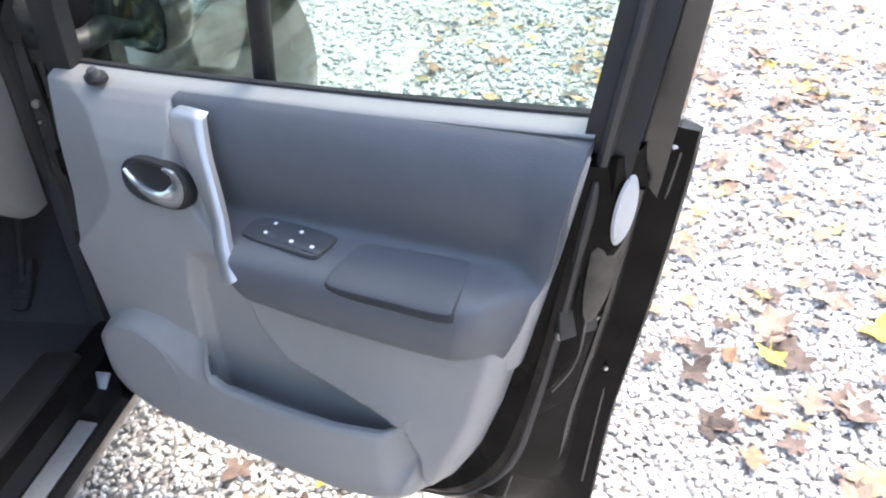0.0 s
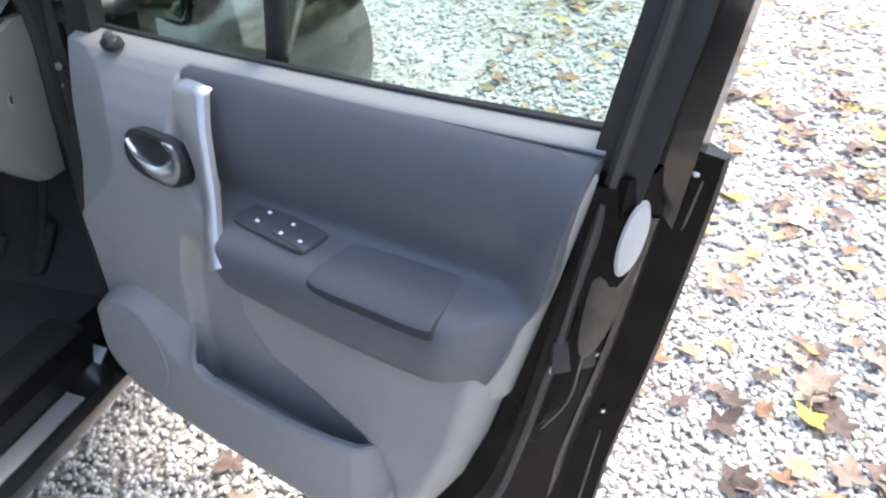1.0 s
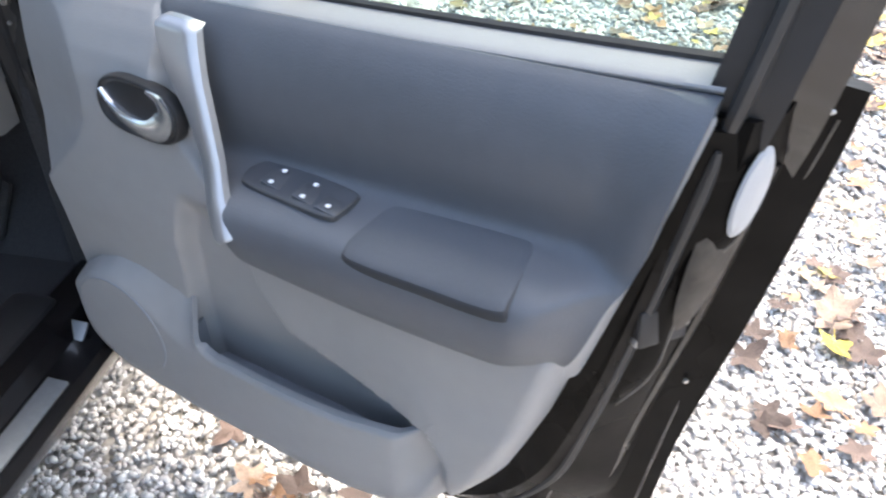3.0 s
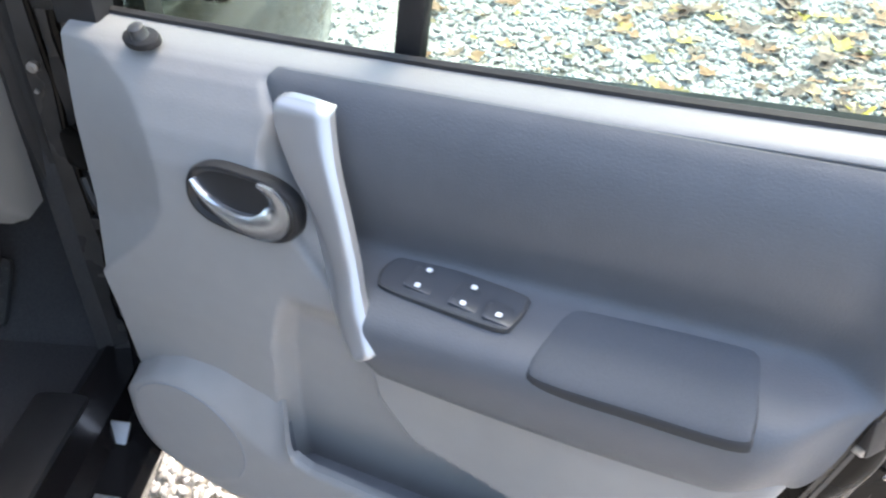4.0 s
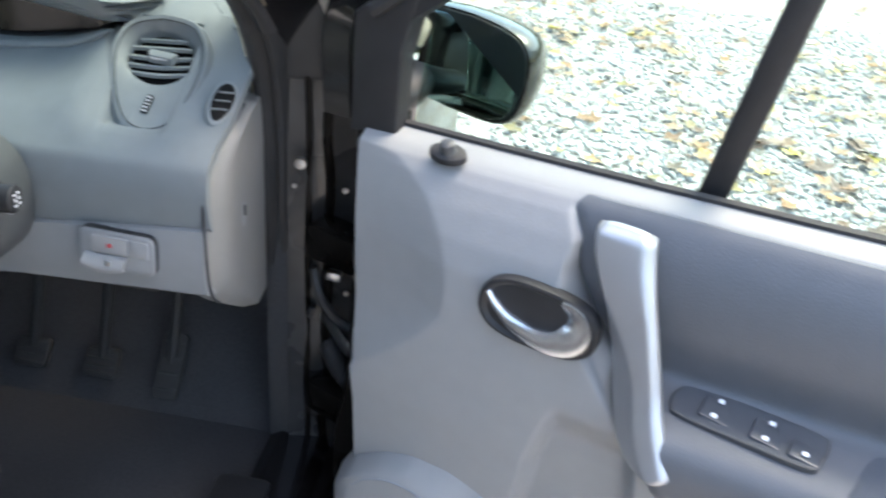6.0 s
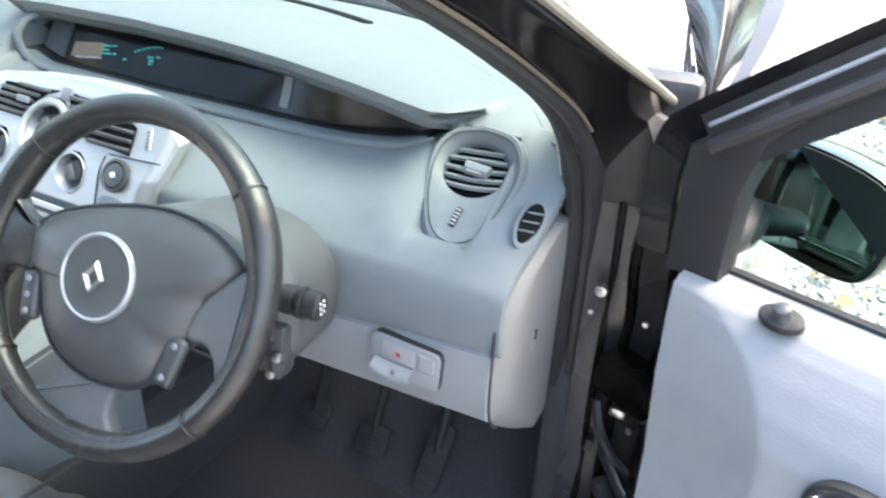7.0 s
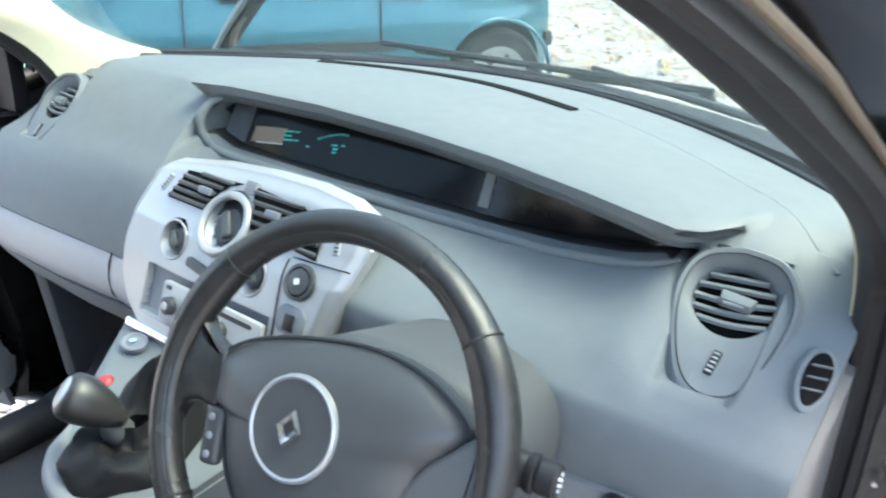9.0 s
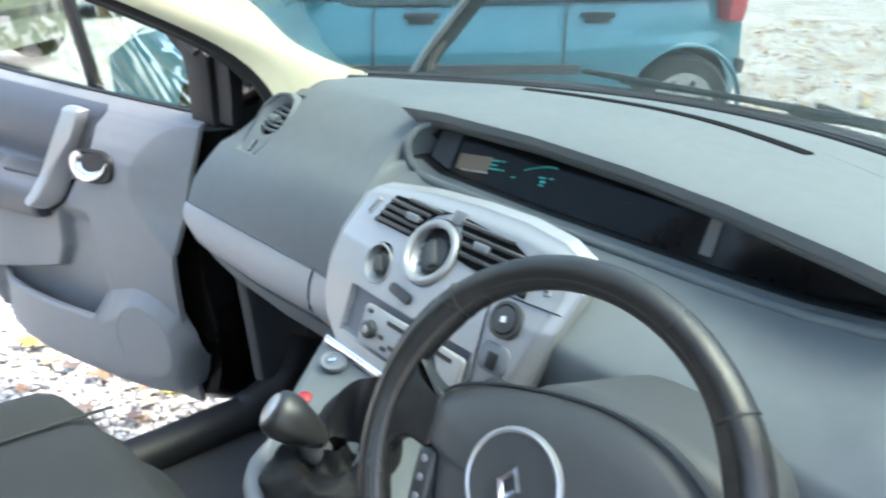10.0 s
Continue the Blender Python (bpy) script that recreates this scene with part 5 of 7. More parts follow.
sheet("cover_end", [[cover(x, w=w, lift=0.004) for w in np.linspace(0.04, 0.96, 6)] for x in np.linspace(-0.244, -0.208, 6)], SHROUD, dash, back=(0, 0.005, 0), label="dark grey end of the display cover")


def lit(name, x, z, w, h, mat):
    rows = [[cover(x - w / 2 + w * a, z=z - h / 2 + h * b + 0.10 * w * (a - 0.5), lift=0.0012) for b in (0, 1)] for a in (0, 0.5, 1)]
    return sheet(name, rows, mat, screen, back=(0, 0.001, 0))


lit("lit_field", -0.166, 1.049, 0.064, 0.021, AMBER)
lit("field_edge", -0.160, 1.0385, 0.056, 0.0022, STRIP)
for x, z, w in ((-0.128, 1.0595, 0.022), (-0.112, 1.061, 0.010), (-0.128, 1.0535, 0.016), (-0.124, 1.0485, 0.024), (-0.108, 1.050, 0.008)):
    lit("readout_bar", x, z, w * 0.8, 0.0022, TEAL)
lit("readout_bar", -0.083, 1.046, 0.007, 0.002, TEAL)
for k in range(10):
    lit("gauge_segment", -0.068 + 0.0056 * k, 1.0575 + 0.0135 * math.sin(math.pi * (0.03 + 0.052 * k)), 0.0026, 0.0026, TEAL)
for x, z, w, h in ((-0.034, 1.0555, 0.012, 0.0022), (-0.030, 1.051, 0.009, 0.003), (-0.018, 1.0575, 0.007, 0.002), (-0.030, 1.0465, 0.008, 0.002)):
    lit("gauge_core", x, z, w, h, TEAL)

# defroster slot and top joint
slot = spline([(-0.268, 0.626, 0), (-0.13, 0.672, 0), (0.045, 0.688, 0), (0.245, 0.634, 0)], 30)


def top_z(x, y):
    sec = dash_section(x)[:7]
    return float(np.interp(y, [p[0] for p in sec][::-1], [p[1] for p in sec][::-1]))


slot[:, 2] = [top_z(x, y) + 0.0005 for x, y in slot[:, :2]]
joint = spline([(0.245, 0.672, 0), (0.37, 0.612, 0), (0.494, 0.535, 0), (0.60, 0.458, 0), (0.668, 0.402, 0)], 30)
joint[:, 2] = [top_z(x, y) - 0.0023 for x, y in joint[:, :2]]
tube("pad_joint", joint, 0.0028, DASH, dash, "raised joint of the dash top", sides=8)
# Black strip laid on the pad, painted as the slot's shaded depth.
ribbon("defroster_slot", slot, [(-0.009, -0.004), (0.009, -0.004), (0.009, 0.002), (-0.009, 0.002)], BLACKVOID, dash, "long black defroster slot")


def face_at(x, z):
    """The place on the dash face at a height, and its normal."""
    sec = dash_section(x)[6:]
    zs = [p[1] for p in sec][::-1]
    ys = [p[0] for p in sec][::-1]
    y = float(np.interp(z, zs, ys))
    dy = float(np.interp(z + 0.02, zs, ys)) - float(np.interp(z - 0.02, zs, ys))
    return Vector((x, y, z)), Vector((0, -0.04, dy)).normalized()


def round_vent(sx):
    """A side air vent: drop-shaped dish outlined by a fine joint, a browed round throat, slats with a tab, a thumb wheel below."""
    vent = thing("air_vent", "round slatted air vent in a drop-shaped grey surround", "air vent", group="side air vents")
    m = facing((0.597, 0.3286, 1.0411), (0.14, -0.62, 0.77)) if sx > 0 else facing((-0.633, 0.3225, 1.0365), (-0.06, -0.67, 0.74))
    drop = spline([(0.0, 0.060), (0.036, 0.050), (0.053, 0.016), (0.046, -0.026), (0.030, -0.066), (0.012, -0.088), (-0.016, -0.090), (-0.036, -0.070), (-0.049, -0.024), (-0.050, 0.020), (-0.034, 0.050), (0.0, 0.060)], 60)[:-1]
    drop = [(x * sx, y) for x, y in drop]
    c = len(drop)
    hole = []
    for x, y in drop:
        a = math.atan2(y - 0.012, x)
        hole.append((0.0405 * math.cos(a), 0.012 + 0.0405 * math.sin(a)))

    def ring(k, d, to_hole=0.0, brow=0.0):
        return [m @ Vector(((x * (1 - to_hole) + hx * to_hole) * k, (y * (1 - to_hole) + hy * to_hole) * k, d + brow * smooth01(y, -0.03, 0.04))) for (x, y), (hx, hy) in zip(drop, hole)]

    rings = [ring(1.26, -0.016), ring(1.16, -0.004, 0, 0.005), ring(1.07, 0.002, 0, 0.007), ring(1.0, 0.0025, 0, 0.005), ring(0.985, 0.0015, 0, 0.003), ring(1.0, 0.001, 0.35, -0.001), ring(1.0, 0.0, 0.75, -0.005), ring(1.0, -0.003, 1.0, -0.006), ring(0.95, -0.016, 1.0), ring(0.9, -0.026, 1.0)]
    verts = [v for r in rings for v in r]
    faces = [(i * c + j, i * c + (j + 1) % c, (i + 1) * c + (j + 1) % c, (i + 1) * c + j) for i in range(len(rings) - 1) for j in range(c)]
    mesh_object("surround", verts, faces, DASH, vent, "drop-shaped grey surround")
    tube("surround_joint", [tuple(m @ Vector((x * 0.992, y * 0.992, 0.0024 + 0.004 * smooth01(y, -0.03, 0.04)))) for x, y in drop], 0.0009, GROOVE, vent, sides=5, closed=True, up=tuple(m.to_3x3() @ Vector((0, 0, 1))))
    tm = m @ pose(0, 0.012, -0.008, -3)
    # Black disc closes the throat and stands in for its shade.
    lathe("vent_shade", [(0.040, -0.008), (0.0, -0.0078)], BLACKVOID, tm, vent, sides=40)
    for k, y in enumerate((0.0270, 0.0150, 0.0025, -0.0100, -0.0215)):
        w = 2 * math.sqrt(0.0395 ** 2 - y ** 2) * 0.98
        rows = []
        for q in np.linspace(0, 1, 11):
            bend = 0.004 * math.sin(math.pi * q) * (1 if y < 0.01 else 0.3)
            rows.append([tuple(tm @ Vector((w * (q - 0.5), y - bend + dy, dz - 0.002 * (2 * q - 1) ** 2))) for dy, dz in ((0.0042, -0.007), (0.0030, 0.0005), (0.0005, 0.0040), (-0.0022, 0.0045), (-0.0030, 0.0030))])
        sheet("slat", rows, DASH, vent, back=tuple(tm.to_3x3() @ Vector((0, -0.0008, -0.003))))
    prism("tab", [(-0.017, 0.007), (0.017, 0.005), (0.013, -0.007), (-0.016, -0.006)], 0.012, tm @ pose(0.003 * sx, -0.001, 0.0115, -14, 0, -8 * sx), DASH, vent, "grey slat tab", bevel=0.002)
    block("tab_line", (0.025, 0.0022, 0.003), tm @ pose(0.002 * sx, -0.0078, 0.0095, -14, 0, -4 * sx), STRIP, vent, bevel=0.0006)
    wm_ = m @ pose(-0.007 * sx, -0.058, 0.001, 0, 0, -14 * sx)
    block("thumb_wheel", (0.008, 0.026, 0.004), wm_, BLACK, vent, "ribbed thumb wheel", bevel=0.001)
    for k in range(5):
        block("wheel_rib", (0.0058, 0.0020, 0.002), wm_ @ pose(0, -0.0095 + 0.0047 * k, 0.0022), STRIP, vent, bevel=0.0004)


round_vent(1)
round_vent(-1)
for sx in (1,):
    dv = thing("demister_vent", "small dark slatted side window demister vent", "air vent", group="demister vents")
    m = facing((sx * 0.6835, 0.303, 1.0085), (sx * 0.42, -0.42, 0.80), up=(0, 0.90, 0.43)) @ Matrix.Translation((0, 0, 0.004))
    oval = [(0.0125 * math.cos(a) * (1 + 0.12 * math.sin(a)), 0.031 * math.sin(a)) for a in np.linspace(0, 6.283, 30)[:-1]]
    prism("surround", [(x * 1.35, y * 1.18) for x, y in oval], 0.02, m @ Matrix.Translation((0, 0, 0.003)), DASH, dv, bevel=0.004)
    # Flat black plate in place of a shaded hole.
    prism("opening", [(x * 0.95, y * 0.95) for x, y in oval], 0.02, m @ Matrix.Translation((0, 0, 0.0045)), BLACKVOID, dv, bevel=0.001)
    for y in (-0.018, 0.0, 0.018):
        block("slat", (0.019, 0.0014, 0.004), m @ pose(0, y * 0.75, 0.0055, 0, 0, 24 * sx), DASH, dv, bevel=0.0005)

# lower dash on the driver's side
low = thing("lower_dash_panel", "lighter grey lower dash panel under the wheel", "dash panel")
rows = []
for x in np.linspace(0.24, 0.696, 30):
    gz = lerp_table([(0.24, 0.858), (0.45, 0.868), (0.69, 0.893)], x)
    bz = lerp_table([(0.24, 0.760), (0.44, 0.785), (0.70, 0.795)], x)
    gy = 0.200
    rows.append([(x, gy + a, gz * (1 - w) + bz * w - c) for w, a, c in ((0, 0.01, 0), (0.03, 0.001, 0), (0.2, -0.002, 0), (0.6, -0.004, 0), (0.92, 0.0, 0), (1.0, 0.012, 0.002), (1.0, 0.05, 0.012), (1.0, 0.14, 0.02), (1.0, 0.28, 0.03))])
sheet("panel", rows, DASHLOW, low, back=(0, 0.012, 0.004), label="light grey lower panel")
box_m = facing((0.592, 0.1935, 0.852), (0, -1, 0.05), roll=-2)
prism("switch_frame", rounded(0.0955, 0.0535, 0.011), 0.01, box_m @ Matrix.Translation((0, 0, 0.003)), BLACK, low, bevel=0.002)
sb = prism("switch_block", rounded(0.094, 0.052, 0.010), 0.01, box_m @ Matrix.Translation((0, 0, 0.007)), DASHLOW, low, "grey block with boot and child lock switches", bevel=0.003)
prism("switch_key", rounded(0.046, 0.022, 0.003), 0.004, box_m @ Matrix.Translation((-0.006, 0.010, 0.0095)), TRIM, sb, bevel=0.001)
prism("switch_key", rounded(0.022, 0.022, 0.003), 0.004, box_m @ Matrix.Translation((0.030, 0.010, 0.0095)), TRIM, sb, bevel=0.001)
block("red_mark", (0.006, 0.005, 0.001), box_m @ pose(-0.006, 0.010, 0.0100), RED, sb, bevel=0)
rows = [[tuple(box_m @ Vector((-0.012 + 0.052 * (s - 0.5), -0.004 - 0.014 * w - 0.006 * math.sin(math.pi * s) * w, 0.010 + 0.010 * math.sin(math.pi * w * 0.7)))) for w in np.linspace(0, 1, 6)] for s in np.linspace(0, 1, 12)]
sheet("scoop_handle", rows, TRIM, sb, back=(0, 0.004, 0))
block("scoop_lock", (0.007, 0.007, 0.003), box_m @ pose(-0.006, -0.011, 0.017), STEEL, sb, bevel=0.001)
block("fuse_socket", (0.062, 0.014, 0.02), facing((0.60, 0.212, 0.800), (0, -1, -0.3)), BLACK, low, bevel=0.004)

# end cap of the dash, facing the doorway
for sx in (1, -1):
    cap = thing("dash_end_cap", "light grey end cap closing the dashboard", "dash panel", group="dash end caps")
    rows = []
    for z in np.linspace(0.70, 0.998, 34):
        rear = lerp_table([(0.70, 0.325), (0.73, 0.285), (0.77, 0.236), (0.79, 0.217), (0.83, 0.206), (0.925, 0.206), (0.955, 0.222), (0.972, 0.250), (0.985, 0.30), (0.998, 0.345)], z) + (0.035 if sx < 0 else 0.0)
        fore = 0.385
        rows.append([(sx * (0.693 + 0.017 * smooth01(w, 0.0, 0.25) - 0.004 * w), rear + (fore - rear) * w, z) for w in np.linspace(0, 1, 12)])
    sheet("cap", rows, CAPGREY, cap, back=(-sx * 0.018, 0, 0), label="light grey plastic cap")
    if sx < 0:
        continue
    rim_ = spline([(sx * 0.6965, y - 0.002, z) for y, z in [(0.236, 0.770), (0.217, 0.79), (0.206, 0.83), (0.206, 0.925), (0.222, 0.955), (0.250, 0.972), (0.30, 0.985), (0.345, 0.998)]], 40)
    tube("cap_joint", rim_, 0.0022, GROOVE, cap, sides=6, up=(1, 0, 0))
    prism("key_slot", [(0.008 * math.cos(a), 0.018 * math.sin(a)) for a in np.linspace(0, 6.283, 20)[:-1]], 0.004, facing((sx * 0.7085, 0.30, 0.866), (sx, -0.02, 0)), TRIM, cap, "small airbag key switch", bevel=0.001)
    block("key_hole", (0.004, 0.014, 0.002), facing((sx * 0.7098, 0.30, 0.872), (sx, 0, 0)), RUBBER, cap, bevel=0)

# passenger side: pale strip and glove box under the pad
glove = thing("glove_box", "pale grey strip and glove box under the dash", "glove box")
rows = []
for x in np.linspace(-0.757, -0.262, 40):
    ty, tz = lerp_table([(-0.757, 0.186, 0.874), (-0.35, 0.224, 0.858), (-0.25, 0.214, 0.862)], x)
    bz = lerp_table([(-0.757, 0.806), (-0.735, 0.780), (-0.70, 0.771), (-0.526, 0.755), (-0.39, 0.753), (-0.25, 0.757)], x)
    rows.append([(x, ty + a, tz + (bz - tz) * w) for w, a in ((0, 0.014), (0.03, 0.003), (0.15, -0.003), (0.35, -0.007), (0.6, -0.006), (0.85, 0.004), (1.0, 0.022))])
sheet("pale_strip", rows, STRIP, glove, back=(0, 0.014, 0), label="pale grey moulded strip")
tube("strip_joint", [(-0.345, 0.2235, 0.860), (-0.350, 0.2185, 0.840), (-0.354, 0.2165, 0.815), (-0.357, 0.220, 0.785), (-0.358, 0.238, 0.758)], 0.0018, GROOVE, glove, sides=6, up=(1, 0, 0))
rows = [[(x, lerp_table([(-0.745, 0.207), (-0.27, 0.240)], x) + 0.10 * w, lerp_table([(-0.735, 0.780), (-0.70, 0.771), (-0.526, 0.755), (-0.27, 0.755)], x) - 0.10 * w * (2 - w)) for w in np.linspace(0, 1, 6)] for x in np.linspace(-0.74, -0.27, 14)]
sheet("glove_box_lid", rows, DASHLOW, glove, back=(0, 0.02, 0), label="grey glove box lid")

# ---- centre console ----
console = thing("centre_console", "silver centre console with vents, heater knobs and radio", "centre console")


def py(z):
    return lerp_table([(0.80, 0.128), (0.835, 0.142), (0.871, 0.158), (0.92, 0.176), (0.97, 0.200), (1.0, 0.226), (1.03, 0.248), (1.06, 0.266)], z)


def pm(x, z, lift=0.0, roll=0):
    """A pose on the silver panel, z axis out of it."""
    slope = (py(z + 0.01) - py(z - 0.01)) / 0.02
    nrm = Vector((0.25 * x, -1, slope)).normalized()
    return facing(Vector((x, py(z) + 0.10 * x * x, z)) + nrm * lift, nrm, roll=roll)


def edge_at(z, sx):
    if sx > 0:
        return lerp_table([(0.825, 0.13), (0.85, 0.160), (0.90, 0.176), (0.96, 0.188), (1.012, 0.198), (1.024, 0.190), (1.034, 0.160)], z)
    return lerp_table([(0.825, 0.145), (0.84, 0.185), (0.86, 0.218), (0.885, 0.240), (0.93, 0.247), (1.0, 0.238), (1.022, 0.230), (1.034, 0.205)], z)


DIALS = [(-0.121, 0.957, 0.026, True), (-0.036, 0.994, 0.039, True), (0.042, 0.955, 0.026, False)]
RADIO = (-0.034, 0.884, 0.1275, 0.034)


def hollow_at(x, z):
    """How far the panel is sunk at a place: round dishes for the dials, a shallow box for the radio."""
    d = 0.0
    for cx, cz, r, _ in DIALS:
        d = max(d, 0.020 * (1 - smooth01(math.hypot(x - cx, (z - cz) * 1.03), r * 0.86, r * 1.04)))
    cx, cz, w, h = RADIO
    box = (1 - smooth01(abs(x - cx), w - 0.004, w)) * (1 - smooth01(abs(z - cz), h - 0.004, h))
    return max(d, 0.010 * box)


rows = []
for z in np.linspace(0.825, 1.010, 90):
    lo, hi = -edge_at(z, -1), edge_at(z, 1)
    rows.append([(x, py(z) + 0.10 * x * x + 0.012 * smooth01(max(x - hi, lo - x), -0.02, 0.0), z) for x in np.linspace(lo, hi, 170)])
for k in range(1, 25):
    row = []
    for x, y0, z0 in rows[89]:
        crest = lerp_table([(-0.245, 1.0105), (-0.230, 1.022), (-0.207, 1.034), (-0.10, 1.050), (0.0, 1.057), (0.08, 1.058), (0.145, 1.052), (0.180, 1.040), (0.199, 1.0105)], x)
        z = 1.010 + (crest - 1.010) * k / 24
        row.append((x, py(z) + y0 - py(z0) + 0.012 * smooth01(k / 24, 0.7, 1.0), z))
    rows.append(row)
rows = [[(x, y + hollow_at(x, z), z) for x, y, z in row] for row in rows]


def panel_slot(i, j):
    x, _, z = rows[i][j]
    # Dial dishes turn dark here: shade inside the silver is put into the colour.
    if any(math.hypot(x - cx, (z - cz) * 1.03) < r * 0.93 for cx, cz, r, _ in DIALS):
        return 2
    return 1 if abs(x - RADIO[0]) < RADIO[2] - 0.002 and abs(z - RADIO[1]) < RADIO[3] - 0.002 else 0


sheet("console_panel", rows, [PANEL, POCKET, HUB], console, back=(0, 0.022, 0), label="silver painted console panel", slots=panel_slot)


def console_vent(o, cz):
    """One slatted centre vent: a dark slanted opening, slats across it and a small tab."""
    cx = sum(x for x, _ in o) / len(o)
    m = pm(cx, cz, 0.0025)
    flat = [(x - cx, (z - cz) * 1.2) for x, z in o]
    # The opening is a plate whose black imitates shade behind the slats.
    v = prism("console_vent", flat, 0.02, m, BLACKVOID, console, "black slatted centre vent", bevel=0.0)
    zs = [z for _, z in flat]
    for k in range(5):
        y = min(zs) + (max(zs) - min(zs)) * (k + 0.5) / 5
        cuts = []
        for (xa, ya), (xb, yb) in zip(flat, flat[1:] + flat[:1]):
            if (ya - y) * (yb - y) < 0:
                cuts.append(xa + (xb - xa) * (y - ya) / (yb - ya))
        if len(cuts) > 1:
            block("slat", (max(cuts) - min(cuts) - 0.002, 0.0050, 0.006), m @ pose((max(cuts) + min(cuts)) / 2, y, 0.001, 34), SHROUD, v, bevel=0.0012)
    block("slat_tab", (0.026, 0.010, 0.006), m @ pose(0.0, 0.002, 0.0055, 10), POCKET, v, "grey vent tab", bevel=0.002)
    return v


console_vent([(-0.170, 0.998), (-0.084, 0.998), (-0.081, 1.010), (-0.072, 1.024), (-0.058, 1.034), (-0.034, 1.042), (-0.150, 1.036)], 1.018)
console_vent([(0.010, 0.998), (0.134, 0.990), (0.128, 1.024), (0.085, 1.038), (-0.004, 1.043), (-0.008, 1.036), (0.002, 1.022), (0.008, 1.010)], 1.018)
block("vent_spine", (0.022, 0.020, 0.008), pm(-0.016, 1.040, 0.001), POCKET, console, "grey bar between the vents", bevel=0.003)
for x, roll in ((-0.186, -22), (0.155, 14)):
    block("thumb_wheel", (0.010, 0.030, 0.005), pm(x, 1.014, -0.0005, roll), STRIP, console, bevel=0.002)
    for k in range(5):
        block("wheel_rib", (0.006, 0.0018, 0.002), pm(x, 1.014, 0.0015, roll) @ pose(0, -0.010 + 0.005 * k, 0), RUBBER, console, bevel=0)
tube("panel_joint", [tuple(pm(0.099 + 0.004 * math.sin(40 * (z - 0.86)), z, 0.0012).translation) for z in np.linspace(0.86, 0.985, 14)], 0.0010, GROOVE, console, sides=5)
tube("panel_joint", [tuple(pm(x, 0.988 + 0.04 * (x - 0.10), 0.0012).translation) for x in np.linspace(0.10, 0.19, 10)], 0.0010, GROOVE, console, sides=5)


def dial(x, z, r, mark):
    """A heater dial sunk in its dish: bright rim, floor dark with painted-in shade, a grey knob with a grip bar."""
    m = pm(x, z, 0.0)
    rim_r = 0.0060 if r > 0.03 else 0.0016
    d = tube("heater_dial", [tuple(m @ Vector((r * 1.05 * math.cos(a), r * 1.05 * math.sin(a), 0.003 if r > 0.03 else 0.0005))) for a in np.linspace(0, 2 * math.pi, 49)[:-1]], rim_r, PANEL, console, "silver ringed heater dial", sides=10, closed=True, up=tuple(m.to_3x3() @ Vector((0, 0, 1))))
    lathe("dial_face", [(r * 0.90, -0.0165), (r * 0.6, -0.016), (0.0, -0.016)], HUB, m, d, sides=36)
    lathe("dial_knob", [(r * 0.66, -0.017), (r * 0.64, -0.008), (r * 0.58, -0.004), (r * 0.3, -0.003), (0.0, -0.003)], SHROUD, m, d, "dark grey knob", sides=30)
    block("knob_grip", (r * 0.42, r * 1.0, 0.010), m @ pose(0, 0, -0.002, 0, 0, 35), SHROUD, d, bevel=0.004, segments=3)
    if mark:
        ring = [m @ Vector((r * 0.78 * math.cos(a), r * 0.78 * math.sin(a), -0.0155)) for a in np.linspace(0.2, 1.5, 10)]
        tube("dial_mark", [tuple(p) for p in ring], 0.0022, RED, d, sides=5)


for x, z, r, mark in DIALS:
    dial(x, z, r, mark)
for x, z, w in ((-0.056, 0.938, 0.046),):
    prism("rocker_switch", rounded(w, 0.014, 0.005), 0.006, pm(x, z, 0.005, -8), HUB, console, bevel=0.002)
m = pm(0.127, 0.968, 0.001)
lathe("start_button", [(0.023, -0.004), (0.023, 0.004), (0.019, 0.005), (0.017, 0.002), (0.016, 0.005), (0.0, 0.007)], HUB, m, console, "round black push button", sides=32)
block("button_mark", (0.007, 0.007, 0.001), m @ pose(0, 0, 0.0072, 0, 0, 20), WHITEPAINT, console, bevel=0)
prism("card_slot", rounded(0.046, 0.036, 0.012), 0.006, pm(0.128, 0.925, 0.003), POCKET, console, "key card slot recess", bevel=0.003)
block("key_card", (0.014, 0.020, 0.004), pm(0.130, 0.923, 0.006), BLACK, console, bevel=0.001)
# radio in its recess
rad = prism("radio_face", rounded(0.200, 0.055, 0.005), 0.008, pm(-0.008, 0.883, 0.008), STRIP, console, "pale silver radio front", bevel=0.002)
prism("cassette_slot", rounded(0.13, 0.006, 0.002), 0.002, pm(0.010, 0.900, 0.0092), RUBBER, rad, bevel=0)
for x in (-0.084, 0.022):
    lathe("radio_knob", [(0.013, 0), (0.012, 0.008), (0.008, 0.010), (0, 0.010)], HUB, pm(x, 0.880, 0.009), rad, sides=24)
    lathe("radio_knob_cap", [(0.006, 0.0095), (0.005, 0.0115), (0, 0.0118)], STRIP, pm(x, 0.880, 0.009), rad, sides=16)
for x, z in ((-0.060, 0.878), (-0.050, 0.866), (-0.036, 0.872), (-0.094, 0.902), (-0.020, 0.868), (0.045, 0.868), (0.062, 0.872)):
    prism("radio_button", rounded(0.011, 0.006, 0.002), 0.003, pm(x, z, 0.0105), HUB, rad, bevel=0.001)
prism("lower_trim_line", rounded(0.30, 0.012, 0.005), 0.006, pm(-0.03, 0.833, 0.004), CHROME, console, "bright lower edge of the console", bevel=0.002)
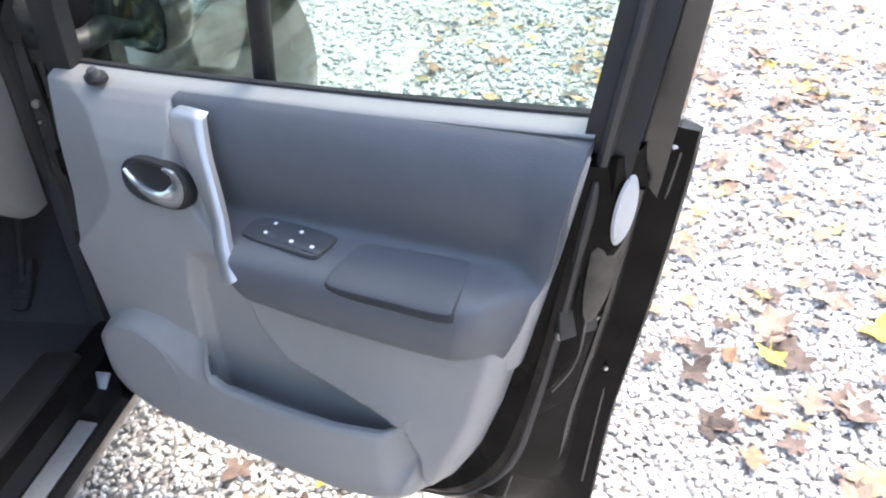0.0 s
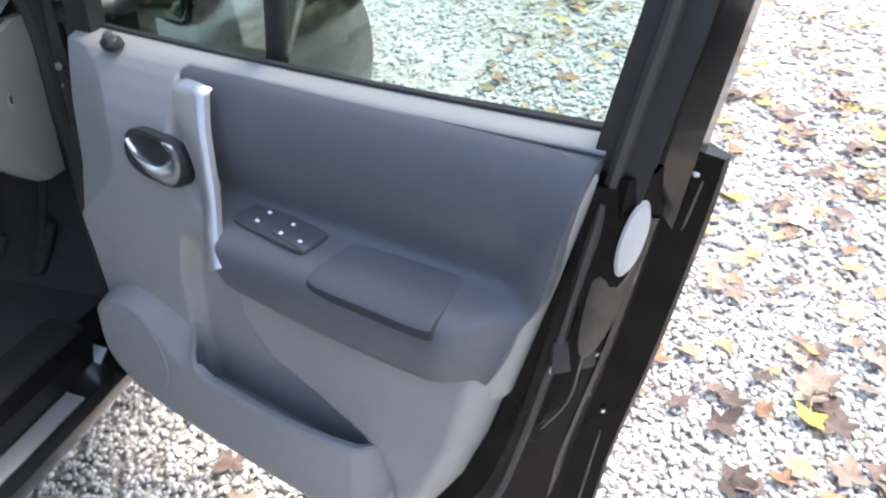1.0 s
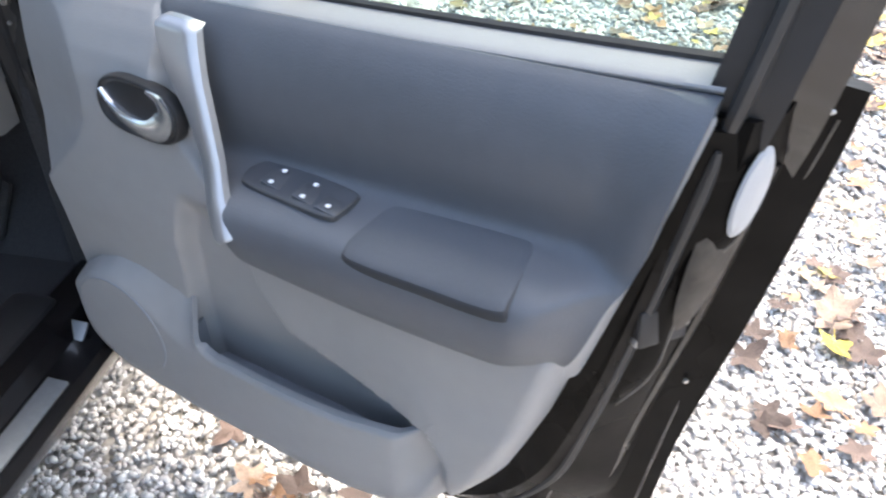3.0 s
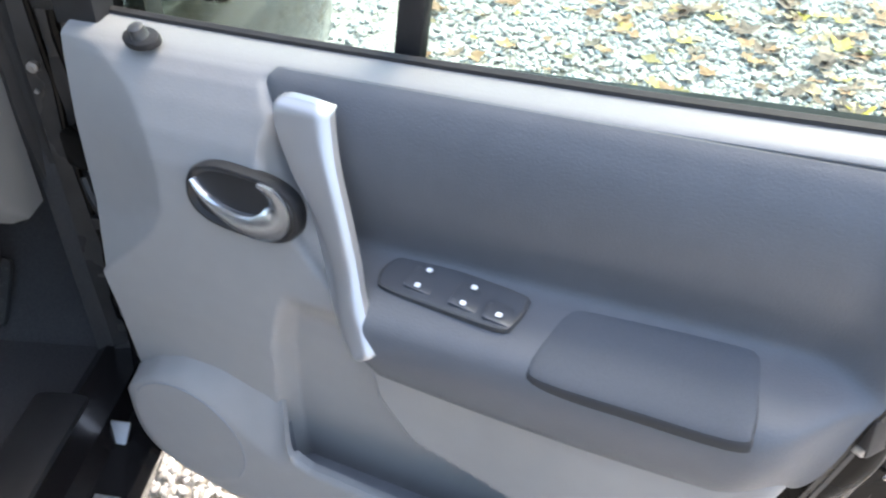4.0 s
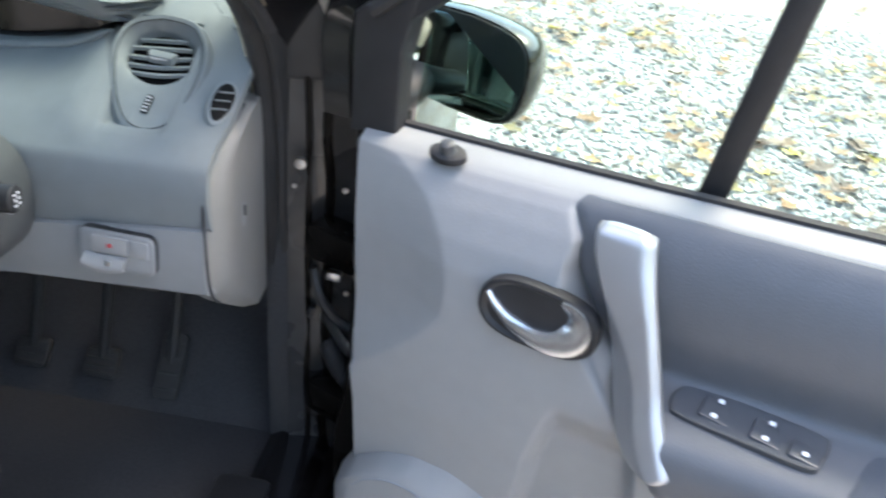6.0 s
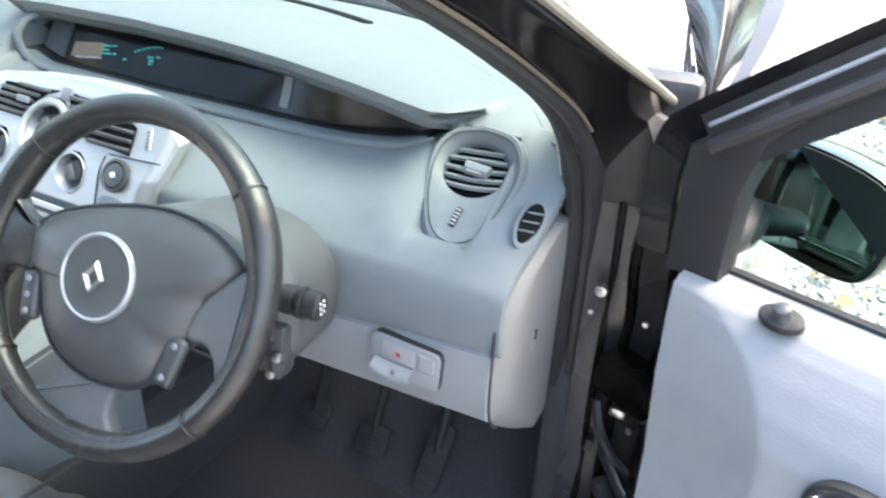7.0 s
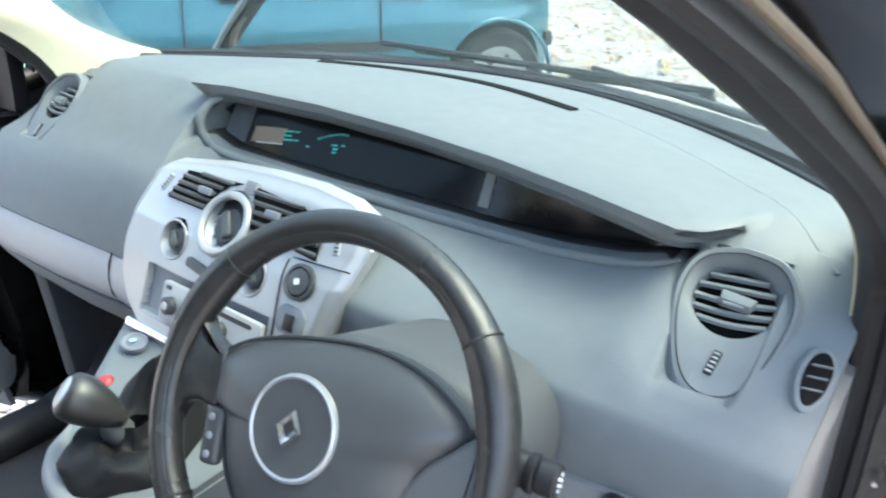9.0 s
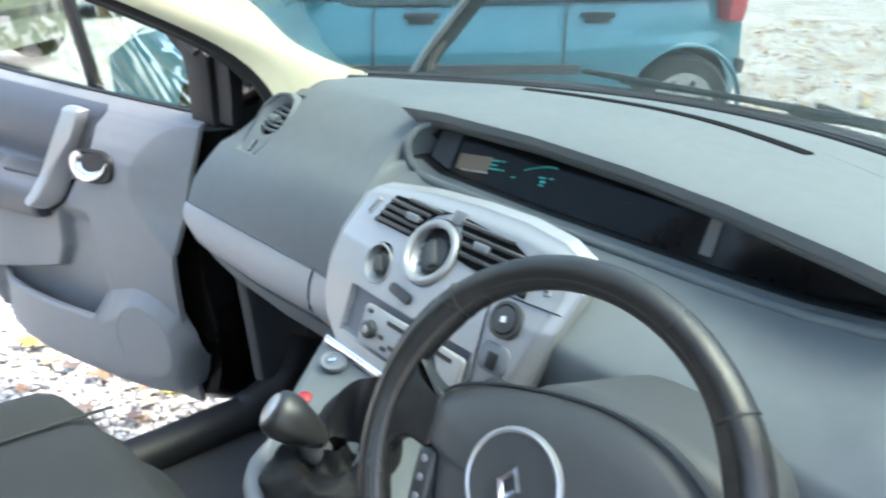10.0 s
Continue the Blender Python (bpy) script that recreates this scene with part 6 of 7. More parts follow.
# the lower console sloping back to the gear lever
rows = []
for y in np.concatenate([np.linspace(0.156, -0.05, 22), [-0.058, -0.066, -0.073, -0.078]]):
    zc = lerp_table([(-0.08, 0.768), (0.0, 0.782), (0.08, 0.803), (0.156, 0.829)], y)
    xl = lerp_table([(-0.078, 0.0), (-0.073, -0.014), (-0.066, -0.030), (-0.058, -0.043), (-0.046, -0.058), (-0.012, -0.092), (0.075, -0.156), (0.156, -0.206)], y)
    xr = lerp_table([(-0.078, 0.05), (-0.066, 0.085), (-0.046, 0.112), (0.0, 0.128), (0.156, 0.165)], y)
    row = []
    for s in np.linspace(-1, 1, 29):
        k = min(1.0, abs(s) / 0.86)
        out = smooth01(abs(s), 0.86, 1.0)
        x = (xl + xr) / 2 + (xr - xl) / 2 * k * (1 if s >= 0 else -1)
        row.append((x + 0.05 * out * (1 if s < 0 else -1), y + 0.04 * out, zc - 0.010 * smooth01(abs(s), 0.76, 0.87) - 0.36 * out))
    rows.append(row)
sheet("lower_console", rows, DASH, console, back=(0, 0.0, -0.012), label="blue-grey lower console")
ringpts = spline([(-0.088, 0.0, 0.775), (-0.060, -0.036, 0.768), (-0.030, -0.060, 0.764), (0.02, -0.073, 0.762), (0.07, -0.064, 0.764), (0.112, -0.030, 0.768), (0.122, 0.02, 0.776)], 30)
tube("console_rim", ringpts, np.concatenate([np.linspace(0.004, 0.015, 6), np.full(18, 0.015), np.linspace(0.015, 0.004, 6)]), DASHLOW, console, "pale rounded rim round the gaiter", sides=10)
bm_ = facing((-0.130, 0.120, 0.823), (0, -0.25, 1))
lathe("round_button", [(0.021, -0.003), (0.021, 0.003), (0.017, 0.004), (0.014, 0.002), (0.0, 0.004)], POCKET, bm_ @ Matrix.Diagonal((1.1, 0.8, 1, 1)), console, "round door lock button", sides=28)
lathe("button_core", [(0.006, 0.006), (0.0, 0.008)], CHROME, bm_, console, sides=14)
hz = facing((-0.112, 0.060, 0.795), (0, -0.25, 1))
lathe("hazard_bezel", [(0.0155, -0.004), (0.0155, 0.001), (0.0135, 0.002), (0.0125, 0.0)], SHROUD, hz, console, sides=28)
lathe("hazard_switch", [(0.0125, -0.002), (0.0120, 0.004), (0.009, 0.0075), (0.005, 0.009), (0.0, 0.0095)], RED, hz, console, "red hazard warning switch", sides=28)

# ---- gear lever ----
GAITER = material("dull_black_leather", (0.009, 0.009, 0.010), 0.55, vary=0.3, bump=0.4, bump_scale=700, spec=0.25)
gear = thing("gear_lever", "black gear lever with silver capped knob and gaiter", "gear lever")
gx, gy_, gz_ = 0.022, 0.022, 0.772
prof = spline([(0.090, -0.03), (0.092, 0.0), (0.088, 0.020), (0.074, 0.034), (0.056, 0.034), (0.040, 0.024), (0.028, 0.020), (0.020, 0.030), (0.015, 0.046)], 20)
verts, faces, sides = [], [], 36
for i, (r, h) in enumerate(prof):
    for k in range(sides):
        a = 2 * math.pi * k / sides
        fold = 0.3 + 0.7 * math.sin(math.pi * i / 19)
        rr = r * (1 + (0.07 * math.sin(4 * a + i * 0.5) + 0.05 * math.sin(7 * a - i * 0.8)) * fold)
        up = 1 + 2.3 * max(0.0, math.cos(a - 1.45)) * smooth01(r, 0.03, 0.07)
        verts.append((gx + rr * 0.84 * math.cos(a), gy_ + rr * math.sin(a), gz_ + h * up + 0.004 * math.sin(5 * a + i) * fold))
for i in range(len(prof) - 1):
    for k in range(sides):
        faces.append((i * sides + k, i * sides + (k + 1) % sides, (i + 1) * sides + (k + 1) % sides, (i + 1) * sides + k))
mesh_object("gaiter", verts, faces, GAITER, gear, "creased black leather gaiter")
ringp = [(gx + 0.079 * math.cos(a), gy_ + 0.094 * math.sin(a), gz_ - 0.004) for a in np.linspace(0, 6.283, 40)[:-1]]
tube("gaiter_ring", ringp, 0.005, SILVER, gear, "silver ring round the gaiter", sides=8, closed=True)
top = Vector((-0.010, -0.022, 0.858))
foot = Vector((0.008, 0.012, 0.796))
ax = (top - foot).normalized()
tube("shaft", [tuple(foot - ax * 0.02), tuple(foot + ax * 0.05)], 0.0095, HUB, gear)
lathe("collar", [(0.012, -0.004), (0.018, 0.0), (0.0185, 0.012), (0.015, 0.022), (0.013, 0.030)], SHROUD, facing(foot + ax * 0.004, ax, up=(0, 1, 0)), gear, sides=20)
km = facing(top, (-0.46, -0.62, 0.64), up=(0, 1, 0.3))
lathe("knob", spline([(0.010, -0.056), (0.015, -0.046), (0.022, -0.028), (0.028, -0.008), (0.0295, 0.006), (0.0275, 0.016), (0.0225, 0.022), (0.016, 0.024)], 22), LEATHER, km, gear, "black leather knob", sides=32)
lathe("knob_cap", [(0.0, 0.0265), (0.010, 0.0262), (0.017, 0.0250), (0.0205, 0.0225), (0.0210, 0.0195)], PANEL, km, gear, "silver knob cap", sides=28)

# ---- steering wheel ----
wheel = thing("steering_wheel", "black leather steering wheel with silver ring emblem", "steering wheel")
wm = facing((0.3595, 0.0, 0.984), (0.08, -0.872, 0.483))


def W(x, y, h=0.0):
    return tuple(wm @ Vector((x, y, h)))


RM = 0.1735
GREYSPOKE = material("perforated_grey_leather", (0.10, 0.102, 0.104), 0.38, vary=0.14, scale=500, bump=0.5, bump_scale=900)
AIRBAG = material("soft_dark_plastic", (0.058, 0.060, 0.063), 0.40, vary=0.1, stains=0.06, bump=0.2, bump_scale=900)
verts, faces, n, sides = [], [], 120, 28
for i in range(n):
    a = 2 * math.pi * i / n
    deg = math.degrees(a)
    grip = math.exp(-((deg - 28) / 16) ** 2) + math.exp(-((deg - 152) / 16) ** 2)
    r = 0.0160 + 0.002 * grip
    for k in range(sides):
        b = 2 * math.pi * k / sides
        rr = RM + r * math.cos(b) * (0.95 + 0.12 * grip * (math.cos(b) < 0))
        verts.append(W(rr * math.cos(a), rr * math.sin(a), r * 1.05 * math.sin(b) - 0.0022 * math.exp(-((b - 2.05) / 0.22) ** 2)))
for i in range(n):
    for k in range(sides):
        faces.append((i * sides + k, i * sides + (k + 1) % sides, ((i + 1) % n) * sides + (k + 1) % sides, ((i + 1) % n) * sides + k))
rim = mesh_object("rim", verts, faces, LEATHER, wheel, "worn black leather rim")
for d in (41, 139, 222, 318):
    a = radians(d)
    c = [W((RM + 0.0168 * math.cos(b)) * math.cos(a), (RM + 0.0168 * math.cos(b)) * math.sin(a), 0.0178 * math.sin(b)) for b in np.linspace(0, 6.283, 20)[:-1]]
    tube("stitched_seam", c, 0.0011, RUBBER, rim, sides=5, closed=True)
seam = [W((RM - 0.0075) * math.cos(a), (RM - 0.0075) * math.sin(a), 0.0118) for a in np.linspace(0, 6.283, 90)[:-1]]
tube("inner_stitching", seam, 0.0012, HUB, rim, sides=5, closed=True)
# airbag cover: a domed rounded shape
hub_o = spline([(-0.122, 0.008), (-0.121, 0.026), (-0.092, 0.048), (-0.035, 0.067), (0.03, 0.078), (0.08, 0.074), (0.116, 0.060), (0.139, 0.042), (0.130, 0.021), (0.114, 0.002), (0.107, -0.024), (0.098, -0.043), (0.082, -0.060), (0.070, -0.090), (0.044, -0.106), (0.0, -0.111), (-0.035, -0.105), (-0.062, -0.092), (-0.083, -0.068), (-0.095, -0.04), (-0.104, -0.020), (-0.119, -0.013), (-0.122, 0.008)], 96)[:-1]
rings = [(1.0, -0.030), (1.0, -0.008), (0.98, 0.0), (0.90, 0.009), (0.70, 0.017), (0.42, 0.021), (0.15, 0.0225)]
verts = [W(0.01 + (x - 0.01) * k, -0.015 + (y + 0.015) * k, h - 0.002) for k, h in rings for x, y in hub_o]
c = len(hub_o)
faces = [(i * c + j, i * c + (j + 1) % c, (i + 1) * c + (j + 1) % c, (i + 1) * c + j) for i in range(len(rings) - 1) for j in range(c)]
faces.append(tuple(range((len(rings) - 1) * c, len(rings) * c)))
mesh_object("airbag_cover", verts, faces, AIRBAG, wheel, "smooth dark grey airbag cover")
tube("cover_joint", [W(x * 1.008, -0.0002 + y * 1.008, -0.003) for x, y in hub_o], 0.0018, GROOVE, wheel, sides=6, closed=True, up=tuple(wm.to_3x3() @ Vector((0, 0, 1))))
em = wm @ pose(-0.006, -0.004, 0.0225)
lathe("emblem_ring", [(0.0400, -0.004), (0.0408, 0.0005), (0.0430, 0.002), (0.0452, 0.0005), (0.0460, -0.004)], SILVER, em, wheel, "bright silver ring", sides=64)
lathe("emblem_dish", [(0.041, 0.0006), (0.034, -0.0005), (0.0, 0.0004)], AIRBAG, em, wheel, sides=40)
dm = em @ pose(0, 0, 0.003, 0, 0, -4)
outer = [(0, 0.0172), (0.0128, 0.0), (0, -0.0172), (-0.0128, 0.0)]
inn = [(0, 0.0085), (0.006, 0.0), (0, -0.0085), (-0.006, 0.0)]
vs = [dm @ Vector((x, y, 0.0)) for x, y in outer] + [dm @ Vector((x * 0.8, y * 0.8, 0.0045)) for x, y in outer] + [dm @ Vector((x, y, 0.001)) for x, y in inn]
fs = [(i, (i + 1) % 4, 4 + (i + 1) % 4, 4 + i) for i in range(4)] + [(4 + i, 4 + (i + 1) % 4, 8 + (i + 1) % 4, 8 + i) for i in range(4)]
mesh_object("emblem_badge", vs, fs, CHROME, wheel, "plain chrome diamond badge", smooth=False)


def spoke(outline, depth, h, mat, name, label):
    o = [(x, y) for x, y in spline(outline + outline[:1], 60)[:-1]]
    return prism(name, o, depth, wm @ Matrix.Translation((0, 0, h)), mat, wheel, label, bevel=0.006, segments=4)


spoke([(0.112, 0.006), (0.130, 0.024), (0.146, 0.040), (0.158, 0.046), (0.172, 0.010), (0.170, -0.040), (0.154, -0.082), (0.142, -0.072), (0.134, -0.052), (0.120, -0.040), (0.102, -0.040), (0.098, -0.020)], 0.020, 0.004, GREYSPOKE, "spoke", "grey perforated spoke")
spoke([(-0.112, 0.030), (-0.140, 0.040), (-0.160, 0.060), (-0.172, 0.020), (-0.172, -0.030), (-0.162, -0.060), (-0.150, -0.032), (-0.132, -0.022), (-0.108, -0.018)], 0.020, 0.006, LEATHER, "spoke", "black leather spoke")
spoke([(-0.046, -0.092), (0.0, -0.098), (0.030, -0.100), (0.024, -0.122), (0.024, -0.145), (0.040, -0.170), (0.0, -0.174), (-0.060, -0.168), (-0.092, -0.148), (-0.066, -0.134), (-0.052, -0.118)], 0.018, -0.004, GREYSPOKE, "lower_spoke", "grey lower spoke")
for px, py_, tilt, n_b in ((0.088, -0.066, -12, 2), (-0.104, -0.046, 8, 3)):
    pod = block("switch_pod", (0.022, 0.054, 0.014), wm @ pose(px, py_, -0.001, 0, 0, tilt), HUB, wheel, "dark grey thumb switch pod", bevel=0.006, segments=3)
    for k in np.linspace(-0.017, 0.017, n_b):
        lathe("pod_button", [(0.0036, 0), (0.0032, 0.0015), (0.0, 0.002)], POCKET, wm @ pose(px, py_, 0.006, 0, 0, tilt) @ pose(0, k, 0), pod, sides=12)

# ---- steering column, stalks ----
col = thing("steering_column", "dark grey steering column shroud with stalks", "steering column")
rows = []
for w in np.linspace(0, 1, 14):
    c = Vector((0.385, 0.070 + 0.12 * w, 0.945 - 0.025 * w))
    row = []
    for a in np.linspace(0, 2 * math.pi, 33):
        rx = (0.145 - 0.035 * w) * (1 if math.cos(a) > 0 else 0.92)
        rz = 0.082 if math.sin(a) > 0 else 0.10
        px = abs(math.cos(a)) ** 0.75 * (1 if math.cos(a) >= 0 else -1)
        pz = abs(math.sin(a)) ** 0.85 * (1 if math.sin(a) >= 0 else -1)
        e = 1 - 0.16 * (1 - smooth01(w, 0.0, 0.12))
        row.append((c.x + rx * px * e, c.y, c.z + rz * pz * e))
    rows.append(row)
sheet("shroud", rows, SHROUD, col, back=(0, 0.004, 0), label="grey column shroud")
lathe("shroud_front", [(0.0, 0.0), (0.105, -0.002)], SHROUD, facing((0.385, 0.074, 0.938), (0, -1, 0.0)) @ Matrix.Diagonal((1.25, 0.85, 1, 1)), col, sides=30)


def stalk(sx):
    base = Vector((0.385 + sx * 0.09, 0.075, 0.968))
    tip = Vector((0.385 + sx * 0.160, 0.086, 0.967))
    ax = (tip - base).normalized()
    m = facing(base, ax, up=(0, 0, 1)) @ Matrix.Diagonal((1.2, 1.2, 1.0, 1))
    s = lathe("stalk", [(0.009, 0), (0.009, 0.022), (0.0125, 0.026), (0.0135, 0.040), (0.0125, 0.050), (0.014, 0.052), (0.0145, 0.058), (0.0105, 0.060), (0.0125, 0.062), (0.0125, 0.076), (0.011, 0.078), (0.0, 0.0785)], BLACK, m, col, "ribbed black control stalk", sides=18)
    for k in range(3):
        for q in range(2):
            block("tip_mark", (0.0022, 0.0020, 0.001), m @ pose(-0.003 + 0.006 * q, -0.005 + 0.005 * k, 0.0788), WHITEPAINT, s, bevel=0)
    for h in (0.030, 0.045, 0.055, 0.070):
        block("stalk_mark", (0.004, 0.002, 0.006), m @ pose(0, -0.0128, h, 0, 0, 0), WHITEPAINT, s, bevel=0)
        block("stalk_mark", (0.003, 0.002, 0.004), m @ pose(0.009, -0.0095, h + 0.004, 0, 0, 40), WHITEPAINT, s, bevel=0)


stalk(1)
stalk(-1)
for x, z in ((0.512, 0.905), (0.502, 0.880), (0.50, 0.925)):
    lathe("audio_control_button", [(0.0055, 0), (0.005, 0.006), (0, 0.007)], STEEL, facing((x, 0.062, z), (0.3, -1, 0.1)), col, sides=12)
block("audio_remote", (0.020, 0.03, 0.075), pose(0.505, 0.078, 0.905, 0, 8, 0), HUB, col, "satellite audio control", bevel=0.008)


# ---- pedals ----
def pedal(x, y, z, w, h):
    p = thing("pedal", "dark rubber faced pedal in the footwell", "pedal", group="foot pedals")
    m = facing((x, y, z), (0, -0.75, 0.65))
    prism("pad", rounded(w, h, 0.012), 0.012, m, TYRE, p, "ribbed rubber pad", bevel=0.003)
    for k in np.linspace(-0.35, 0.35, 4):
        block("rib", (w * 0.8, 0.004, 0.004), m @ pose(0, h * k, 0.001), RUBBER, p, bevel=0.001)
    tube("arm", [tuple(Vector((x, y, z)) + Vector((0, 0.01, 0.0))), (x, y + 0.06, z + 0.12), (x + 0.01, y + 0.08, z + 0.30)], 0.009, RUBBER, p, sides=8)


pedal(0.235, 0.47, 0.42, 0.060, 0.055)
pedal(0.365, 0.47, 0.42, 0.060, 0.055)
pedal(0.490, 0.48, 0.43, 0.045, 0.120)


# ---- seats ----
def seat(cx, top, label, cloth, front):
    s = thing("car_seat", label, "car seat", group="front seats")
    rows = []
    for v in np.linspace(0, 1, 24):
        y = -0.64 + front * v
        row = []
        for u in np.linspace(-1, 1, 31):
            x = cx + 0.255 * u
            z = top + 0.03 * smooth01(abs(u), 0.62, 0.82) - 0.05 * smooth01(abs(u), 0.9, 1.0) + 0.015 * math.sin(math.pi * v)
            z -= 0.006 * math.exp(-((abs(u) - 0.60) / 0.03) ** 2)
            z -= 0.12 * smooth01(v, 0.80, 1.0) ** 1.8 + 0.008 * noise.noise((x * 9, y * 9, 2))
            row.append((x, y - 0.07 * abs(u) ** 3 * v, z))
        rows.append(row)
    sheet("cushion", rows, cloth, s, back=(0, 0, -0.14), label="padded seat cushion")
    for u in (-0.60, 0.60):
        tube("cushion_seam", [(cx + 0.255 * u, -0.56 + (front - 0.13) * k, top + 0.004 + 0.014 * math.sin(math.pi * (0.12 + 0.8 * k))) for k in np.linspace(0, 1, 14)], 0.003, RUBBER, s, sides=6)
    rows = [[(cx + 0.245 * u * (1 - 0.2 * v), -0.66 - 0.10 * v - 0.05 * (1 - abs(u)) + 0.02 * v, top + 0.02 + 0.58 * v) for u in np.linspace(-1, 1, 15)] for v in np.linspace(0, 1, 14)]
    sheet("backrest", rows, cloth, s, back=(0, -0.12, 0), label="padded backrest")
    block("seat_base", (0.44, 0.46, 0.16), pose(cx, -0.36, top - 0.20), BLACK, s, bevel=0.03)


seat(-0.315, 0.655, "dark woven fabric passenger seat beside the console", SEAT, 0.60)
seat(0.36, 0.640, "grey woven fabric driver's seat under the wheel", SEATLIGHT, 0.71)


# ---- other vehicles ----
def hatchback(m, paint, label, rear_plate=False):
    c = thing("parked_car", label, "car", m, group="parked cars")
    wheels = (-1.37, 1.25)

    def low(x):
        z = 0.24
        for wx in wheels:
            d = abs(x - wx)
            if d < 0.36:
                z = max(z, 0.31 + math.sqrt(0.36 ** 2 - d * d))
        return z

    def top(x):
        return lerp_table([(-1.80, 0.84), (-1.72, 0.95), (-1.5, 0.99), (-0.5, 0.95), (0.6, 0.92), (0.95, 0.92), (1.4, 0.84), (1.8, 0.74), (1.98, 0.62)], x)

    xs = sorted(set(np.round(np.concatenate([np.linspace(-1.80, 1.98, 60)] + [w + np.linspace(-0.37, 0.37, 26) for w in wheels]), 4)))
    k = 17
    verts, faces = [], []
    for x in xs:
        hw = 0.82 * (1 - 0.30 * abs((x - 0.09) / 1.9) ** 7)
        zb, zt = low(x), top(x)
        ring = []
        for s in np.linspace(0, 1, k):
            z = zb + (zt - zb) * min(1.0, s / 0.62)
            inw = smooth01(s, 0.62, 1.0)
            bulge = 1 - 0.10 * ((z - 0.58) / 0.4) ** 2 - 0.02 * smooth01(z, 0.68, 0.72)
            ring.append((x, hw * bulge * (1 - inw), z + 0.03 * inw))
        verts += ring + [(x, -y, z) for _, y, z in ring[-2::-1]]
    n = 2 * k - 1
    for i in range(len(xs) - 1):
        for j in range(n - 1):
            faces.append((i * n + j, (i + 1) * n + j, (i + 1) * n + j + 1, i * n + j + 1))
    faces += [tuple(range(n)), tuple(range((len(xs) - 1) * n, len(xs) * n))[::-1]]
    mesh_object("body", verts, faces, paint, c, "painted hatchback body")
    block("underbody", (3.4, 1.30, 0.25), pose(0, 0, 0.33), RUBBER, c, bevel=0.05)
    lo = [(-1.66, 0.70, 0.97), (-1.2, 0.76, 0.95), (0.2, 0.77, 0.92), (0.98, 0.72, 0.91)]
    hi = [(-1.45, 0.52, 1.40), (-1.1, 0.56, 1.47), (-0.2, 0.57, 1.49), (0.28, 0.54, 1.45)]
    a, b = spline(lo, 16), spline(hi, 16)
    rows = [[a[i] * (1 - w) + b[i] * w for w in np.linspace(0, 1, 5)] + [(b[i][0], b[i][1] * (1 - w), b[i][2] + 0.03 * w) for w in np.linspace(0.1, 1, 5)] for i in range(16)]
    full = [r + [(x, -y, z) for x, y, z in r[-2::-1]] for r in [[tuple(p) for p in r] for r in rows]]
    sheet("cabin_glass", full, DARKGLASS, c, back=(0, 0, -0.02), label="dark tinted windows")
    roof_rows = [[(b[i][0], b[i][1] * s, b[i][2] + 0.035 * (1 - s * s) + 0.012) for s in np.linspace(-1.04, 1.04, 9)] for i in range(16)]
    sheet("roof", roof_rows, paint, c, back=(0, 0, -0.02))
    for sy in (1, -1):
        for p, q in (((-1.64, 0.72, 0.97), (-1.42, 0.55, 1.45)), ((-0.30, 0.775, 0.94), (-0.34, 0.575, 1.49)), ((0.98, 0.73, 0.91), (0.26, 0.555, 1.46)), ((-1.15, 0.765, 0.96), (-1.1, 0.57, 1.47))):
            tube("window_pillar", [(x, sy * y, z) for x, y, z in (p, q)], 0.035, paint, c, sides=8)
        for wx in wheels:
            wm_ = pose(wx, sy * 0.70, 0.31, -90 * sy)
            w = lathe("wheel", [(0.20, 0.09), (0.28, 0.10), (0.305, 0.07), (0.31, 0.0), (0.305, -0.08), (0.20, -0.09)], TYRE, wm_, c, "road wheel tyre", sides=40)
            lathe("rim", [(0.0, 0.075), (0.05, 0.078), (0.10, 0.066), (0.17, 0.075), (0.20, 0.092), (0.205, 0.07)], STRIP, wm_, w, "silver wheel trim", sides=30)
            for q in range(7):
                block("rim_slot", (0.035, 0.07, 0.01), wm_ @ pose(0, 0, 0.072, 0, 0, q * 360 / 7) @ pose(0, 0.125, 0), RUBBER, w, bevel=0.01)
            arch = [(wx + 0.365 * math.cos(t), sy * (0.775 + 0.02 * math.sin(t)), 0.31 + 0.365 * math.sin(t)) for t in np.linspace(-0.1, math.pi + 0.1, 24)]
            tube("wheel_arch", arch, 0.018, paint, c, sides=8, squash=(1, 0.8))
        for x in (-0.80, 0.22):
            h = block("door_handle", (0.20, 0.03, 0.035), pose(x, sy * 0.790, 0.85), BLACK, c, "dark door handle", bevel=0.01)
            block("handle_cup", (0.15, 0.012, 0.05), pose(x, sy * 0.788, 0.83), RUBBER, h, bevel=0.005)
        strip = [(x, sy * (0.826 - 0.004 * x * x), 0.555 + 0.01 * x) for x in np.linspace(-0.70, 0.70, 12)]
        ribbon("side_strip", strip, [(-0.012, -0.028), (0.012, -0.028), (0.012, 0.028), (-0.012, 0.028)], HUB, c, "dark rubbing strip")
        for x in (-0.62, 0.48):
            tube("door_gap", [(x, sy * 0.800, 0.32), (x + 0.02, sy * 0.829, 0.58), (x + 0.01, sy * 0.795, 0.86), (x - 0.02, sy * 0.785, 0.93)], 0.006, RUBBER, c, sides=6)
        block("tail_light", (0.16, 0.16, 0.22), pose(-1.66, sy * 0.66, 0.90, 0, -8, sy * 24), RED, c, "red tail light", bevel=0.04)
        block("headlight", (0.34, 0.20, 0.17), pose(1.66, sy * 0.60, 0.69, 0, 14, -sy * 22), WHITEBODY, c, "clear headlight", bevel=0.05)
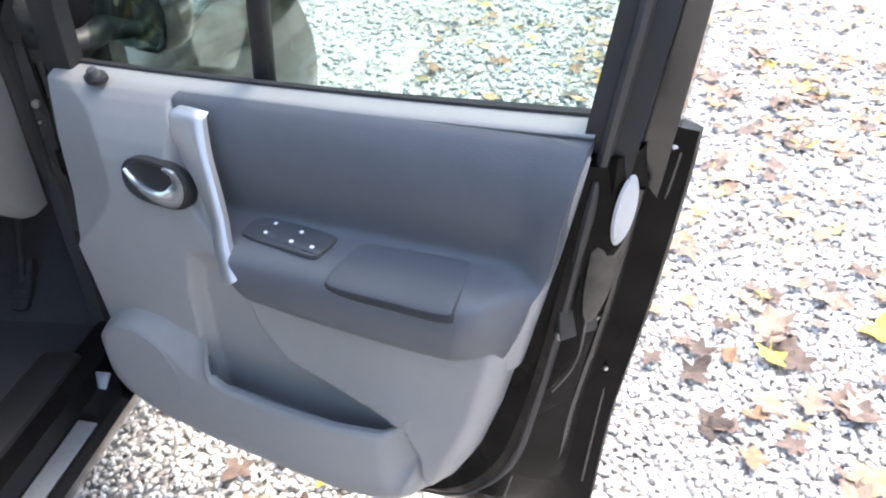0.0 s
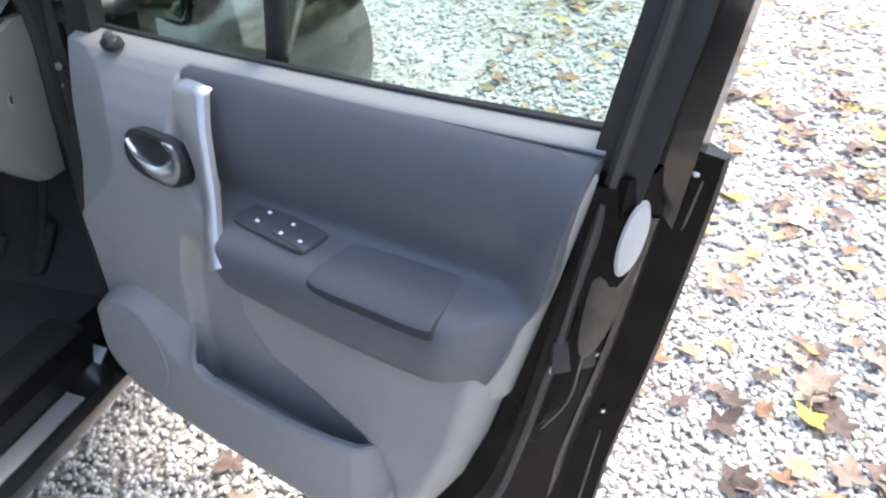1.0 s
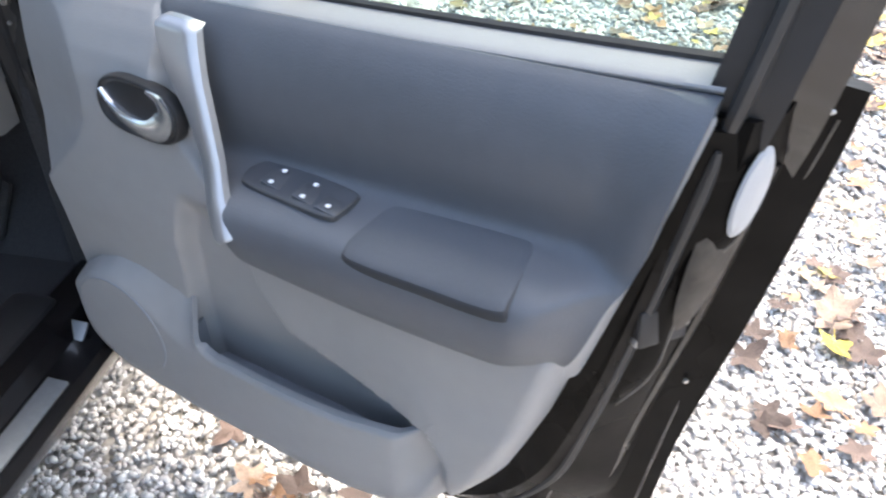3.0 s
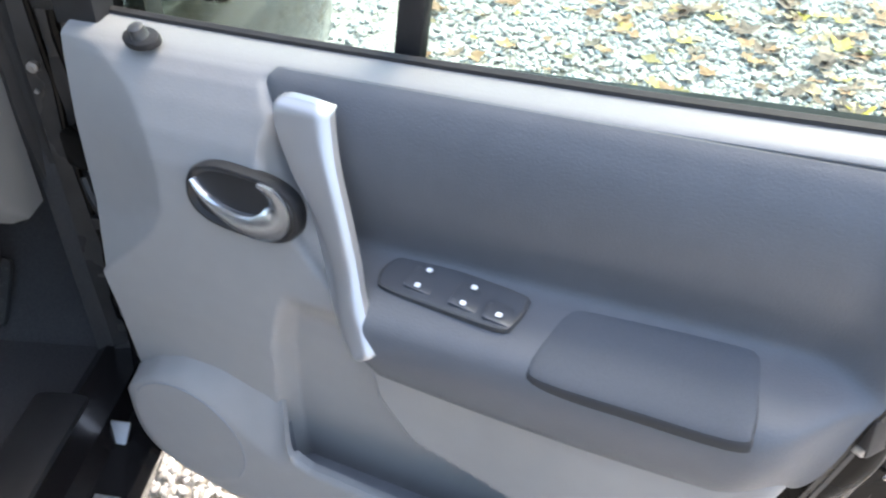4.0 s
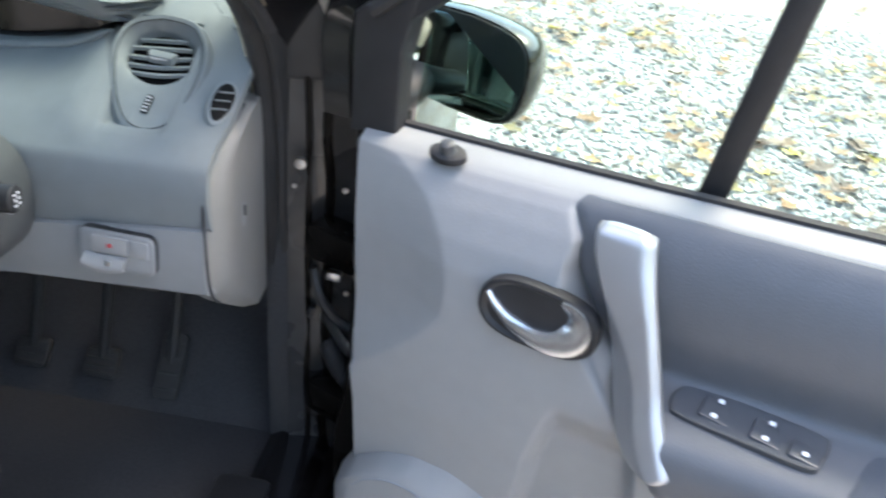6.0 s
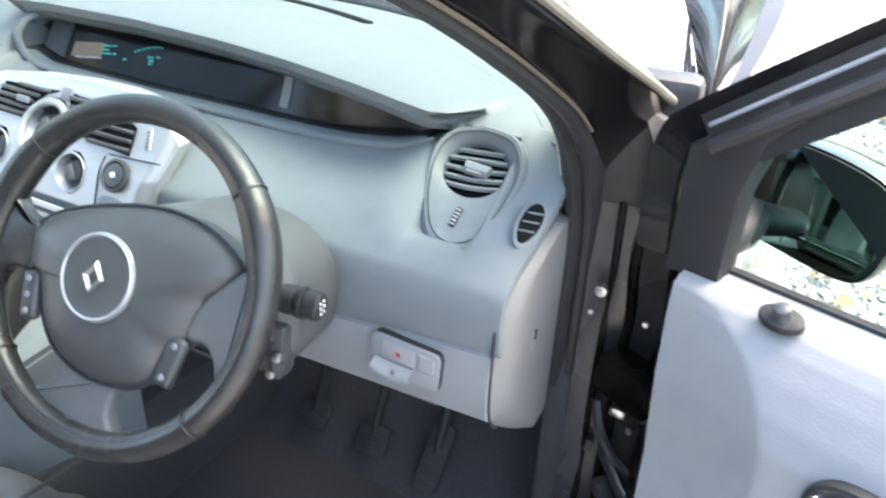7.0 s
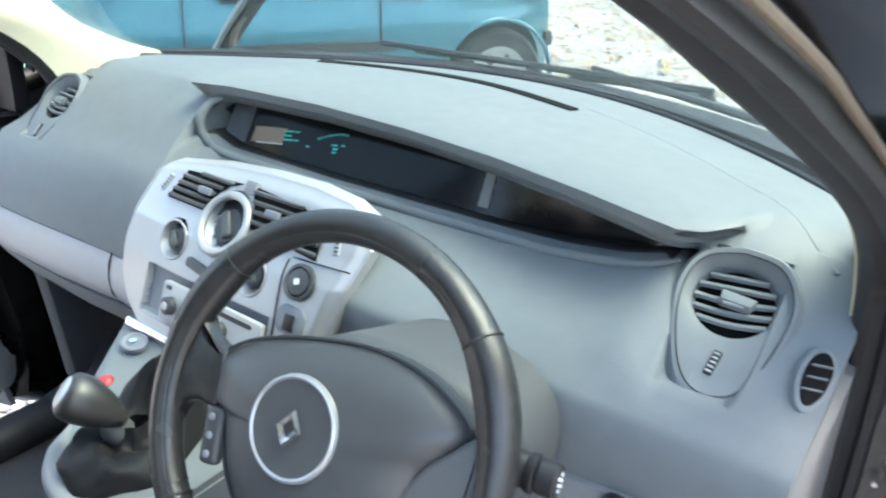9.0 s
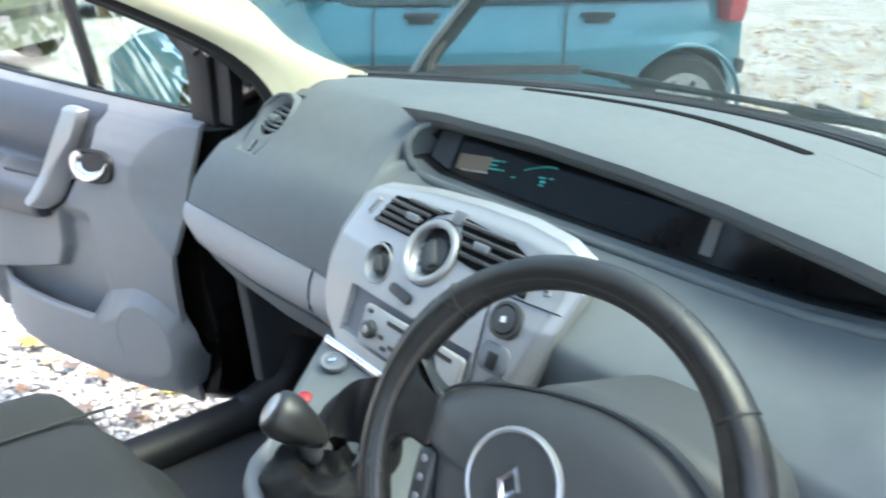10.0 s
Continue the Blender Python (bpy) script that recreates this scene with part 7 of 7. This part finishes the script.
        tube("wing_mirror", [(0.80, sy * 0.80, 0.97), (0.80, sy * 0.90, 1.0), (0.82, sy * 0.95, 1.02)], 0.06, paint, c, sides=10)
    block("rear_bumper_strip", (0.06, 1.3, 0.10), pose(-1.78, 0, 0.52), HUB, c, bevel=0.02)
    if rear_plate:
        block("number_plate", (0.02, 0.50, 0.11), pose(-1.82, 0, 0.74), YELLOW, c, "yellow rear plate", bevel=0.004)
        for k2 in range(5):
            block("plate_bar", (0.004, 0.045, 0.06), pose(-1.832, -0.17 + 0.085 * k2, 0.74), RUBBER, c, bevel=0)
    return c


hatchback(pose(-3.43, 3.13, 0, 0, 0, 237), BLUE, "teal blue hatchback parked on the gravel")
hatchback(pose(-8.6, 0.35, 0, 0, 0, 222), GREYPAINT, "grey-green hatchback with a yellow rear plate", True)

van = thing("parked_van", "white van parked across the gravel yard", "van", pose(-11.6, 3.1, 0, 0, 0, 250))
prof = [(-2.3, 0.42), (-2.3, 1.75), (-2.1, 1.95), (1.0, 1.95), (1.5, 1.25), (2.2, 1.08), (2.35, 0.8), (2.35, 0.42)]
prism("body", prof, 1.75, Matrix.Translation((0, -0.875, 0)) @ pose(0, 0, 0, 90), WHITEBODY, van, "white van body", bevel=0.06, segments=3)
prism("window", [(1.0, 1.85), (1.42, 1.28), (0.3, 1.28), (0.3, 1.85)], 0.03, Matrix.Translation((0, -0.885, 0)) @ pose(0, 0, 0, 90), DARKGLASS, van, bevel=0.004)
block("sill", (4.4, 1.7, 0.22), pose(0, 0, 0.36), RUBBER, van, bevel=0.03)
for x in (-1.4, 1.5):
    for y in (-0.76, 0.76):
        lathe("wheel", [(0.0, 0.10), (0.2, 0.09), (0.30, 0.10), (0.33, 0.06), (0.33, -0.08), (0.0, -0.09)], TYRE, pose(x, y, 0.33, 90), van, sides=30)


# ---- hedge along the far edge of the yard ----
def leaf_clumps(name, boxes, mat, label, category):
    rng = np.random.default_rng(11)
    vs, fs = [], []
    for x0, x1, y0, y1, h, n in boxes:
        for _ in range(n):
            c = np.array([rng.uniform(x0, x1), rng.uniform(y0, y1), h * rng.uniform(0.0, 1.0) ** 0.8])
            c[2] *= 0.8 + 0.35 * math.sin(c[0] * 1.3) * math.sin(c[1] * 0.7 + 1)
            a, b = rng.normal(size=3), rng.normal(size=3)
            a /= np.linalg.norm(a)
            b -= a * (a @ b)
            b /= np.linalg.norm(b)
            s = rng.uniform(0.08, 0.22)
            i = len(vs)
            vs += [c - a * s, c - b * s * 0.5, c + a * s, c + b * s * 0.5]
            fs.append((i, i + 1, i + 2, i + 3))
    return tagged(mesh_object(name, vs, fs, mat, smooth=False), label, category, kind="stuff")


HEDGE = island_material("hedge_leaves", [(0.03, 0.05, 0.015), (0.06, 0.08, 0.02), (0.10, 0.09, 0.03), (0.16, 0.10, 0.03)], 0.6)
leaf_clumps("hedge", [(-14, 6, 16.5, 18.5, 1.3, 5000)], HEDGE, "rough dark hedge at the edge of the yard", "hedge")


def tree_belt():
    """Unseen far woods added all round to darken reflections and the low sky: clumps of leaves of uneven height."""
    rng = np.random.default_rng(17)
    vs, fs = [], []
    for _ in range(15000):
        t = rng.uniform(0, 2 * math.pi)
        r = rng.uniform(24, 30)
        h = 6.5 + 2.0 * math.sin(3 * t + 1) + 1.5 * math.sin(7 * t)
        c = np.array([r * math.cos(t), r * math.sin(t), h * rng.uniform(0, 1) ** 0.9])
        a, b = rng.normal(size=3), rng.normal(size=3)
        a /= np.linalg.norm(a)
        b -= a * (a @ b)
        b /= np.linalg.norm(b)
        s = rng.uniform(0.25, 0.6)
        i = len(vs)
        vs += [c - a * s, c - b * s * 0.6, c + a * s, c + b * s * 0.6]
        fs.append((i, i + 1, i + 2, i + 3))
    return tagged(mesh_object("tree_belt", vs, fs, HEDGE, smooth=False), "unseen far woods added to darken reflections", "trees", kind="stuff")


tree_belt()


# ---- fallen leaves ----
def leaf_mesh(seed, lobes):
    """A dry maple leaf: uneven pointed lobes with small teeth, wavy and curled, with its stalk."""
    r = random.Random(seed)
    n = lobes * 8
    tips = [r.uniform(0.78, 1.12) * (1.0 - 0.30 * abs(k / (lobes - 1) - 0.5) * 2) for k in range(lobes)]
    notch = [r.uniform(0.42, 0.66) for _ in range(lobes + 1)]
    outer = []
    for i in range(n + 1):
        f = i / n * lobes
        k = min(int(f), lobes - 1)
        d = abs(f - k - 0.5) * 2
        side = notch[k] if f - k < 0.5 else notch[k + 1]
        rad = tips[k] + (side * tips[k] - tips[k]) * d ** 0.75
        rad *= 1 + (0.08 if i % 2 else -0.05) * (1 - abs(2 * d - 1)) + r.uniform(-0.03, 0.03)
        a = math.pi * (0.10 + 1.80 * i / n) + r.uniform(-0.02, 0.02)
        outer.append((0.5 * rad * math.sin(a), -0.5 * rad * math.cos(a)))
    curl, ph, fold, ph2 = r.uniform(0.1, 0.8), r.uniform(0, 6.28), r.uniform(0.0, 0.25), r.uniform(0, 6.28)

    def lift(x, y):
        d = x * x + y * y
        a = math.atan2(y, x)
        return curl * d * (0.5 + 0.7 * math.sin(2 * a + ph)) + fold * abs(x) + 0.16 * d * math.sin(5 * a + ph2)

    verts = [(0.0, -0.04, 0.0)]
    verts += [(x * 0.5, y * 0.5 - 0.02, lift(x * 0.5, y * 0.5)) for x, y in outer] + [(x, y, lift(x, y)) for x, y in outer]
    m = len(outer)
    faces = [(0, 1 + i, 2 + i) for i in range(m - 1)] + [(1 + i, 1 + m + i, 2 + m + i, 2 + i) for i in range(m - 1)]
    b = len(verts)
    verts += [(-0.012, -0.05, 0.004), (0.012, -0.05, 0.004), (0.035, -0.42, 0.05), (0.018, -0.43, 0.05)]
    faces.append((b, b + 1, b + 2, b + 3))
    return verts, faces


LEAVES = []
for k in range(8):
    v, f = leaf_mesh(40 + k, 5 if k % 2 else 4)
    for mat, nm in ((LEAF_BROWN, "brown"), (LEAF_ORANGE, "orange"), (LEAF_YELLOW, "yellow"), (LEAF_TAN, "tan")):
        me = bpy.data.meshes.new("fallen_leaf")
        me.from_pydata(v, [], f)
        me.materials.append(mat)
        LEAVES.append((nm, me))


def drop_leaf(x, y, size, tint, rng):
    me = rng.choice([m for nm, m in LEAVES if nm == tint])
    ob = new("fallen_leaf", me)
    ob.matrix_world = pose(x, y, 0.012 + rng.uniform(0, 0.006), rng.uniform(-14, 14), rng.uniform(-14, 14), rng.uniform(0, 360)) @ Matrix.Diagonal((size, size, size, 1))
    tagged(ob, {"brown": "dry brown maple leaf lying on gravel", "orange": "orange autumn maple leaf lying on gravel", "yellow": "bright yellow maple leaf lying on gravel", "tan": "pale tan dead leaf lying on gravel"}[tint], "leaf", "fallen leaves")


lr = random.Random(3)
for cx, cy in ((1.07, 0.22), (1.17, 0.21), (1.27, 0.20), (1.04, 0.15), (1.15, 0.15), (1.37, 0.20), (2.30, 1.15), (2.14, 0.87), (2.08, 0.61), (2.31, 0.92)):
    for _ in range(3):
        drop_leaf(cx + lr.gauss(0, 0.035), cy + lr.gauss(0, 0.03), lr.uniform(0.07, 0.13), lr.choice(["brown", "brown", "brown", "tan", "orange"]), lr)
for x, y, s, t in ((2.263, 0.88, 0.125, "yellow"), (2.186, 0.646, 0.09, "orange"), (1.193, 0.349, 0.075, "yellow"), (2.33, 0.70, 0.15, "tan"), (2.42, 0.72, 0.15, "brown"), (2.05, 0.80, 0.14, "brown"),
                   (1.16, 0.25, 0.11, "brown"), (0.98, 0.36, 0.12, "brown"), (1.08, 0.41, 0.10, "brown"), (1.28, 0.12, 0.13, "brown"), (1.36, 0.04, 0.13, "brown"), (1.24, 0.02, 0.12, "tan"), (1.45, 0.10, 0.12, "brown"), (1.16, 0.02, 0.08, "yellow"), (1.40, -0.08, 0.12, "brown"), (1.52, -0.02, 0.12, "tan"), (1.56, 0.08, 0.10, "brown")):
    drop_leaf(x, y, s, t, lr)
for x, y, s, t in ((-2.05, 0.10, 0.13, "yellow"), (-1.90, 0.12, 0.13, "orange"), (-1.69, 0.24, 0.16, "orange"), (-1.54, 0.30, 0.09, "orange"), (-1.46, 0.36, 0.15, "yellow"), (-1.44, 0.27, 0.13, "tan"), (-1.24, 0.20, 0.11, "orange"), (-1.80, 0.16, 0.11, "brown")):
    drop_leaf(x, y, s, t, lr)
tints = ["brown"] * 8 + ["orange"] * 3 + ["tan"] * 6 + ["yellow"] * 1
for _ in range(38):
    cx, cy = lr.uniform(1.7, 3.5), lr.uniform(-0.1, 3.3)
    for _ in range(lr.randint(2, 7)):
        drop_leaf(cx + lr.gauss(0, 0.09), cy + lr.gauss(0, 0.09), lr.uniform(0.08, 0.17), lr.choice(tints), lr)
for _ in range(80):
    drop_leaf(lr.uniform(1.7, 3.6), lr.uniform(-0.1, 3.4), lr.uniform(0.05, 0.13), lr.choice(tints), lr)
for _ in range(26):
    drop_leaf(lr.uniform(-2.4, -0.95), lr.uniform(-0.2, 0.9), lr.uniform(0.07, 0.12), lr.choice(tints[6:]), lr)


def leaf_litter(areas):
    rng = np.random.default_rng(21)
    shapes = [leaf_mesh(80 + k, 4) for k in range(6)]
    vs, fs = [], []
    for x0, x1, y0, y1, n in areas:
        for _ in range(n):
            v, f = shapes[rng.integers(6)]
            p = np.array(v) * rng.uniform(0.05, 0.14)
            a = rng.uniform(0, 6.28)
            t1, t2 = rng.uniform(-0.25, 0.25, 2)
            q = np.stack([p[:, 0] * math.cos(a) - p[:, 1] * math.sin(a), p[:, 0] * math.sin(a) + p[:, 1] * math.cos(a), p[:, 2] + t1 * p[:, 0] + t2 * p[:, 1]], -1)
            q += (rng.uniform(x0, x1), rng.uniform(y0, y1), 0.014)
            b = len(vs)
            vs += [tuple(r) for r in q]
            fs += [tuple(b + i for i in face) for face in f]
    return tagged(mesh_object("leaf_litter", vs, fs, LEAFMIX, smooth=False), "scattered brown and orange autumn leaves on gravel", "leaves", kind="stuff")


leaf_litter([(0.9, 4.5, 1.0, 5.0, 700), (3.6, 6, -0.5, 3, 250), (-5, 2, 4.5, 11, 2400), (1, 7, 5, 12, 700), (-6, -2.4, -1, 3, 250)])
